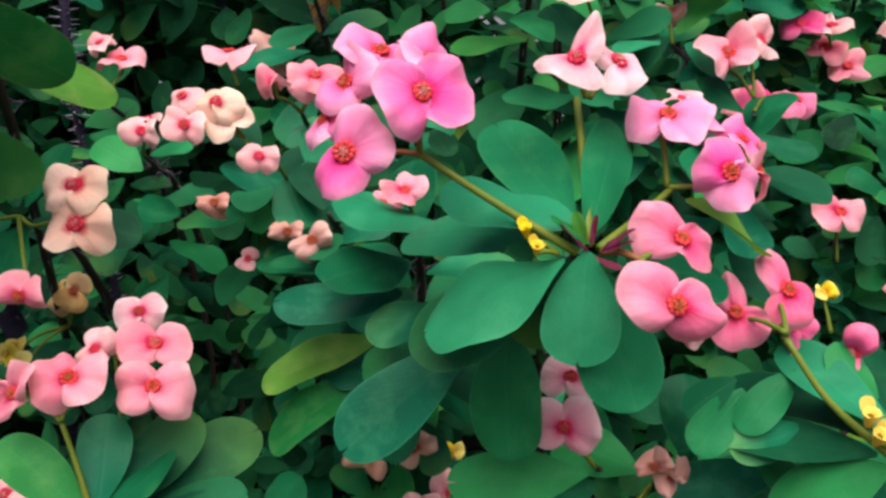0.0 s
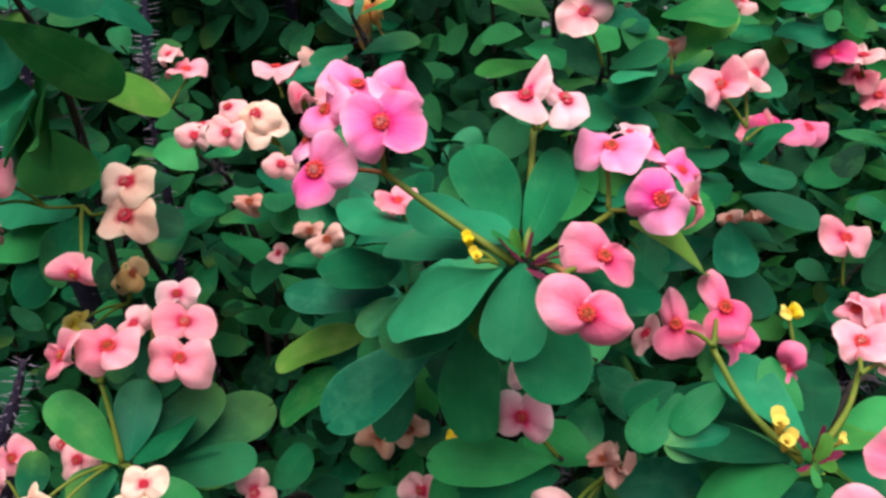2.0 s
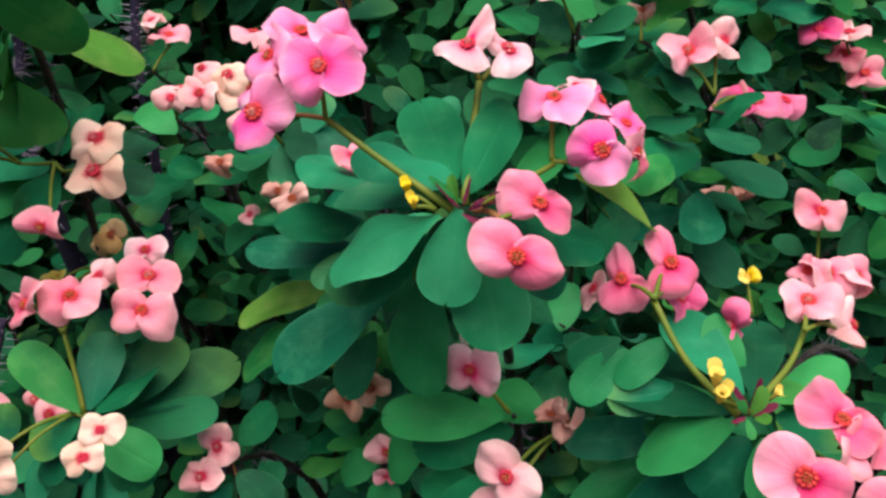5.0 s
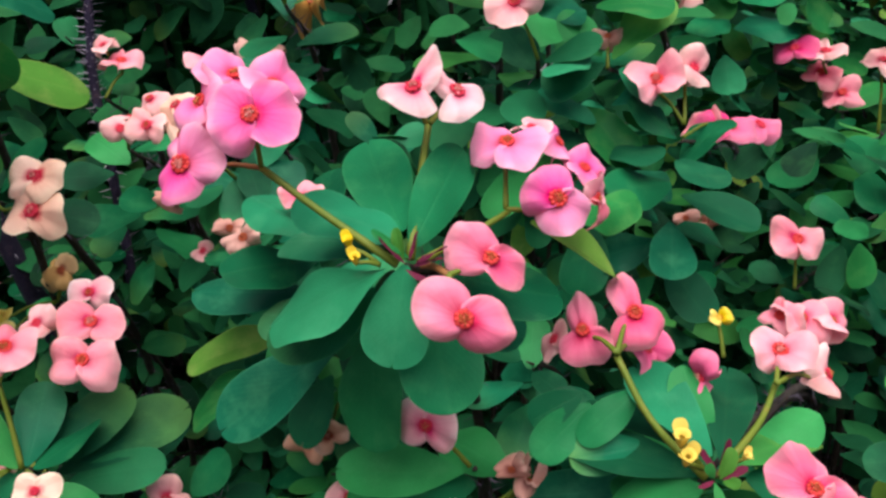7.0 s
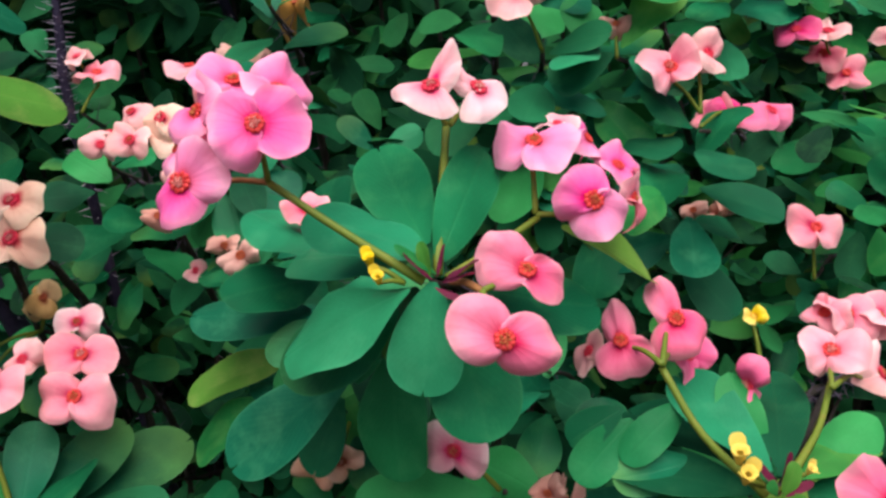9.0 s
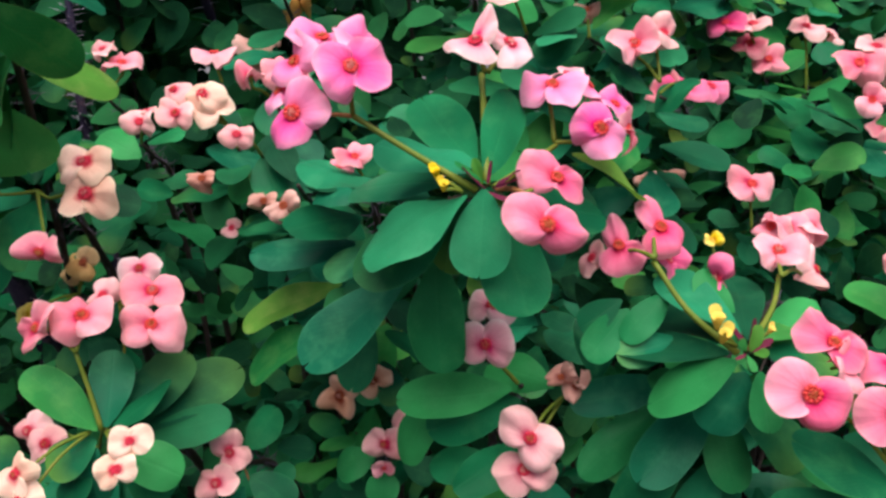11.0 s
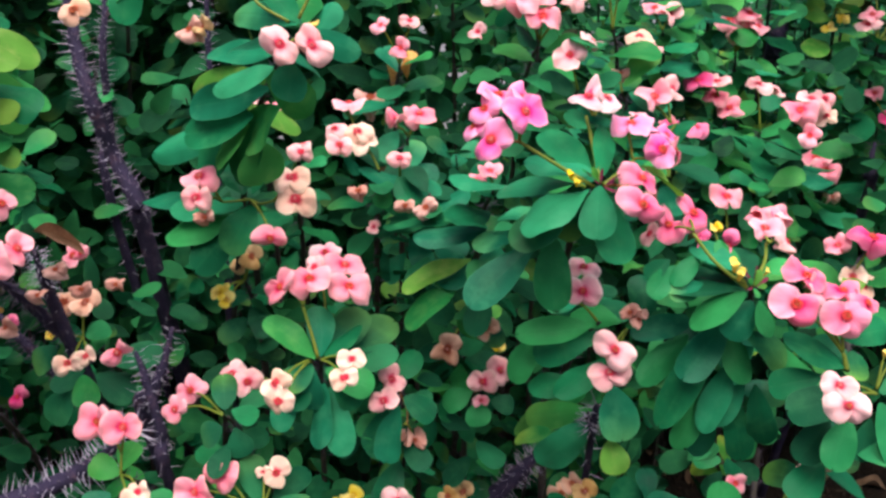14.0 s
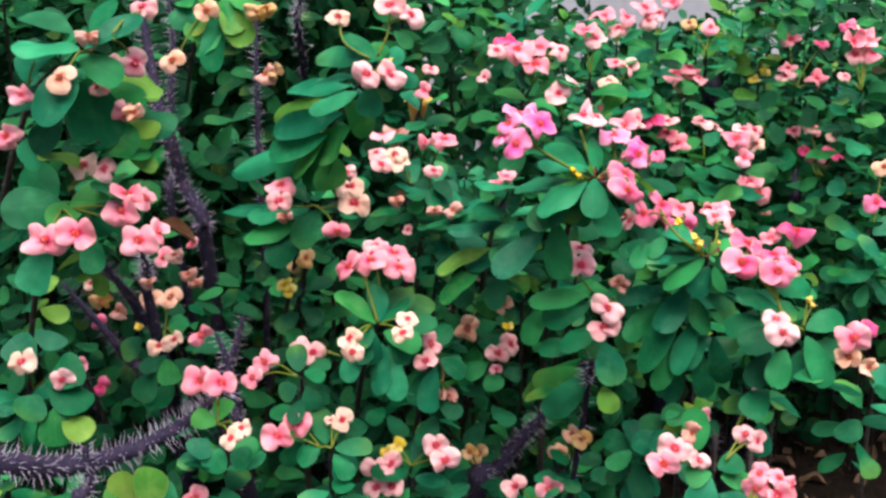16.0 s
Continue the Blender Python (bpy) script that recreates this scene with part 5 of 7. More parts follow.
back_shoot = shoot((0.052, 0.509, 0.765), (0.052, 0.749), thick=0.0028, label="shoot with a crowd of coral blooms")
bloom(back_shoot, (0.030, 0.490, 0.804), (-0.24, -0.64, 0.73), 0, 0.0374, "coral", (0.052, 0.509, 0.765))
bloom(back_shoot, (0.057, 0.497, 0.805), (0.05, -0.62, 0.79), 30, 0.0378, "coral")
bloom(back_shoot, (0.048, 0.480, 0.788), (-0.12, -0.81, 0.58), -10, 0.0320, "coral", (0.052, 0.509, 0.765))
bloom(back_shoot, (0.079, 0.491, 0.803), (0.27, -0.71, 0.65), 60, 0.0310, "pale", (0.052, 0.509, 0.765))
bloom(back_shoot, (0.006, 0.487, 0.804), (-0.11, -0.73, 0.67), 0, 0.0213, "pale")
bloom(back_shoot, (-0.005, 0.502, 0.774), (-0.12, -0.84, 0.53), 60, 0.0179, "pale")
bloom(back_shoot, (0.025, 0.514, 0.815), (-0.05, -0.39, 0.92), 0, 0.0341, "rose")
rosette(back_shoot, (0.052, 0.509, 0.765), (0, -0.3, 1), 15, 0.042, 1.0, 0.14, ('green', 'dark', 'fresh'), seed=112, rise=0.5)
back_shoot = shoot((-0.070, 0.440, 0.695), (-0.073, 0.680), thick=0.0028, label="shoot with two coral blooms seen from the side")
bloom(back_shoot, (-0.080, 0.426, 0.712), (-0.13, -0.12, 0.98), 0, 0.0212, "coral", (-0.070, 0.440, 0.695), narrow=True)
bloom(back_shoot, (-0.061, 0.431, 0.715), (0.07, -0.56, 0.83), -20, 0.0251, "coral", (-0.070, 0.440, 0.695))
bloom(back_shoot, (-0.080, 0.380, 0.690), (-0.01, -0.75, 0.66), 0, 0.0176, "pale", (-0.078, 0.431, 0.664))
leaf(back_shoot, (-0.078, 0.431, 0.664), (-0.066, 0.413, 0.644), 0.0247, (-0.08, -0.61, 0.79), "green")
leaf(back_shoot, (-0.073, 0.429, 0.659), (-0.043, 0.432, 0.648), 0.0200, (-0.08, -0.61, 0.79), "blue")
leaf(back_shoot, (-0.088, 0.430, 0.654), (-0.096, 0.425, 0.638), 0.0219, (-0.08, -0.61, 0.79), "green")
leaf(back_shoot, (-0.072, 0.442, 0.667), (-0.044, 0.447, 0.660), 0.0203, (-0.08, -0.61, 0.79), "blue")
rosette(back_shoot, (-0.070, 0.440, 0.665), (0, -0.3, 1), 12, 0.038, 1.0, 0.1, ('green', 'blue', 'dark'), seed=113, rise=0.5)
back_shoot = shoot((-0.095, 0.445, 0.666), (-0.100, 0.685), thick=0.0028, label="shoot with pale and cream blooms in a flat head")
bloom(back_shoot, (-0.131, 0.450, 0.701), (-0.27, -0.50, 0.82), 0, 0.0209, "pale", (-0.102, 0.450, 0.680))
bloom(back_shoot, (-0.127, 0.435, 0.690), (-0.17, -0.73, 0.66), 10, 0.0233, "pale", (-0.102, 0.450, 0.680))
bloom(back_shoot, (-0.112, 0.441, 0.700), (-0.09, -0.69, 0.72), 10, 0.0245, "cream", (-0.102, 0.450, 0.680))
bloom(back_shoot, (-0.107, 0.444, 0.691), (0.20, -0.54, 0.82), 20, 0.0237, "cream")
bloom(back_shoot, (-0.119, 0.508, 0.713), (-0.01, -0.01, 1.00), 0, 0.0282, "coral", (-0.116, 0.509, 0.694), narrow=True)
stalk(back_shoot, (-0.095, 0.445, 0.666), (-0.102, 0.450, 0.680), None, 0.00099)
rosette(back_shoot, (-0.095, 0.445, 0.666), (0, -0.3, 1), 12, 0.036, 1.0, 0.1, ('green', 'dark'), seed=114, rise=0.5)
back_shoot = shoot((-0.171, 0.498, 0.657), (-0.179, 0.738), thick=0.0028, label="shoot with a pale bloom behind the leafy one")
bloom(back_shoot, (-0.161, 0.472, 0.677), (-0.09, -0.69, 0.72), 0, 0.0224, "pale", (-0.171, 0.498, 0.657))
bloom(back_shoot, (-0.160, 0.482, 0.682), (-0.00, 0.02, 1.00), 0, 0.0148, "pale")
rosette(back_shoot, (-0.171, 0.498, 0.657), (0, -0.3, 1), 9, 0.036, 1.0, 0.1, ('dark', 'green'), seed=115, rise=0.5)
back_shoot = shoot((-0.073, 0.521, 0.745), (-0.077, 0.761), thick=0.0028, label="shoot with three small pale blooms")
bloom(back_shoot, (-0.089, 0.510, 0.780), (-0.37, -0.58, 0.72), 70, 0.0178, "coral", (-0.073, 0.521, 0.745))
bloom(back_shoot, (-0.064, 0.503, 0.784), (-0.09, -0.61, 0.79), 0, 0.0165, "pale", (-0.073, 0.521, 0.745))
bloom(back_shoot, (-0.072, 0.504, 0.761), (-0.13, -0.88, 0.46), 60, 0.0190, "coral", (-0.073, 0.521, 0.745))
rosette(back_shoot, (-0.073, 0.521, 0.745), (0, -0.3, 1), 14, 0.038, 1.0, 0.12, ('green', 'dark', 'blue'), seed=116, rise=0.5)
bloom(back_shoot, (-0.070, 0.571, 0.741), (-0.08, -0.59, 0.80), 0, 0.0411, "tan", curled=True)
bloom(back_shoot, (-0.100, 0.548, 0.711), (-0.06, -0.45, 0.89), 0, 0.0346, "dry", curled=True)
back_shoot = shoot((-0.055, 0.409, 0.653), (-0.058, 0.649), thick=0.0028, label="shoot with withered blooms in the hedge")
bloom(back_shoot, (-0.060, 0.387, 0.648), (-0.11, -0.88, 0.46), 40, 0.0201, "dry", curled=True)
bloom(back_shoot, (-0.075, 0.409, 0.644), (-0.12, -0.95, 0.30), 0, 0.0172, "dry", curled=True)
bloom(back_shoot, (-0.101, 0.432, 0.620), (-0.10, -0.85, 0.52), 70, 0.0125, "pale")
bloom(back_shoot, (-0.113, 0.423, 0.654), (-0.10, -0.79, 0.61), 0, 0.0173, "dry", curled=True)
rosette(back_shoot, (-0.055, 0.409, 0.653), (0, -0.3, 1), 13, 0.036, 1.0, 0.12, ('green', 'dark', 'blue'), seed=117, rise=0.5)
back_shoot = shoot((-0.011, 0.347, 0.672), (-0.012, 0.587), thick=0.0028, label="shoot with coral blooms behind the pink heads")
bloom(back_shoot, (-0.015, 0.341, 0.687), (0.07, -0.63, 0.78), 50, 0.0186, "coral", (-0.011, 0.347, 0.672))
bloom(back_shoot, (-0.025, 0.350, 0.678), (-0.35, -0.54, 0.76), 20, 0.0172, "coral", (-0.011, 0.347, 0.672))
rosette(back_shoot, (-0.011, 0.347, 0.672), (0, -0.3, 1), 14, 0.04, 1.0, 0.12, ('green', 'blue', 'dark'), seed=118, rise=0.5)
far_shoot = shoot((0.300, 0.686, 0.659), (0.525, 1.220), thick=0.0028, label="shoot far back with pale coral blooms")
bloom(far_shoot, (0.283, 0.671, 0.704), (-0.04, -0.32, 0.95), -10, 0.0327, "pale", (0.300, 0.686, 0.659))
bloom(far_shoot, (0.299, 0.670, 0.675), (-0.09, -0.69, 0.72), 10, 0.0330, "coral", (0.300, 0.686, 0.659))
bloom(far_shoot, (0.285, 0.680, 0.687), (-0.48, -0.47, 0.75), 0, 0.0317, "coral")
bloom(far_shoot, (0.262, 0.674, 0.705), (-0.35, -0.54, 0.76), 20, 0.0299, "rose")
rosette(far_shoot, (0.300, 0.686, 0.659), (0, -0.3, 1), 13, 0.042, 1.0, 0.12, ('green', 'blue', 'green', 'fresh'), seed=119, rise=0.5)
far_shoot = shoot((0.308, 0.607, 0.661), (0.550, 1.134), thick=0.0028, label="shoot far back with one pale bloom on a tall stalk")
bloom(far_shoot, (0.304, 0.612, 0.709), (-0.12, -0.22, 0.97), 0, 0.0310, "pale", (0.308, 0.607, 0.661))
bloom(far_shoot, (0.325, 0.618, 0.702), (0.42, -0.37, 0.83), -30, 0.0231, "pale")
rosette(far_shoot, (0.308, 0.607, 0.661), (0, -0.3, 1), 14, 0.042, 1.0, 0.12, ('fresh', 'green', 'green'), seed=120, rise=0.5)
far_shoot = shoot((0.332, 0.542, 0.667), (0.595, 1.059), thick=0.0028, label="shoot far back with a head of pale coral blooms")
bloom(far_shoot, (0.307, 0.523, 0.696), (-0.17, -0.71, 0.68), 10, 0.0359, "coral", (0.332, 0.542, 0.667))
bloom(far_shoot, (0.322, 0.534, 0.705), (-0.06, -0.48, 0.88), 20, 0.0263, "pale")
bloom(far_shoot, (0.341, 0.542, 0.704), (0.28, -0.59, 0.76), 40, 0.0278, "pale")
bloom(far_shoot, (0.347, 0.546, 0.686), (-0.09, -0.69, 0.72), 0, 0.0217, "cream", (0.332, 0.542, 0.667))
bloom(far_shoot, (0.315, 0.514, 0.673), (-0.10, -0.85, 0.52), 60, 0.0223, "coral")
rosette(far_shoot, (0.332, 0.542, 0.667), (0, -0.3, 1), 14, 0.042, 1.0, 0.12, ('green', 'blue', 'green', 'fresh'), seed=121, rise=0.5)
far_shoot = shoot((0.422, 0.675, 0.579), (0.693, 1.187), thick=0.0028, label="shoot far back with two coral blooms")
bloom(far_shoot, (0.405, 0.667, 0.616), (-0.31, -0.63, 0.71), 10, 0.0368, "coral", (0.422, 0.675, 0.579))
bloom(far_shoot, (0.411, 0.653, 0.605), (0.07, -0.75, 0.66), -10, 0.0379, "coral", (0.422, 0.675, 0.579))
bloom(far_shoot, (0.422, 0.652, 0.574), (-0.11, -0.88, 0.46), 0, 0.0191, "dry", curled=True)
rosette(far_shoot, (0.422, 0.675, 0.579), (0, -0.3, 1), 14, 0.042, 1.0, 0.12, ('green', 'blue', 'green', 'fresh'), seed=122, rise=0.5)
far_shoot = shoot((0.336, 0.757, 0.726), (0.564, 1.290), thick=0.0028, label="shoot far back crowded with coral blooms")
bloom(far_shoot, (0.322, 0.748, 0.765), (-0.24, -0.64, 0.73), 0, 0.0348, "coral", (0.336, 0.757, 0.726))
bloom(far_shoot, (0.344, 0.746, 0.772), (0.05, -0.55, 0.84), 40, 0.0348, "coral", (0.336, 0.757, 0.726))
bloom(far_shoot, (0.333, 0.742, 0.749), (-0.12, -0.79, 0.60), 20, 0.0313, "pale", (0.336, 0.757, 0.726))
bloom(far_shoot, (0.353, 0.741, 0.757), (0.25, -0.59, 0.77), 60, 0.0296, "coral", (0.336, 0.757, 0.726))
rosette(far_shoot, (0.336, 0.757, 0.726), (0, -0.3, 1), 14, 0.042, 1.0, 0.12, ('green', 'blue', 'green', 'fresh'), seed=123, rise=0.5)
far_shoot = shoot((0.214, 0.663, 0.761), (0.408, 1.209), thick=0.0028, label="shoot far back with coral and pale blooms high up")
bloom(far_shoot, (0.222, 0.665, 0.777), (0.05, -0.68, 0.73), 30, 0.0322, "pale", (0.214, 0.663, 0.761))
bloom(far_shoot, (0.206, 0.669, 0.783), (-0.20, -0.51, 0.84), 0, 0.0274, "coral", (0.214, 0.663, 0.761))
rosette(far_shoot, (0.214, 0.663, 0.761), (0, -0.3, 1), 14, 0.042, 1.0, 0.12, ('green', 'blue', 'green', 'fresh'), seed=124, rise=0.5)
far_shoot = shoot((0.215, 0.694, 0.807), (0.406, 1.242), thick=0.0028, label="shoot far back with three coral blooms")
bloom(far_shoot, (0.200, 0.705, 0.843), (-0.07, -0.54, 0.84), 20, 0.0360, "coral", (0.215, 0.694, 0.807))
bloom(far_shoot, (0.218, 0.699, 0.828), (-0.12, -0.79, 0.60), 0, 0.0328, "pale", (0.215, 0.694, 0.807))
bloom(far_shoot, (0.230, 0.700, 0.842), (0.17, -0.53, 0.83), 60, 0.0328, "coral", (0.215, 0.694, 0.807))
rosette(far_shoot, (0.215, 0.694, 0.807), (0, -0.3, 1), 14, 0.042, 1.0, 0.12, ('green', 'blue', 'fresh'), seed=125, rise=0.5)
far_shoot = shoot((0.278, 0.708, 0.818), (0.492, 1.248), thick=0.0028, label="shoot with coral blooms on top of the hedge")
bloom(far_shoot, (0.261, 0.719, 0.855), (-0.10, -0.67, 0.73), 10, 0.0383, "coral", (0.278, 0.708, 0.818))
bloom(far_shoot, (0.280, 0.715, 0.848), (0.17, -0.53, 0.83), 40, 0.0350, "coral", (0.278, 0.708, 0.818))
bloom(far_shoot, (0.299, 0.715, 0.860), (-0.12, -0.79, 0.60), 0, 0.0350, "coral", (0.278, 0.708, 0.818))
bloom(far_shoot, (0.268, 0.715, 0.839), (-0.42, -0.69, 0.59), 70, 0.0300, "pale", (0.278, 0.708, 0.818))
rosette(far_shoot, (0.278, 0.708, 0.818), (0, -0.3, 1), 14, 0.042, 1.0, 0.12, ('green', 'blue', 'fresh'), seed=126, rise=0.5)
far_shoot = shoot((0.105, 0.464, 0.778), (0.280, 1.017), thick=0.0028, label="shoot with pale blooms at the top of the hedge")
bloom(far_shoot, (0.098, 0.465, 0.823), (-0.20, -0.51, 0.84), 0, 0.0236, "coral", (0.105, 0.464, 0.778))
bloom(far_shoot, (0.110, 0.461, 0.815), (0.04, -0.80, 0.60), 40, 0.0223, "pale", (0.105, 0.464, 0.778))
rosette(far_shoot, (0.105, 0.464, 0.778), (0, -0.3, 1), 13, 0.042, 1.0, 0.14, ('green', 'blue', 'green', 'fresh'), seed=127, rise=0.5)
far_shoot = shoot((0.358, 0.728, 0.796), (0.598, 1.256), thick=0.0028, label="shoot far back with a pale coral bloom")
bloom(far_shoot, (0.366, 0.735, 0.829), (-0.10, -0.67, 0.73), 60, 0.0308, "coral", (0.358, 0.728, 0.796))
bloom(far_shoot, (0.345, 0.760, 0.835), (-0.10, -0.67, 0.73), 0, 0.0261, "tan", (0.358, 0.728, 0.796))
rosette(far_shoot, (0.358, 0.728, 0.796), (0, -0.3, 1), 12, 0.042, 1.0, 0.12, ('fresh', 'green'), seed=128, rise=0.5)
far_shoot = shoot((0.446, 0.740, 0.779), (0.714, 1.254), thick=0.0028, label="bright green shoot far back with tiny yellow buds")
bloom(far_shoot, (0.453, 0.736, 0.767), (-0.10, -0.67, 0.73), 0, 0.0158, "lemon", (0.446, 0.740, 0.779))
bloom(far_shoot, (0.437, 0.736, 0.756), (-0.10, -0.67, 0.73), 0, 0.0158, "lemon", (0.446, 0.740, 0.779))
rosette(far_shoot, (0.446, 0.740, 0.779), (0, -0.3, 1), 20, 0.044, 1.0, 0.16, ('fresh', 'green', 'fresh', 'yellow'), seed=129, rise=0.5)
far_shoot = shoot((0.483, 0.707, 0.740), (0.768, 1.212), thick=0.0028, label="shoot far back with small coral blooms")
bloom(far_shoot, (0.482, 0.724, 0.809), (-0.10, -0.67, 0.73), 30, 0.0294, "coral", (0.483, 0.707, 0.740))
bloom(far_shoot, (0.476, 0.716, 0.771), (-0.10, -0.67, 0.73), 30, 0.0259, "coral", (0.483, 0.707, 0.740))
bloom(far_shoot, (0.472, 0.714, 0.760), (-0.10, -0.67, 0.73), 30, 0.0259, "pale", (0.483, 0.707, 0.740))
bloom(far_shoot, (0.515, 0.706, 0.756), (-0.10, -0.67, 0.73), 30, 0.0294, "coral", (0.483, 0.707, 0.740))
bloom(far_shoot, (0.525, 0.716, 0.804), (-0.10, -0.67, 0.73), 30, 0.0225, "rose", (0.483, 0.707, 0.740))
rosette(far_shoot, (0.483, 0.707, 0.740), (0, -0.3, 1), 16, 0.042, 1.0, 0.16, ('fresh', 'green', 'green'), seed=130, rise=0.5)
far_shoot = shoot((0.498, 0.572, 0.747), (0.815, 1.057), thick=0.0028, label="shoot far back with a full head of pale coral blooms")
bloom(far_shoot, (0.490, 0.586, 0.805), (-0.24, -0.64, 0.73), 0, 0.0295, "coral", (0.498, 0.572, 0.747))
bloom(far_shoot, (0.512, 0.584, 0.810), (0.05, -0.55, 0.84), 40, 0.0295, "coral", (0.498, 0.572, 0.747))
bloom(far_shoot, (0.493, 0.583, 0.791), (-0.12, -0.79, 0.60), 20, 0.0264, "pale", (0.498, 0.572, 0.747))
bloom(far_shoot, (0.515, 0.580, 0.793), (0.25, -0.59, 0.77), 60, 0.0264, "coral", (0.498, 0.572, 0.747))
bloom(far_shoot, (0.504, 0.587, 0.817), (-0.05, -0.39, 0.92), 0, 0.0264, "coral", (0.498, 0.572, 0.747))
bloom(far_shoot, (0.478, 0.579, 0.765), (-0.12, -0.79, 0.60), 0, 0.0171, "pale", (0.498, 0.572, 0.747))
bloom(far_shoot, (0.484, 0.593, 0.828), (-0.10, -0.67, 0.73), 0, 0.0202, "rose", (0.498, 0.572, 0.747))
rosette(far_shoot, (0.498, 0.572, 0.747), (0, -0.3, 1), 16, 0.042, 1.0, 0.16, ('green', 'blue', 'green', 'fresh'), seed=131, rise=0.5)
far_shoot = shoot((0.524, 0.692, 0.612), (0.825, 1.187), thick=0.0028, label="shoot far back with rose and pale blooms")
bloom(far_shoot, (0.519, 0.709, 0.685), (-0.10, -0.67, 0.73), 20, 0.0298, "pale", (0.524, 0.692, 0.612))
bloom(far_shoot, (0.510, 0.703, 0.653), (-0.10, -0.67, 0.73), 20, 0.0316, "rose", (0.524, 0.692, 0.612))
bloom(far_shoot, (0.534, 0.699, 0.650), (-0.10, -0.67, 0.73), 20, 0.0351, "rose", (0.524, 0.692, 0.612))
bloom(far_shoot, (0.550, 0.697, 0.650), (-0.10, -0.67, 0.73), 20, 0.0263, "rose", (0.524, 0.692, 0.612))
bloom(far_shoot, (0.547, 0.703, 0.675), (-0.10, -0.67, 0.73), 20, 0.0193, "cream", (0.524, 0.692, 0.612))
bloom(far_shoot, (0.491, 0.713, 0.682), (-0.10, -0.67, 0.73), 20, 0.0228, "coral", (0.524, 0.692, 0.612))
rosette(far_shoot, (0.524, 0.692, 0.612), (0, -0.3, 1), 16, 0.042, 1.0, 0.18, ('green', 'blue', 'green', 'fresh'), seed=132, rise=0.5)
far_shoot = shoot((0.474, 0.486, 0.589), (0.801, 0.965), thick=0.0028, label="shoot far back with a rose bloom")
bloom(far_shoot, (0.479, 0.492, 0.618), (-0.10, -0.67, 0.73), 20, 0.0297, "rose", (0.474, 0.486, 0.589))
bloom(far_shoot, (0.491, 0.500, 0.660), (-0.10, -0.67, 0.73), 20, 0.0267, "peach", (0.474, 0.486, 0.589))
rosette(far_shoot, (0.474, 0.486, 0.589), (0, -0.3, 1), 16, 0.042, 1.0, 0.18, ('green', 'blue', 'green', 'fresh'), seed=133, rise=0.5)

# the foot of the hedge
low_pink_shoot = shoot((-0.297, 0.311, 0.467), (-0.297, 0.511), label="low shoot with two pink blooms over small fresh leaves")
bloom(low_pink_shoot, (-0.311, 0.319, 0.508), (-0.35, -0.78, 0.52), 10, 0.0293, "coral", (-0.296, 0.316, 0.483))
bloom(low_pink_shoot, (-0.290, 0.308, 0.509), (-0.02, -0.87, 0.49), 5, 0.0307, "coral", (-0.296, 0.316, 0.483))
stalk(low_pink_shoot, (-0.297, 0.311, 0.467), (-0.296, 0.316, 0.483), None, 0.00099)
bloom(low_pink_shoot, (-0.271, 0.260, 0.484), (-0.02, -0.87, 0.49), 10, 0.0191, "cream", (-0.297, 0.311, 0.467))
bloom(low_pink_shoot, (-0.280, 0.255, 0.477), (-0.19, -0.88, 0.43), 50, 0.0207, "cream", (-0.297, 0.311, 0.467))
leaf(low_pink_shoot, (-0.298, 0.312, 0.467), (-0.320, 0.317, 0.476), 0.0197, (-0.08, -0.61, 0.79), "fresh")
leaf(low_pink_shoot, (-0.296, 0.312, 0.470), (-0.288, 0.325, 0.487), 0.0207, (-0.08, -0.61, 0.79), "fresh")
leaf(low_pink_shoot, (-0.306, 0.308, 0.454), (-0.321, 0.297, 0.445), 0.0267, (-0.08, -0.61, 0.79), "blue")
leaf(low_pink_shoot, (-0.295, 0.304, 0.445), (-0.304, 0.290, 0.429), 0.0249, (-0.08, -0.61, 0.79), "green")
leaf(low_pink_shoot, (-0.286, 0.302, 0.441), (-0.269, 0.297, 0.432), 0.0233, (-0.08, -0.61, 0.79), "green")
leaf(low_pink_shoot, (-0.284, 0.313, 0.444), (-0.261, 0.309, 0.440), 0.0209, (-0.08, -0.61, 0.79), "green")
leaf(low_pink_shoot, (-0.320, 0.316, 0.440), (-0.331, 0.303, 0.428), 0.0225, (-0.08, -0.61, 0.79), "blue")
rosette(low_pink_shoot, (-0.297, 0.311, 0.427), (0, -0.4, 1), 8, 0.036, 1.1, 0.07, seed=134, rise=0.5)
low_pink_shoot = shoot((-0.192, 0.301, 0.439), (-0.192, 0.501), label="low shoot with rosy and cream blooms")
bloom(low_pink_shoot, (-0.242, 0.302, 0.455), (-0.28, -0.86, 0.42), 20, 0.0278, "coral", (-0.203, 0.303, 0.440))
bloom(low_pink_shoot, (-0.224, 0.309, 0.465), (-0.02, -0.85, 0.53), -20, 0.0280, "coral", (-0.203, 0.303, 0.440))
stalk(low_pink_shoot, (-0.192, 0.301, 0.439), (-0.203, 0.303, 0.440), None, 0.00099)
bloom(low_pink_shoot, (-0.181, 0.308, 0.464), (-0.11, -0.88, 0.46), 60, 0.0227, "cream", (-0.192, 0.301, 0.439))
bloom(low_pink_shoot, (-0.192, 0.313, 0.462), (-0.42, -0.74, 0.52), 20, 0.0110, "cream", (-0.192, 0.301, 0.439))
leaf(low_pink_shoot, (-0.189, 0.301, 0.438), (-0.154, 0.297, 0.440), 0.0191, (-0.08, -0.61, 0.79), "green")
leaf(low_pink_shoot, (-0.197, 0.308, 0.440), (-0.203, 0.328, 0.469), 0.0221, (-0.08, -0.61, 0.79), "dark")
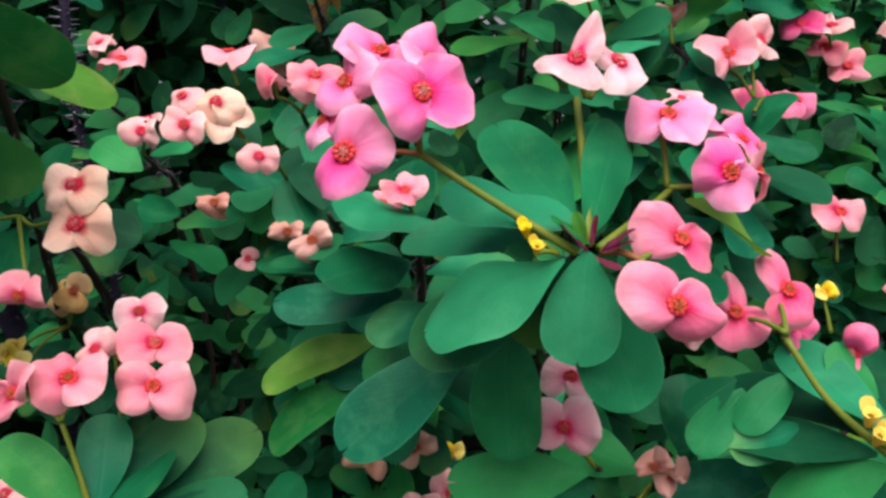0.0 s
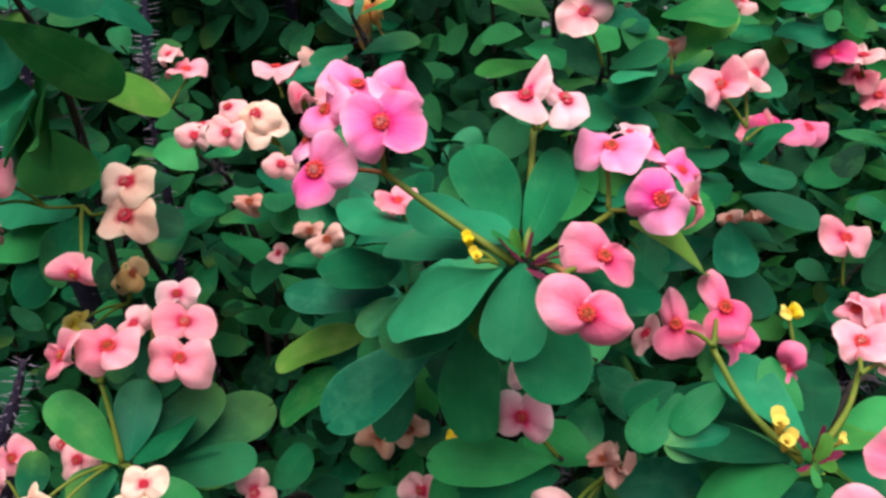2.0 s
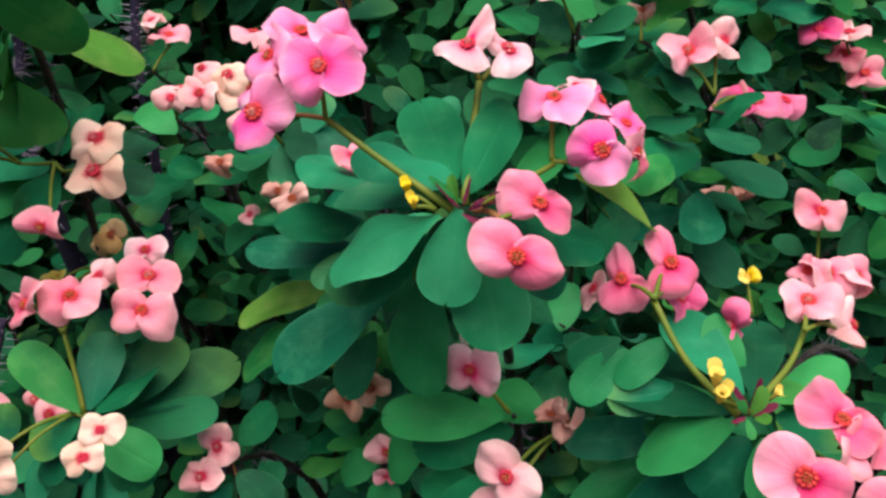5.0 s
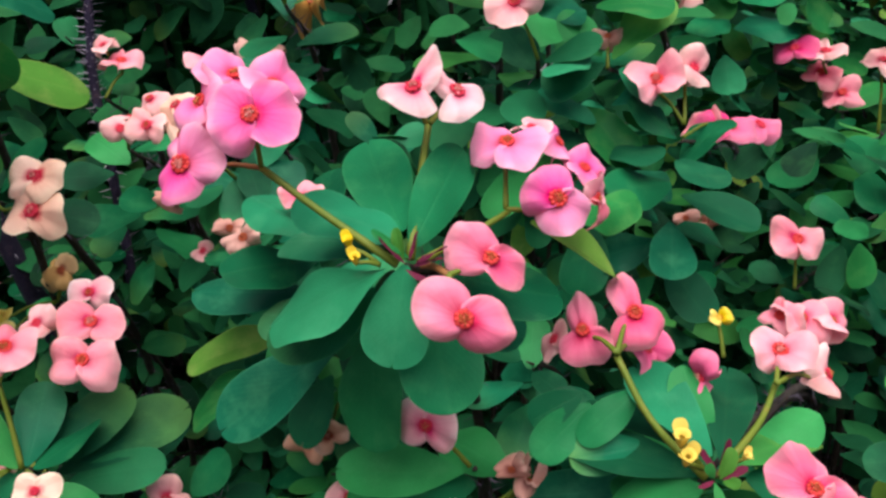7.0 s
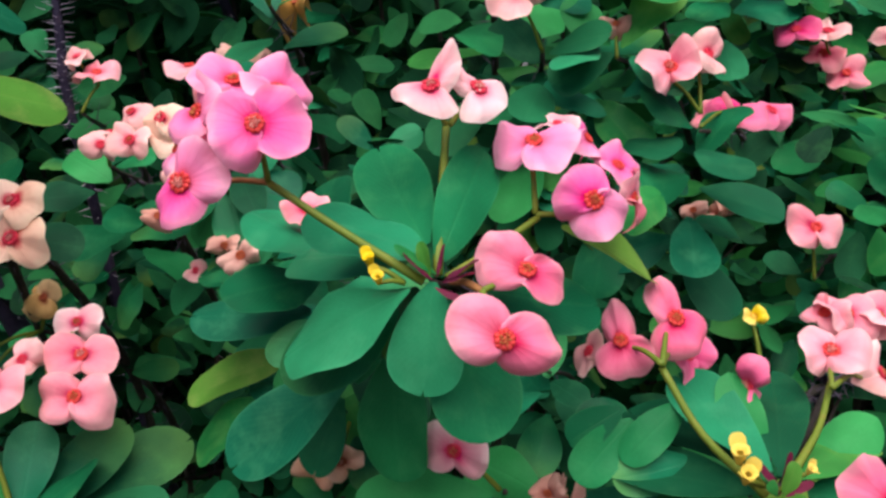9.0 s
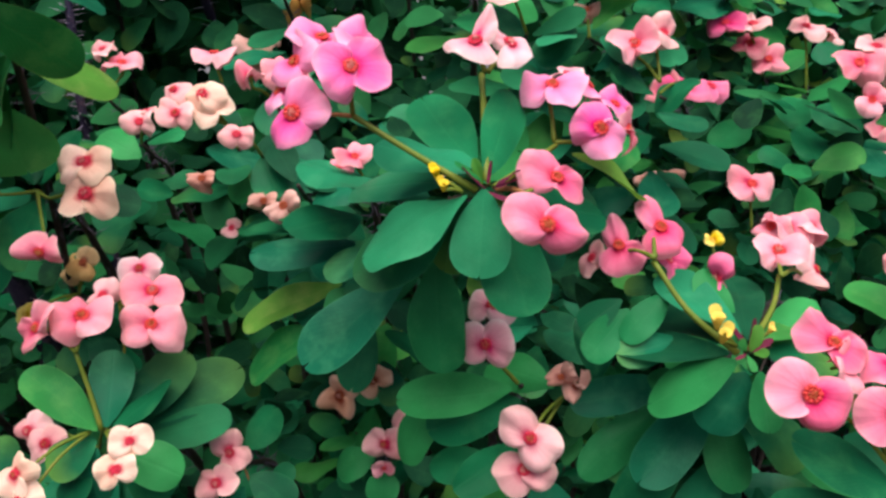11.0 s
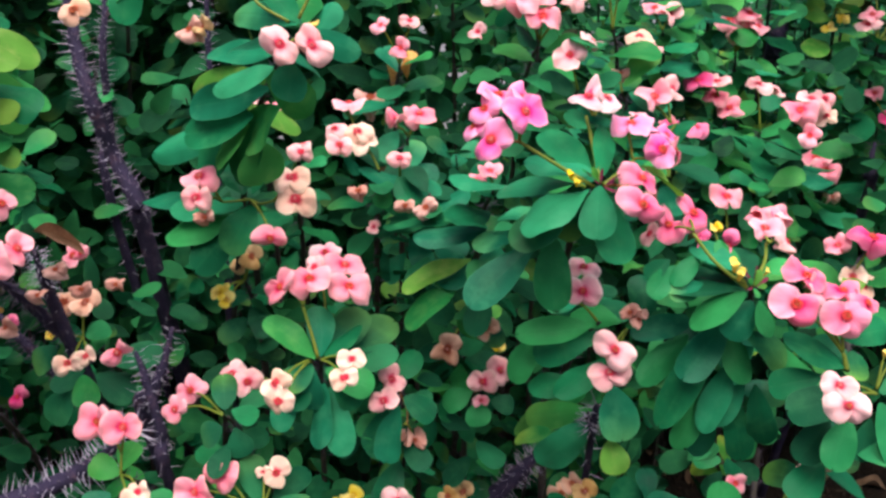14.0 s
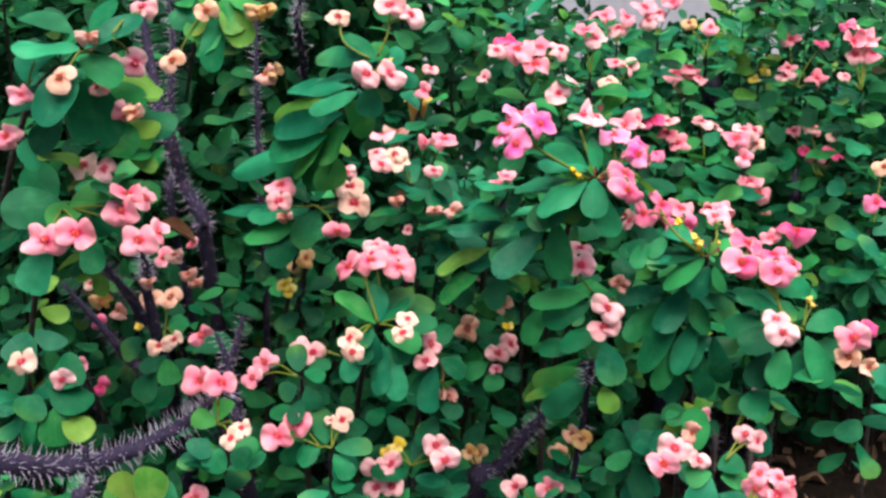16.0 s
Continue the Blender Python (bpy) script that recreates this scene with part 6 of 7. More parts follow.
leaf(low_pink_shoot, (-0.203, 0.303, 0.440), (-0.225, 0.298, 0.429), 0.0227, (-0.08, -0.61, 0.79), "green")
leaf(low_pink_shoot, (-0.190, 0.299, 0.433), (-0.176, 0.282, 0.415), 0.0208, (-0.08, -0.61, 0.79), "green")
leaf(low_pink_shoot, (-0.186, 0.311, 0.439), (-0.158, 0.333, 0.451), 0.0205, (-0.08, -0.61, 0.79), "dark")
leaf(low_pink_shoot, (-0.205, 0.324, 0.438), (-0.234, 0.340, 0.446), 0.0207, (-0.08, -0.61, 0.79), "green")
rosette(low_pink_shoot, (-0.192, 0.301, 0.409), (0, -0.4, 1), 8, 0.036, 1.1, 0.07, seed=135, rise=0.5)
low_coral_shoot = shoot((-0.218, 0.333, 0.500), (-0.218, 0.533), label="low shoot with coral blooms on a thin stalk")
bloom(low_coral_shoot, (-0.254, 0.377, 0.502), (0.07, -0.84, 0.53), 40, 0.0241, "coral", (-0.222, 0.334, 0.501))
bloom(low_coral_shoot, (-0.267, 0.374, 0.487), (-0.28, -0.85, 0.45), 60, 0.0232, "coral", (-0.222, 0.334, 0.501))
leaf(low_coral_shoot, (-0.215, 0.334, 0.505), (-0.195, 0.330, 0.499), 0.0202, (-0.08, -0.61, 0.79), "green")
leaf(low_coral_shoot, (-0.220, 0.335, 0.505), (-0.223, 0.353, 0.527), 0.0204, (-0.08, -0.61, 0.79), "green")
leaf(low_coral_shoot, (-0.223, 0.331, 0.492), (-0.239, 0.330, 0.483), 0.0230, (-0.08, -0.61, 0.79), "dark")
leaf(low_coral_shoot, (-0.213, 0.330, 0.492), (-0.207, 0.322, 0.470), 0.0202, (-0.08, -0.61, 0.79), "dark")
leaf(low_coral_shoot, (-0.213, 0.352, 0.496), (-0.190, 0.363, 0.505), 0.0190, (-0.08, -0.61, 0.79), "dark")
rosette(low_coral_shoot, (-0.218, 0.333, 0.480), (0, -0.4, 1), 7, 0.034, 1.1, 0.07, ('dark', 'green'), seed=136, rise=0.05)
low_shoot_left = shoot((-0.360, 0.459, 0.518), (-0.360, 0.679), label="shoot with peach and cream blooms on the shaded side")
bloom(low_shoot_left, (-0.374, 0.466, 0.549), (-0.27, -0.80, 0.53), 30, 0.0269, "peach", (-0.359, 0.464, 0.533))
bloom(low_shoot_left, (-0.352, 0.453, 0.553), (0.03, -0.87, 0.49), 60, 0.0246, "peach", (-0.359, 0.464, 0.533))
stalk(low_shoot_left, (-0.360, 0.459, 0.518), (-0.359, 0.464, 0.533), None, 0.00099)
bloom(low_shoot_left, (-0.362, 0.420, 0.511), (-0.19, -0.87, 0.46), 20, 0.0250, "cream", (-0.360, 0.459, 0.518))
bloom(low_shoot_left, (-0.346, 0.418, 0.518), (0.06, -0.87, 0.49), 30, 0.0199, "cream", (-0.360, 0.459, 0.518))
bloom(low_shoot_left, (-0.318, 0.412, 0.523), (-0.03, -0.95, 0.30), 30, 0.0277, "coral", narrow=True)
bloom(low_shoot_left, (-0.388, 0.463, 0.519), (-0.20, -0.51, 0.84), 0, 0.0104, "lemon", (-0.360, 0.459, 0.518))
bloom(low_shoot_left, (-0.325, 0.455, 0.568), (-0.12, -0.95, 0.30), 0, 0.0184, "dry", curled=True)
bloom(low_shoot_left, (-0.355, 0.447, 0.598), (-0.11, -0.88, 0.46), 60, 0.0220, "coral")
leaf(low_shoot_left, (-0.360, 0.459, 0.515), (-0.391, 0.475, 0.522), 0.0231, (-0.08, -0.61, 0.79), "green")
leaf(low_shoot_left, (-0.357, 0.459, 0.518), (-0.339, 0.469, 0.524), 0.0231, (-0.08, -0.61, 0.79), "green")
leaf(low_shoot_left, (-0.361, 0.449, 0.486), (-0.357, 0.435, 0.461), 0.0239, (-0.08, -0.61, 0.79), "fresh")
leaf(low_shoot_left, (-0.373, 0.451, 0.474), (-0.392, 0.440, 0.444), 0.0293, (-0.08, -0.61, 0.79), "dark")
leaf(low_shoot_left, (-0.342, 0.459, 0.492), (-0.294, 0.466, 0.498), 0.0286, (-0.08, -0.61, 0.79), "dark")
leaf(low_shoot_left, (-0.384, 0.469, 0.506), (-0.411, 0.466, 0.486), 0.0264, (-0.08, -0.61, 0.79), "dark")
leaf(low_shoot_left, (-0.353, 0.458, 0.481), (-0.320, 0.447, 0.461), 0.0264, (-0.08, -0.61, 0.79), "dark")
rosette(low_shoot_left, (-0.360, 0.459, 0.498), (0, -0.4, 1), 10, 0.038, 1.1, 0.1, ('dark', 'green'), seed=137, rise=0.05)
low_shoot_left = shoot((-0.439, 0.396, 0.502), (-0.439, 0.576), label="low shoot with red and pale blooms beside the thorny stem")
bloom(low_shoot_left, (-0.473, 0.345, 0.528), (-0.22, -0.88, 0.42), 20, 0.0273, "cream", (-0.482, 0.398, 0.480))
bloom(low_shoot_left, (-0.440, 0.346, 0.508), (0.02, -1.00, 0.05), 30, 0.0212, "pale", (-0.482, 0.398, 0.480))
bloom(low_shoot_left, (-0.429, 0.366, 0.515), (0.03, -0.92, 0.39), 0, 0.0174, "coral")
bloom(low_shoot_left, (-0.444, 0.507, 0.439), (-0.14, -0.91, 0.39), 60, 0.0195, "rose")
bloom(low_shoot_left, (-0.438, 0.503, 0.515), (-0.14, -0.91, 0.39), 70, 0.0180, "rose")
leaf(low_shoot_left, (-0.459, 0.357, 0.500), (-0.426, 0.357, 0.521), 0.0376, (-0.09, -0.66, 0.74), "green")
leaf(low_shoot_left, (-0.454, 0.355, 0.495), (-0.415, 0.336, 0.483), 0.0321, (-0.09, -0.66, 0.74), "green")
leaf(low_shoot_left, (-0.462, 0.346, 0.494), (-0.475, 0.333, 0.477), 0.0348, (-0.09, -0.66, 0.74), "green")
leaf(low_shoot_left, (-0.446, 0.341, 0.483), (-0.445, 0.323, 0.451), 0.0317, (-0.09, -0.66, 0.74), "fresh")
leaf(low_shoot_left, (-0.441, 0.338, 0.473), (-0.413, 0.320, 0.461), 0.0264, (-0.09, -0.66, 0.74), "yellow")
leaf(low_shoot_left, (-0.468, 0.364, 0.521), (-0.492, 0.382, 0.539), 0.0324, (-0.09, -0.66, 0.74), "blue")
leaf(low_shoot_left, (-0.460, 0.374, 0.528), (-0.452, 0.387, 0.541), 0.0328, (-0.09, -0.66, 0.74), "blue")

part("withered_leaf", leaf_mesh("leaf", LITTER, random.Random(5), 0.5, 0.5, 0.2, 0.7), low_shoot_left, frame_of(Vector((-0.300, 0.318, 0.640)) - Vector((-0.339, 0.327, 0.655)), (-0.1, -0.7, 0.7), Vector((-0.339, 0.327, 0.655)) - low_shoot_left.location, (0.010, 0.036, 0.036)), "dry brown curled leaf")

# the shoot close by on the shaded side, with large heads
side_shoot = shoot((-0.404, 0.291, 0.684), (-0.550, 0.550), label="tall shoot with large coral-pink heads and broad leaves")
bloom(side_shoot, (-0.356, 0.263, 0.682), (-0.27, -0.88, 0.39), 10, 0.0343, "coral", (-0.400, 0.290, 0.680))
bloom(side_shoot, (-0.353, 0.277, 0.692), (-0.01, -0.53, 0.85), 10, 0.0283, "coral")
bloom(side_shoot, (-0.338, 0.276, 0.689), (0.57, -0.66, 0.48), 40, 0.0218, "coral")
bloom(side_shoot, (-0.343, 0.254, 0.658), (-0.14, -0.92, 0.36), 10, 0.0334, "coral", (-0.400, 0.290, 0.680))
bloom(side_shoot, (-0.329, 0.266, 0.662), (0.57, -0.66, 0.48), 50, 0.0236, "coral")
bloom(side_shoot, (-0.407, 0.222, 0.668), (-0.22, -0.89, 0.39), 10, 0.0289, "coral", (-0.409, 0.291, 0.680))
bloom(side_shoot, (-0.382, 0.216, 0.673), (-0.05, -0.90, 0.42), -15, 0.0304, "coral", (-0.409, 0.291, 0.680))
bloom(side_shoot, (-0.388, 0.288, 0.717), (-0.26, -0.84, 0.47), 20, 0.0226, "cream", (-0.404, 0.294, 0.694))
bloom(side_shoot, (-0.372, 0.289, 0.713), (0.03, -0.92, 0.39), 60, 0.0209, "pale", (-0.404, 0.294, 0.694))
leaf(side_shoot, (-0.407, 0.312, 0.681), (-0.372, 0.320, 0.696), 0.0325, (-0.09, -0.66, 0.74), "fresh")
leaf(side_shoot, (-0.409, 0.292, 0.684), (-0.458, 0.289, 0.682), 0.0379, (-0.09, -0.66, 0.74), "green")
leaf(side_shoot, (-0.408, 0.320, 0.672), (-0.378, 0.316, 0.654), 0.0298, (-0.09, -0.66, 0.74), "green")
leaf(side_shoot, (-0.416, 0.304, 0.687), (-0.447, 0.325, 0.710), 0.0321, (-0.09, -0.66, 0.74), "green")
leaf(side_shoot, (-0.429, 0.316, 0.641), (-0.447, 0.300, 0.605), 0.0325, (-0.09, -0.66, 0.74), "blue")
leaf(side_shoot, (-0.426, 0.305, 0.683), (-0.456, 0.303, 0.655), 0.0290, (-0.09, -0.66, 0.74), "green")
leaf(side_shoot, (-0.378, 0.320, 0.691), (-0.333, 0.323, 0.686), 0.0249, (-0.09, -0.66, 0.74), "fresh")
bloom(side_shoot, (-0.310, 0.328, 0.638), (0.05, -0.89, 0.45), 40, 0.0128, "coral", narrow=True)
bloom(side_shoot, (-0.325, 0.317, 0.630), (-0.12, -0.88, 0.45), 30, 0.0162, "dry", curled=True)
bloom(side_shoot, (-0.317, 0.340, 0.606), (0.06, -0.80, 0.60), 10, 0.0160, "dry", curled=True)
bloom(side_shoot, (-0.391, 0.379, 0.562), (-0.12, -0.88, 0.45), 60, 0.0168, "dry", curled=True)
bloom(side_shoot, (-0.407, 0.384, 0.573), (-0.27, -0.76, 0.60), 0, 0.0188, "tan", curled=True)
bloom(side_shoot, (-0.410, 0.370, 0.594), (-0.19, -0.78, 0.60), 30, 0.0164, "cream")
bloom(side_shoot, (-0.357, 0.363, 0.594), (-0.09, -0.68, 0.73), 0, 0.0154, "dry", curled=True)
side_shoot = shoot((-0.374, 0.251, 0.810), (-0.600, 0.550), label="tall shoot with fading orange blooms and broad leaves")
bloom(side_shoot, (-0.386, 0.234, 0.791), (-0.22, -0.89, 0.39), 70, 0.0223, "peach", (-0.374, 0.251, 0.810))
bloom(side_shoot, (-0.422, 0.257, 0.777), (-0.30, -0.87, 0.39), 20, 0.0185, "coral", (-0.409, 0.255, 0.802))
bloom(side_shoot, (-0.337, 0.273, 0.800), (0.30, -0.90, -0.32), 70, 0.0237, "white", (-0.348, 0.249, 0.819))
bloom(side_shoot, (-0.356, 0.276, 0.799), (-0.14, -0.91, 0.39), 40, 0.0164, "pale", (-0.374, 0.251, 0.810))
bloom(side_shoot, (-0.367, 0.273, 0.781), (0.20, -0.96, 0.21), 40, 0.0164, "coral")
bloom(side_shoot, (-0.349, 0.285, 0.758), (-0.02, -0.80, -0.60), 0, 0.0234, "coral")
bloom(side_shoot, (-0.367, 0.253, 0.821), (-0.12, -0.83, 0.55), 0, 0.0175, "dry", curled=True)
bloom(side_shoot, (-0.333, 0.304, 0.845), (-0.12, -0.83, 0.55), 20, 0.0234, "pale", (-0.348, 0.250, 0.823))
bloom(side_shoot, (-0.451, 0.304, 0.741), (-0.48, -0.85, 0.22), 40, 0.0255, "coral")
leaf(side_shoot, (-0.374, 0.252, 0.812), (-0.423, 0.249, 0.815), 0.0304, (-0.09, -0.66, 0.74), "blue")
leaf(side_shoot, (-0.370, 0.251, 0.812), (-0.329, 0.272, 0.838), 0.0222, (-0.09, -0.66, 0.74), "blue")
leaf(side_shoot, (-0.379, 0.251, 0.806), (-0.402, 0.232, 0.754), 0.0313, (-0.09, -0.66, 0.74), "blue")
leaf(side_shoot, (-0.377, 0.261, 0.804), (-0.345, 0.252, 0.788), 0.0248, (-0.09, -0.66, 0.74), "green")
leaf(side_shoot, (-0.389, 0.333, 0.795), (-0.333, 0.371, 0.770), 0.0332, (-0.09, -0.66, 0.74), "yellow")
leaf(side_shoot, (-0.390, 0.332, 0.790), (-0.348, 0.381, 0.760), 0.0385, (-0.09, -0.66, 0.74), "green")
leaf(side_shoot, (-0.380, 0.266, 0.823), (-0.422, 0.287, 0.841), 0.0268, (-0.09, -0.66, 0.74), "dark")
leaf(side_shoot, (-0.376, 0.277, 0.788), (-0.369, 0.283, 0.730), 0.0444, (-0.09, -0.66, 0.74), "green")
leaf(side_shoot, (-0.375, 0.346, 0.770), (-0.335, 0.384, 0.736), 0.0340, (-0.09, -0.66, 0.74), "green")
leaf(side_shoot, (-0.380, 0.328, 0.781), (-0.339, 0.350, 0.724), 0.0330, (-0.09, -0.66, 0.74), "fresh")
leaf(side_shoot, (-0.392, 0.279, 0.783), (-0.442, 0.281, 0.762), 0.0319, (-0.09, -0.66, 0.74), "dark")
leaf(side_shoot, (-0.392, 0.276, 0.815), (-0.429, 0.276, 0.793), 0.0315, (-0.09, -0.66, 0.74), "blue")
leaf(side_shoot, (-0.413, 0.292, 0.737), (-0.437, 0.291, 0.719), 0.0281, (-0.09, -0.66, 0.74), "blue")
leaf(side_shoot, (-0.370, 0.274, 0.823), (-0.353, 0.289, 0.850), 0.0226, (-0.09, -0.66, 0.74), "green")
leaf(side_shoot, (-0.414, 0.281, 0.824), (-0.394, 0.293, 0.841), 0.0226, (-0.09, -0.66, 0.74), "dark")
leaf(side_shoot, (-0.402, 0.296, 0.760), (-0.424, 0.281, 0.729), 0.0279, (-0.09, -0.66, 0.74), "dark")
rosette(side_shoot, (-0.374, 0.281, 0.745), (0.2, -0.3, 1), 14, 0.038, 1.1, 0.14, ('green', 'fresh', 'green', 'yellow'), seed=138, rise=0.5)
leaf(side_shoot, (-0.371, 0.298, 0.784), (-0.335, 0.278, 0.766), 0.0261, (-0.12, -0.72, 0.68), "fresh")
leaf(side_shoot, (-0.355, 0.304, 0.788), (-0.321, 0.285, 0.776), 0.0193, (-0.12, -0.72, 0.68), "yellow")
leaf(side_shoot, (-0.389, 0.306, 0.760), (-0.345, 0.281, 0.731), 0.0310, (-0.12, -0.72, 0.68), "fresh")
leaf(side_shoot, (-0.357, 0.305, 0.747), (-0.325, 0.289, 0.745), 0.0178, (-0.12, -0.72, 0.68), "yellow")
leaf(side_shoot, (-0.345, 0.312, 0.759), (-0.314, 0.294, 0.747), 0.0252, (-0.12, -0.72, 0.68), "green")
leaf(side_shoot, (-0.359, 0.311, 0.725), (-0.331, 0.293, 0.713), 0.0145, (-0.12, -0.72, 0.68), "fresh")
bloom(side_shoot, (-0.367, 0.267, 0.781), (-0.14, -0.92, 0.35), 70, 0.0150, "dry", curled=True)
bloom(side_shoot, (-0.338, 0.258, 0.762), (0.10, -0.95, 0.20), 20, 0.0170, "peach", curled=True)

# yellow-green leaves hanging over the thorny stems
hanging_shoot = shoot((-0.285, 0.491, 0.869), (-0.420, 0.900), thick=0.0022, label="hanging shoot of yellow-green leaves with fading blooms")
leaf(hanging_shoot, (-0.295, 0.488, 0.853), (-0.316, 0.473, 0.818), 0.0240, (-0.09, -0.66, 0.74), "fresh")
leaf(hanging_shoot, (-0.287, 0.486, 0.846), (-0.297, 0.462, 0.786), 0.0240, (-0.09, -0.66, 0.74), "green")
leaf(hanging_shoot, (-0.284, 0.486, 0.851), (-0.257, 0.463, 0.813), 0.0300, (-0.09, -0.66, 0.74), "yellow")
leaf(hanging_shoot, (-0.281, 0.488, 0.860), (-0.268, 0.467, 0.823), 0.0260, (-0.09, -0.66, 0.74), "fresh")
leaf(hanging_shoot, (-0.292, 0.490, 0.860), (-0.335, 0.479, 0.832), 0.0240, (-0.09, -0.66, 0.74), "green")
leaf(hanging_shoot, (-0.275, 0.486, 0.857), (-0.244, 0.470, 0.851), 0.0220, (-0.09, -0.66, 0.74), "fresh")
leaf(hanging_shoot, (-0.299, 0.487, 0.846), (-0.316, 0.474, 0.823), 0.0200, (-0.09, -0.66, 0.74), "yellow")
leaf(hanging_shoot, (-0.310, 0.493, 0.863), (-0.326, 0.482, 0.851), 0.0220, (-0.09, -0.66, 0.74), "fresh")
leaf(hanging_shoot, (-0.284, 0.480, 0.824), (-0.311, 0.469, 0.804), 0.0200, (-0.09, -0.66, 0.74), "green")
bloom(hanging_shoot, (-0.333, 0.460, 0.798), (-0.14, -0.92, 0.35), 35, 0.0260, "peach", (-0.290, 0.489, 0.858))
bloom(hanging_shoot, (-0.297, 0.466, 0.846), (-0.14, -0.92, 0.35), 35, 0.0220, "peach", (-0.290, 0.489, 0.858))
bloom(hanging_shoot, (-0.241, 0.443, 0.783), (-0.14, -0.92, 0.35), 50, 0.0220, "dry", curled=True)
bloom(hanging_shoot, (-0.231, 0.442, 0.786), (-0.14, -0.92, 0.35), 49, 0.0180, "tan", curled=True)
bloom(hanging_shoot, (-0.246, 0.458, 0.845), (-0.14, -0.92, 0.35), 5, 0.0240, "tan", curled=True)
bloom(hanging_shoot, (-0.237, 0.458, 0.848), (-0.14, -0.92, 0.35), 4, 0.0200, "tan", curled=True)
rosette(hanging_shoot, (-0.286, 0.512, 0.870), (0.1, -0.4, 1), 9, 0.034, 1.1, 0.05, ('fresh', 'green', 'yellow'), seed=150, rise=0.4)

# blooms along the bottom
foot_shoot = shoot((-0.112, 0.337, 0.396), (-0.112, 0.517), label="low shoot with pink, cream and yellow blooms near the soil")
bloom(foot_shoot, (-0.089, 0.322, 0.424), (-0.19, -0.88, 0.43), 10, 0.0305, "pale", (-0.112, 0.337, 0.396))
bloom(foot_shoot, (-0.082, 0.311, 0.412), (-0.03, -0.93, 0.38), 20, 0.0284, "pale", (-0.112, 0.337, 0.396))
bloom(foot_shoot, (-0.136, 0.345, 0.410), (-0.27, -0.80, 0.53), 20, 0.0147, "lemon", (-0.112, 0.337, 0.396))
bloom(foot_shoot, (-0.125, 0.345, 0.416), (-0.02, -0.85, 0.53), 60, 0.0157, "lemon", (-0.112, 0.337, 0.396))
bloom(foot_shoot, (-0.150, 0.337, 0.397), (-0.14, -0.91, 0.39), 10, 0.0250, "pale", (-0.128, 0.350, 0.381))
bloom(foot_shoot, (-0.134, 0.335, 0.400), (-0.14, -0.91, 0.39), 50, 0.0250, "pale", (-0.128, 0.350, 0.381))
bloom(foot_shoot, (-0.149, 0.332, 0.378), (-0.14, -0.91, 0.39), 30, 0.0239, "pale", (-0.128, 0.350, 0.381))
bloom(foot_shoot, (-0.133, 0.330, 0.379), (-0.14, -0.91, 0.39), 0, 0.0250, "pale", (-0.128, 0.350, 0.381))
rosette(foot_shoot, (-0.112, 0.337, 0.396), (0, -0.4, 1), 12, 0.04, 1.1, 0.08, seed=139, rise=0.5)
foot_shoot = shoot((0.139, 0.186, 0.444), (0.395, 0.706), label="low shoot with pale coral heads and large leaves near the soil")
bloom(foot_shoot, (0.104, 0.193, 0.465), (-0.12, -0.85, 0.52), -10, 0.0275, "pale", (0.130, 0.188, 0.446))
bloom(foot_shoot, (0.091, 0.186, 0.455), (-0.26, -0.88, 0.41), 20, 0.0273, "coral", (0.130, 0.188, 0.446))
bloom(foot_shoot, (0.125, 0.189, 0.454), (0.30, -0.89, 0.33), -30, 0.0218, "pale", (0.130, 0.188, 0.446))
bloom(foot_shoot, (0.121, 0.198, 0.476), (-0.13, -0.95, 0.28), 60, 0.0190, "dry", curled=True)
leaf(foot_shoot, (0.147, 0.222, 0.427), (0.116, 0.280, 0.436), 0.0250, (-0.09, -0.62, 0.78), "blue")
rosette(foot_shoot, (0.120, 0.330, 0.405), (-0.2, -0.5, 1), 12, 0.036, 1.1, 0.06, ('blue', 'green', 'dark'), seed=151, rise=0.4)
leaf(foot_shoot, (0.136, 0.186, 0.442), (0.113, 0.188, 0.438), 0.0210, (-0.09, -0.62, 0.78), "green")
leaf(foot_shoot, (0.135, 0.186, 0.439), (0.115, 0.170, 0.413), 0.0284, (-0.09, -0.62, 0.78), "blue")
leaf(foot_shoot, (0.153, 0.260, 0.414), (0.108, 0.306, 0.423), 0.0250, (-0.09, -0.62, 0.78), "blue")
leaf(foot_shoot, (0.142, 0.187, 0.446), (0.164, 0.185, 0.453), 0.0238, (-0.09, -0.62, 0.78), "green")
leaf(foot_shoot, (0.144, 0.184, 0.439), (0.172, 0.179, 0.435), 0.0190, (-0.09, -0.62, 0.78), "green")
leaf(foot_shoot, (0.139, 0.219, 0.448), (0.139, 0.239, 0.481), 0.0249, (-0.09, -0.62, 0.78), "green")
bloom(foot_shoot, (0.174, 0.202, 0.469), (-0.21, -0.87, 0.44), 10, 0.0223, "pale", (0.149, 0.187, 0.453))
bloom(foot_shoot, (0.186, 0.202, 0.461), (0.30, -0.89, 0.33), 60, 0.0195, "pale", (0.149, 0.187, 0.453))
bloom(foot_shoot, (0.199, 0.235, 0.488), (0.05, -0.90, 0.43), 40, 0.0181, "pale", (0.174, 0.220, 0.467))
bloom(foot_shoot, (0.197, 0.232, 0.476), (-0.13, -0.90, 0.41), 10, 0.0191, "pale", (0.174, 0.220, 0.467))
bloom(foot_shoot, (0.162, 0.264, 0.462), (-0.13, -0.89, 0.44), 0, 0.0156, "coral")
rosette(foot_shoot, (0.139, 0.186, 0.424), (0, -0.4, 1), 9, 0.034, 1.1, 0.05, ('green', 'blue'), seed=140, rise=0.5)
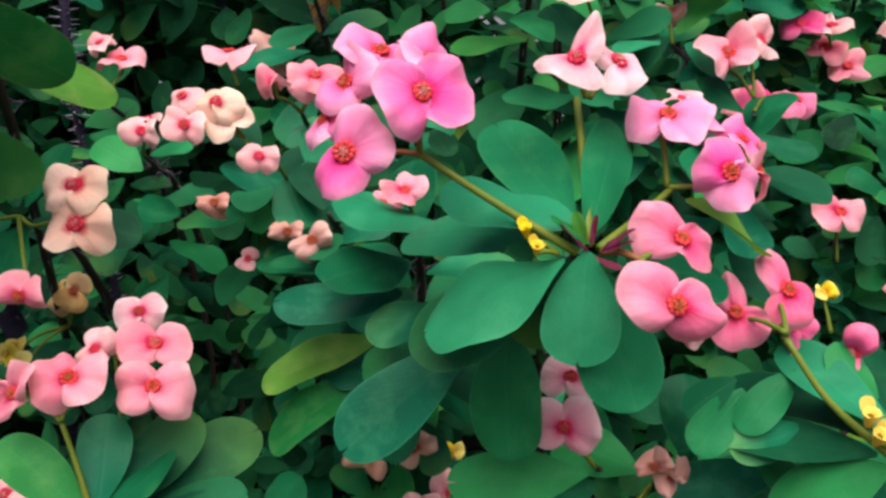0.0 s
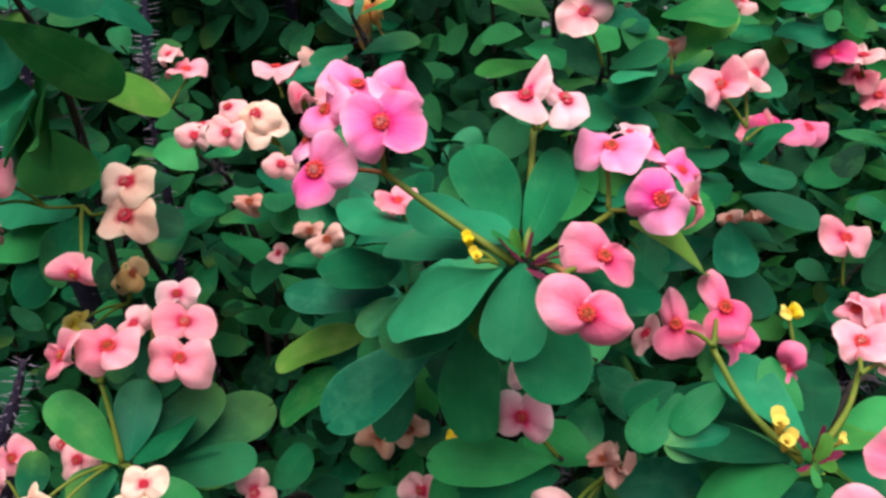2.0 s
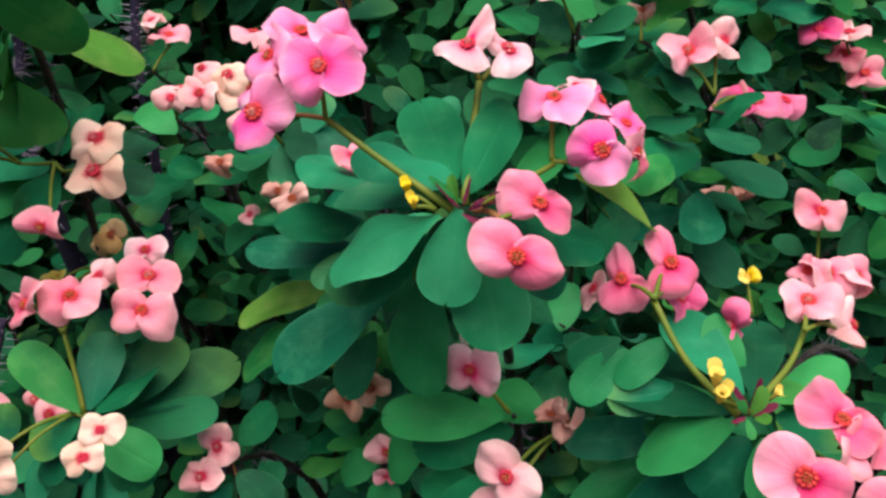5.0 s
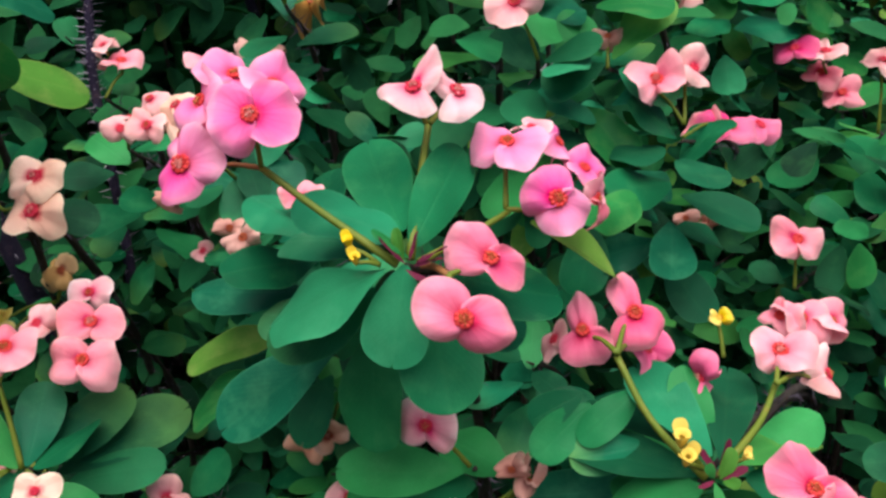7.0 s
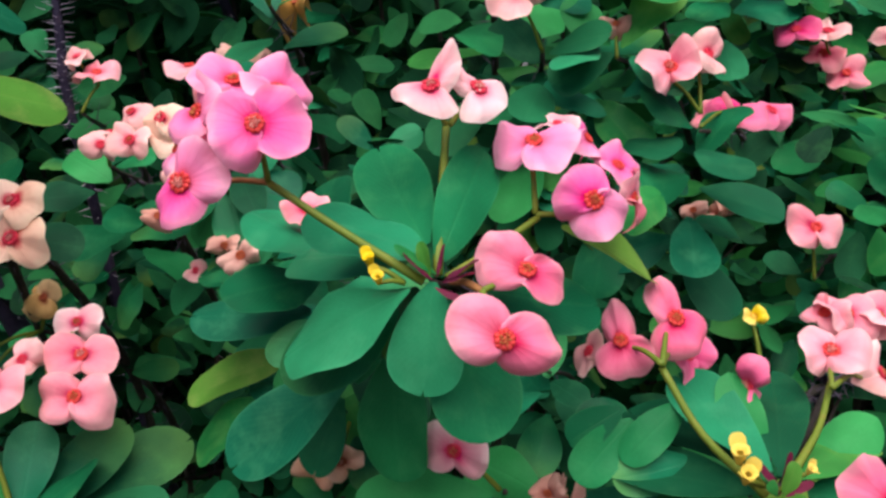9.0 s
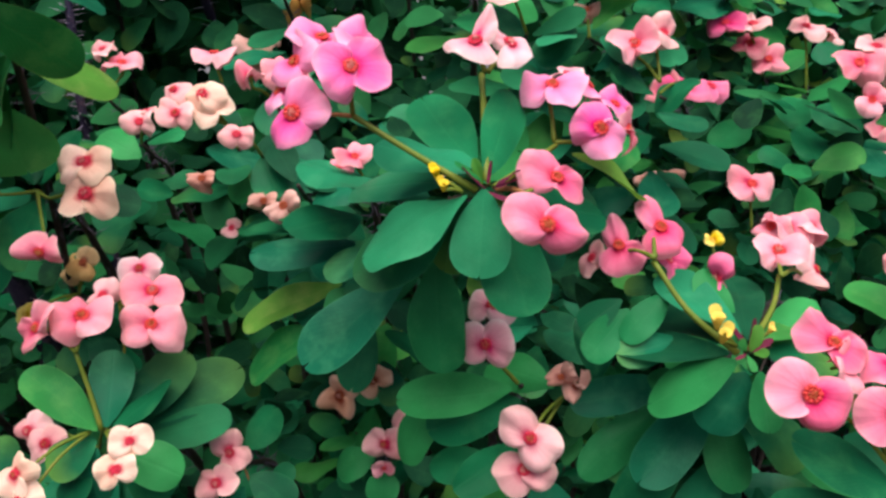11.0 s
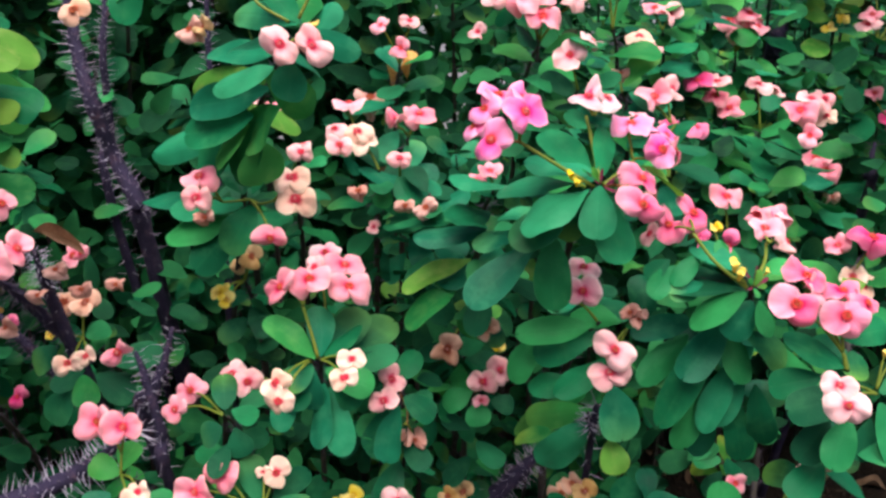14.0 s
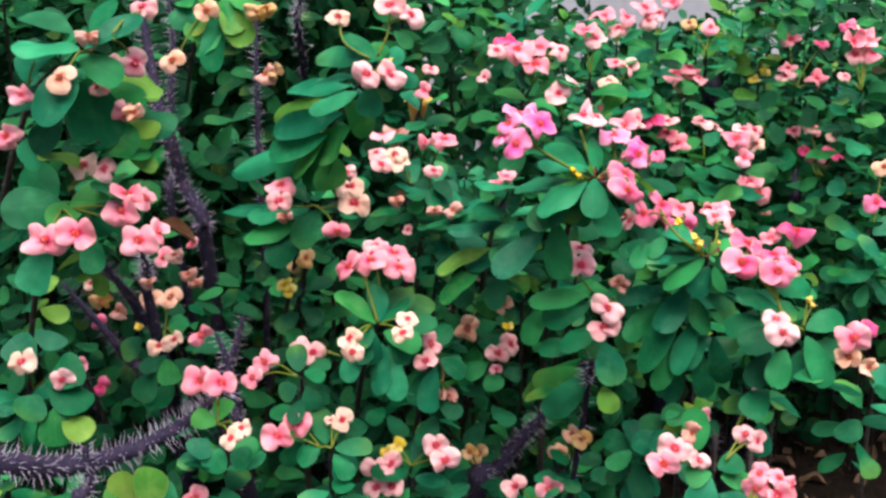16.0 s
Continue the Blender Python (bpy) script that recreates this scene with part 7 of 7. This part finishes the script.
foot_shoot = shoot((0.159, 0.161, 0.425), (0.436, 0.670), label="low shoot with a crowded coral head near the soil")
bloom(foot_shoot, (0.167, 0.163, 0.437), (-0.30, -0.87, 0.40), 20, 0.0252, "coral", (0.159, 0.161, 0.425))
bloom(foot_shoot, (0.183, 0.159, 0.430), (-0.04, -0.93, 0.36), 30, 0.0270, "coral", (0.159, 0.161, 0.425))
bloom(foot_shoot, (0.187, 0.163, 0.445), (0.13, -0.69, 0.71), 10, 0.0233, "coral", (0.159, 0.161, 0.425))
bloom(foot_shoot, (0.170, 0.166, 0.449), (-0.18, -0.73, 0.66), 60, 0.0196, "coral", (0.159, 0.161, 0.425))
bloom(foot_shoot, (0.197, 0.160, 0.438), (0.53, -0.72, 0.45), 60, 0.0186, "coral", (0.159, 0.161, 0.425))
rosette(foot_shoot, (0.159, 0.161, 0.425), (0, -0.4, 1), 8, 0.034, 1.1, 0.04, seed=141, rise=0.5)
foot_shoot = shoot((0.285, 0.189, 0.516), (0.620, 0.663), label="low shoot with coral and peach blooms beside bare soil")
bloom(foot_shoot, (0.253, 0.176, 0.563), (-0.21, -0.86, 0.47), 20, 0.0257, "coral", (0.285, 0.189, 0.516))
bloom(foot_shoot, (0.253, 0.181, 0.544), (-0.30, -0.87, 0.40), 10, 0.0214, "peach", (0.285, 0.189, 0.516))
bloom(foot_shoot, (0.269, 0.176, 0.535), (0.04, -0.91, 0.40), 40, 0.0186, "peach", (0.285, 0.189, 0.516))
bloom(foot_shoot, (0.277, 0.194, 0.565), (0.21, -0.79, 0.57), 0, 0.0189, "rose")
rosette(foot_shoot, (0.285, 0.189, 0.516), (0, -0.3, 1), 13, 0.032, 1.0, 0.10, seed=142, rise=0.5)
foot_shoot = shoot((-0.029, 0.427, 0.346), (-0.029, 0.647), label="low shoot with fading blooms beside a bare stem")
bloom(foot_shoot, (-0.024, 0.434, 0.356), (-0.14, -0.94, 0.31), 40, 0.0232, "tan", (-0.029, 0.427, 0.346))
bloom(foot_shoot, (-0.042, 0.398, 0.376), (-0.14, -0.94, 0.31), 40, 0.0185, "tan", (-0.029, 0.427, 0.346))
rosette(foot_shoot, (-0.029, 0.427, 0.346), (0, -0.3, 1), 13, 0.038, 1.0, 0.08, ('dark', 'green', 'blue'), seed=143, rise=0.5)
foot_shoot = shoot((0.079, 0.413, 0.352), (0.079, 0.633), label="low shoot with fading blooms beside a bare stem")
bloom(foot_shoot, (0.067, 0.423, 0.355), (-0.14, -0.94, 0.31), 40, 0.0258, "peach", (0.079, 0.413, 0.352))
bloom(foot_shoot, (0.072, 0.355, 0.402), (-0.14, -0.94, 0.31), 40, 0.0215, "tan", (0.079, 0.413, 0.352))
bloom(foot_shoot, (0.062, 0.362, 0.406), (-0.14, -0.94, 0.31), 40, 0.0180, "peach", (0.079, 0.413, 0.352))
rosette(foot_shoot, (0.079, 0.413, 0.352), (0, -0.3, 1), 13, 0.038, 1.0, 0.08, ('dark', 'green', 'blue'), seed=144, rise=0.5)
foot_shoot = shoot((0.021, 0.364, 0.329), (0.021, 0.584), label="low shoot with fading blooms beside a bare stem")
bloom(foot_shoot, (0.002, 0.365, 0.349), (-0.14, -0.94, 0.31), 40, 0.0267, "pale", (0.021, 0.364, 0.329))
bloom(foot_shoot, (0.040, 0.369, 0.340), (-0.14, -0.94, 0.31), 40, 0.0294, "coral", (0.021, 0.364, 0.329))
rosette(foot_shoot, (0.021, 0.364, 0.329), (0, -0.3, 1), 13, 0.038, 1.0, 0.08, ('dark', 'green', 'blue'), seed=145, rise=0.5)
foot_shoot = shoot((-0.366, 0.291, 0.421), (-0.386, 0.451), label="low bright green shoot in front of the thorny stem")
# yellow-green leaves; their pale sheen is put into the tone as well
leaf(foot_shoot, (-0.377, 0.290, 0.411), (-0.397, 0.296, 0.421), 0.0310, (-0.09, -0.66, 0.74), "yellow")
leaf(foot_shoot, (-0.375, 0.285, 0.402), (-0.384, 0.292, 0.436), 0.0340, (-0.09, -0.80, 0.60), "yellow")
leaf(foot_shoot, (-0.360, 0.268, 0.408), (-0.354, 0.274, 0.446), 0.0350, (-0.09, -0.66, 0.74), "yellow")
leaf(foot_shoot, (-0.357, 0.286, 0.405), (-0.336, 0.285, 0.415), 0.0310, (-0.09, -0.66, 0.74), "green")
bloom(foot_shoot, (-0.325, 0.328, 0.385), (-0.14, -0.91, 0.39), 60, 0.0252, "coral")
rosette(foot_shoot, (-0.366, 0.291, 0.401), (0, -0.3, 1), 6, 0.04, 1.0, 0.06, ('fresh', 'yellow'), seed=146, rise=0.5)

# bare thorny stems
bare_stem = shoot((-0.387, 0.615, 0.880), (-0.305, 0.809), (Vector((-0.325, 0.589, 0.544)), Vector((-0.325, 0.555, 0.614)), Vector((-0.346, 0.571, 0.657)), Vector((-0.355, 0.557, 0.709)), Vector((-0.367, 0.572, 0.751)), Vector((-0.377, 0.594, 0.818)),), 0.0066, 330, 0.0125, "bare thorny purple-grey stem standing in the shade of the hedge", True, "thorny_stem")
bare_stem = shoot((-0.361, 0.676, 0.884), (-0.331, 0.841), (Vector((-0.365, 0.621, 0.579)), Vector((-0.364, 0.637, 0.662)), Vector((-0.361, 0.631, 0.745)), Vector((-0.356, 0.653, 0.812)),), 0.0036, 300, 0.0110, "bare thorny blue-grey stem behind another one", True, "thorny_stem", 0.60)
bare_stem = shoot((-0.254, 0.670, 0.900), (-0.290, 0.900), (Vector((-0.270, 0.700, 0.300)), Vector((-0.262, 0.650, 0.560)), Vector((-0.262, 0.636, 0.660)), Vector((-0.261, 0.638, 0.711)), Vector((-0.259, 0.648, 0.790))), 0.0036, 260, 0.0120, "bare thorny stem with pale spines rising through the hedge", True, "thorny_stem", 0.71)
bare_stem = shoot((-0.290, 0.342, 0.489), (-0.581, 0.375), (Vector((-0.521, 0.275, 0.459)), Vector((-0.477, 0.269, 0.462)), Vector((-0.433, 0.308, 0.437)), Vector((-0.377, 0.331, 0.439)), Vector((-0.324, 0.341, 0.462)),), 0.0081, 430, 0.0160, "thick thorny purple stem leaning low across the foot of the hedge", True, "thorny_stem")
bare_stem = shoot((-0.417, 0.310, 0.455), (-0.403, 0.522), (Vector((-0.423, 0.302, 0.374)), Vector((-0.416, 0.311, 0.415)),), 0.0059, 104, 0.0126, "short thorny side stem at the foot of the hedge", True, "thorny_stem")
bare_stem = shoot((0.048, 0.424, 0.401), (-0.006, 0.656), (Vector((-0.026, 0.436, 0.310)), Vector((-0.008, 0.440, 0.329)), Vector((0.024, 0.429, 0.372)),), 0.0093, 228, 0.0108, "thick thorny purple stem near the soil", True, "thorny_stem")
bare_stem = shoot((-0.277, 0.439, 0.532), (-0.287, 0.660), (Vector((-0.307, 0.440, 0.431)), Vector((-0.298, 0.428, 0.474)), Vector((-0.288, 0.432, 0.497)),), 0.0050, 96, 0.0100, "thorny blue-grey stem ending in a tuft of spines", True, "thorny_stem")
bare_stem = shoot((-0.303, 0.410, 0.524), (-0.264, 0.627), (Vector((-0.284, 0.407, 0.392)), Vector((-0.286, 0.399, 0.447)), Vector((-0.294, 0.402, 0.496)),), 0.0046, 84, 0.0112, "thorny stem with long pale spines", True, "thorny_stem")
bare_stem = shoot((-0.411, 0.360, 0.630), (-0.344, 0.699), (Vector((-0.364, 0.479, 0.460)), Vector((-0.382, 0.447, 0.536)), Vector((-0.394, 0.409, 0.583)),), 0.0047, 218, 0.0117, "dark thorny stem behind the large heads", False, "thorny_stem")
bare_stem = shoot((-0.366, 0.392, 0.621), (-0.351, 0.666), (Vector((-0.371, 0.446, 0.535)), Vector((-0.365, 0.405, 0.589)),), 0.0047, 142, 0.0108, "dark thorny stem below the large heads", True, "thorny_stem")
bare_stem = shoot((-0.471, 0.499, 0.563), (-0.360, 0.740), (Vector((-0.380, 0.520, 0.403)), Vector((-0.410, 0.508, 0.465)), Vector((-0.430, 0.499, 0.503)),), 0.0047, 218, 0.0117, "dark thorny stem deep in the hedge", False, "thorny_stem")
bare_stem = shoot((0.420, 0.810, 0.761), (0.433, 1.054), (Vector((0.413, 0.834, 0.683)), Vector((0.407, 0.801, 0.716)),), 0.0085, 171, 0.0072, "blue-grey thorny stem at the back of the hedge", False, "thorny_stem")
bare_stem = shoot((0.470, 0.662, 0.634), (0.506, 0.912), (Vector((0.486, 0.692, 0.555)), Vector((0.462, 0.654, 0.596)),), 0.0051, 152, 0.0072, "grey stem at the back of the hedge", False, "thorny_stem")
bare_stem = shoot((0.690, 1.008, 0.740), (0.781, 1.261), (Vector((0.761, 1.041, 0.661)), Vector((0.710, 0.996, 0.701)),), 0.0059, 114, 0.0072, "grey stem far back in the hedge", False, "thorny_stem")
bare_stem = shoot((-0.198, 0.606, 0.887), (-0.188, 1.020), (Vector((-0.190, 0.960, 0.450)), Vector((-0.200, 0.800, 0.740)), Vector((-0.207, 0.660, 0.835)), Vector((-0.204, 0.620, 0.858))), 0.0040, 170, 0.0125, "thorny blue-grey stem high in the hedge", True, "thorny_stem")
bare_stem = shoot((0.063, 0.325, 0.494), (0.093, 0.565), (Vector((0.073, 0.345, 0.460)), Vector((0.066, 0.325, 0.478)),), 0.0026, 76, 0.0144, "stub of a thorny stem among the large leaves", True, "thorny_stem")
back_shoot = shoot((-0.203, 0.538, 0.679), (-0.213, 0.778), thick=0.0028, label="shoot with a coral bloom seen from the side")
bloom(back_shoot, (-0.193, 0.546, 0.702), (0.17, -0.33, 0.93), -25, 0.0312, "coral", (-0.203, 0.538, 0.679))
bloom(back_shoot, (-0.206, 0.550, 0.711), (-0.29, -0.18, 0.94), 0, 0.0221, "pale")
rosette(back_shoot, (-0.203, 0.538, 0.649), (0, -0.3, 1), 9, 0.036, 1.0, 0.1, ('dark', 'green'), seed=147, rise=0.5)

# withered blooms hanging in the gaps
withered_shoot = shoot((0.210, 0.650, 0.577), (0.300, 1.020), thick=0.0026, label="thin shoot with withered pinkish blooms in a dark gap")
bloom(withered_shoot, (0.191, 0.620, 0.589), (-0.18, -0.85, 0.35), 20, 0.0190, "dry", (0.210, 0.650, 0.577), curled=True)
bloom(withered_shoot, (0.208, 0.620, 0.585), (0.16, -0.85, 0.35), 60, 0.0190, "dry", (0.210, 0.650, 0.577), curled=True)
bloom(withered_shoot, (0.214, 0.620, 0.591), (0.28, -0.85, 0.35), 0, 0.0190, "dry", (0.210, 0.650, 0.577), curled=True)

# ---- the rest of the hedge: leafy shoots behind those in bloom ----
filler = random.Random(21)
# points near the camera's path, from where filler leaves must not hide blooms
CAMERA_STANDS = np.array([(0.02, -0.02, 0.80), (-0.06, -0.30, 0.82), (-0.20, -0.50, 0.81)])
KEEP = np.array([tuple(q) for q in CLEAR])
KEEP_WAY = KEEP[None] - CAMERA_STANDS[:, None]
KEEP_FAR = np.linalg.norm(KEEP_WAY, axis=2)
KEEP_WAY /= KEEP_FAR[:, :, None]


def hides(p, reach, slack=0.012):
    """Whether leaves at p would cover, seen from the camera's path, what is already placed."""
    w = np.array(p)[None] - CAMERA_STANDS
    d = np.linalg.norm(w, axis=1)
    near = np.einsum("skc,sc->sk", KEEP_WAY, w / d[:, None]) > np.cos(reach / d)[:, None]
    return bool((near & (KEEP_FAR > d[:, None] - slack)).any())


# dark hollows between the shoots, placed along the camera's lines of sight
HOLLOW = [Vector(q) for q in ((0.157, 0.479, 0.628), (0.168, 0.555, 0.598), (0.145, 0.473, 0.617), (-0.139, 0.440, 0.622), (-0.175, 0.510, 0.591), (-0.145, 0.510, 0.636), (0.202, 0.469, 0.590))]


def hollow(p):
    """Whether p lies in one of the hollows."""
    return any((p - q).length < 0.045 for q in HOLLOW)


def hedge_top(x, y):
    """The hedge's uneven top: its dip follows a bearing from the camera's last stand, where the wall behind shows
    through.
    """
    side = math.degrees(math.atan2(x + 0.2, y + 0.5))
    dip = max(0.0, 1 - abs(side - 21) / 7.5)
    return 0.90 + 0.05 * max(0.0, min(1.0, (12 - side) / 8)) - 0.12 * dip + 0.02 * math.sin(9 * x + 5 * y) + (0.12 if side < 12 else 0.05) * max(0.0, y - 0.6)


def bare_foot(x, y, z):
    """The open patch of soil at one end of the hedge, its low growth cleared along the camera's sight."""
    return x > 0.22 and z < 0.37 + 0.10 * (x - 0.22) and y < 1.0 and x < 0.45 + 0.7 * y


def front(z):
    """How far back the leafy face of the hedge leans at a height."""
    return 0.29 + 0.75 * max(0.0, z - 0.62)


def away(x, y, reach):
    """Where a stem is rooted: deeper in the hedge, straight behind its tip from the camera's last stand, to hide it."""
    d = Vector((x + 0.2, y + 0.5)).normalized() * reach
    return x + d.x, y + d.y


made = []
for attempt in range(9000):
    x, y = filler.uniform(-0.72, 0.78), filler.uniform(0.20, 0.80)
    z = filler.uniform(0.08, hedge_top(x, y))
    p = Vector((x, y, z))
    if len(made) >= 230:
        break
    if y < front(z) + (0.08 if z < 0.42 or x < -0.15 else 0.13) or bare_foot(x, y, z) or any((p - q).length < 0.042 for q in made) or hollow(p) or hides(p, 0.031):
        continue
    made.append(p)
    bush = shoot(p, away(x, y, filler.uniform(0.16, 0.26) if x < 0.1 else filler.uniform(0.55, 0.68)), spiny=12, thick=0.0018, label="leafy thorny shoot inside the hedge without blooms", kind_name="leafy_shoot")
    # shade is put into the tones: darker picks low down and deep inside
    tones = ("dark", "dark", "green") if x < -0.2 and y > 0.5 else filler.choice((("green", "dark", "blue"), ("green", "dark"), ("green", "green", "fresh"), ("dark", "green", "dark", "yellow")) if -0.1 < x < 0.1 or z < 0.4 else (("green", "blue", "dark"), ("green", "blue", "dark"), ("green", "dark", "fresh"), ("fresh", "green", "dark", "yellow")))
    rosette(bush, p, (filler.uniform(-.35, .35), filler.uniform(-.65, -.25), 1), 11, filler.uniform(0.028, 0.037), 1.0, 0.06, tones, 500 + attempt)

# leafy shoots at the back of the hedge, on the side that the path opens up
made = []
for attempt in range(3000):
    x, y = filler.uniform(0.05, 1.25), filler.uniform(0.72, 1.55)
    p = Vector((x, y, hedge_top(x, y) - filler.uniform(0.0, 0.42)))
    if len(made) >= 120:
        break
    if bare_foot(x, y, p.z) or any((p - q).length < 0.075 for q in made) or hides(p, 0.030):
        continue
    made.append(p)
    bush = shoot(p, away(x, y, filler.uniform(0.25, 0.4)), spiny=12, thick=0.0018, label="leafy thorny shoot at the back of the hedge", kind_name="leafy_shoot")
    tones = filler.choice((("green", "fresh", "blue"), ("green", "blue", "blue"), ("green", "fresh", "yellow"), ("green", "blue", "fresh")))
    rosette(bush, p, (filler.uniform(-.35, .35), filler.uniform(-.65, -.25), 1), 12, filler.uniform(0.034, 0.046), 1.0, 0.08, tones, 7000 + attempt)

# leaves deep inside and at the back, too many to tell apart, their colour darkened for shade
FAR_LEAF = [leaf_mesh("far_leaf", FOLIAGE_SHADED, shape, shape.uniform(0, .2), shape.uniform(0, .12), 0.05, 1.1, True) for _ in range(4)]
FAR_UV = [(0.5 + 0.5 * k, s) for s in FAR_STEPS for k in (-1, 0, 1)]
FAR_CO = [np.array([tuple(v.co) for v in me.vertices]) for me in FAR_LEAF]
FAR_FACE = [tuple(q.vertices) for q in FAR_LEAF[0].polygons]
verts, faces, uvs = [], [], []


def far_leaf(p, size):
    """One leaf of the deep foliage, its foot at p."""
    way = Vector((filler.gauss(0, 1), filler.gauss(-0.35, 0.8), filler.gauss(-0.2, 0.6))).normalized()
    normal = Vector((filler.gauss(0, .45), filler.gauss(-0.5, .4), filler.gauss(0.8, .4)))
    m = np.array(frame_of(way, normal, p, (size * filler.uniform(.48, .64), size, size)))
    o = len(verts)
    verts.extend(map(tuple, FAR_CO[filler.randrange(4)] @ m[:3, :3].T + m[:3, 3]))
    faces.extend(tuple(i + o for i in q) for q in FAR_FACE)
    uvs.extend(FAR_UV)


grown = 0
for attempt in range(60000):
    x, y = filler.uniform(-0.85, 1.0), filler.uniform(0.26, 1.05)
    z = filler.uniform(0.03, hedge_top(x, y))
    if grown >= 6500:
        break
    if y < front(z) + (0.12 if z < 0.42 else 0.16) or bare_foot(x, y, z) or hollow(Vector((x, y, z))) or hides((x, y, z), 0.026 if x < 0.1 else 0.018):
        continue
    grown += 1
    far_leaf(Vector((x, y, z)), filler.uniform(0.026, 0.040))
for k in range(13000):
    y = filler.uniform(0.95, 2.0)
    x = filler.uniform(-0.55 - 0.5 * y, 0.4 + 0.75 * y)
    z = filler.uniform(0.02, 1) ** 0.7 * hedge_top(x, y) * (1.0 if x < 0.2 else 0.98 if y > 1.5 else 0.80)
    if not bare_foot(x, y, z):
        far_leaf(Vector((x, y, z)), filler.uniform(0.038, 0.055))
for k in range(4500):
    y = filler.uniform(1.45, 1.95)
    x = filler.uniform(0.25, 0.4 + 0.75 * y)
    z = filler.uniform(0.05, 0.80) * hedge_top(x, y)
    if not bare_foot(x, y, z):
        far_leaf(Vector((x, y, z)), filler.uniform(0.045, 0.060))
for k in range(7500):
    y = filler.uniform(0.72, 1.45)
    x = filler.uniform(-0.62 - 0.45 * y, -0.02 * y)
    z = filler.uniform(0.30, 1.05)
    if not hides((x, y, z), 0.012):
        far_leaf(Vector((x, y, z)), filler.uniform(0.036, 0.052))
for k in range(5200):
    x = filler.choice((-1, 1)) * filler.uniform(0.85, 2.8) + 0.1
    y = filler.uniform(0.30, 1.95)
    z = filler.uniform(0.02, 1) ** 0.7 * hedge_top(0.6, 1.0)
    lumpy = 0.16 * noise.noise((x * 3.0, y * 3.0, z * 3.0)) + 0.10 * noise.noise((x * 9.0, y * 9.0, z * 9.0))
    if ((abs(x - 0.1) / 2.7) ** 4 + (abs(y - 1.12) / 0.85) ** 4) < 0.9 + 2.2 * lumpy - 0.25 * z:
        far_leaf(Vector((x, y, z * (1 + lumpy))), filler.uniform(0.06, 0.085))
for k in range(60):
    x, y = filler.uniform(-0.8, 1.2), filler.uniform(0.8, 1.8)
    if x > 0.02:
        continue
    stem = tube("stem", [Vector((x + 0.03 * math.sin(k + j), y, -0.02 + j * 0.2)) for j in range(4 if x > 0.1 else 6)], (0.008, 0.005), FOLIAGE_SHADED, 5)
    o = len(verts)
    verts.extend(tuple(v.co) for v in stem.vertices)
    faces.extend(tuple(i + o for i in q.vertices) for q in stem.polygons)
    uvs.extend([(0.3, 0.5)] * len(stem.vertices))
    bpy.data.meshes.remove(stem)
tagged(new("hedge_foliage", mesh_from("hedge_foliage", verts, faces, FOLIAGE_SHADED, uvs)), "dense dark green foliage deep inside the hedge", "foliage", kind="stuff")

# ---- dead leaves on the open soil ----
litter = random.Random(8)
DEAD = [leaf_mesh("dead_leaf", LITTER, litter, litter.uniform(.2, .7), litter.uniform(.1, .5), .25, 1.0) for _ in range(4)]
for k in range(80):
    x, y = litter.uniform(0.22, 0.95), litter.uniform(0.35, 1.15)
    size = litter.uniform(0.018, 0.050)
    dead = tagged(new("dead_leaf", DEAD[k % 4]), "curled brown dead leaf lying on the soil", "leaf", "dead leaves on the soil")
    dead.matrix_world = Matrix.Translation((x, y, soil_height(x, y) + 0.004)) @ Euler((litter.uniform(-.25, .25), litter.uniform(-.3, .3), litter.uniform(0, 6.3))).to_matrix().to_4x4() @ Matrix.Diagonal((size * 0.6, size, size, 1))

# crumbs of soil, bark and dry leaf strewn over the ground
verts, faces = [], []
for k in range(5200):
    x, y = litter.uniform(0.05, 1.05), litter.uniform(0.20, 1.25)
    r = litter.uniform(0.0015, 0.0065) * litter.uniform(0.5, 1)
    c, o = Vector((x, y, soil_height(x, y) + r * 0.3)), len(verts)
    turn = Euler((litter.uniform(0, 6), litter.uniform(0, 6), litter.uniform(0, 6))).to_matrix()
    long = litter.choice((1.0, 1.3, 2.6))
    verts.extend(c + turn @ Vector((a * r * long, b * r, d * r * 0.6)) for a, b, d in ((1, 0, 0), (-1, 0.2, 0), (0, 1, 0), (0.2, -1, 0), (0, 0, 1), (0, 0.1, -1)))
    faces.extend(tuple(o + i for i in f) for f in ((0, 2, 4), (2, 1, 4), (1, 3, 4), (3, 0, 4), (2, 0, 5), (1, 2, 5), (3, 1, 5), (0, 3, 5)))
tagged(new("soil_crumbs", mesh_from("soil_crumbs", verts, faces, CRUMB, None, False)), "crumbs of soil and dry plant scraps strewn on the ground", "debris", kind="stuff")
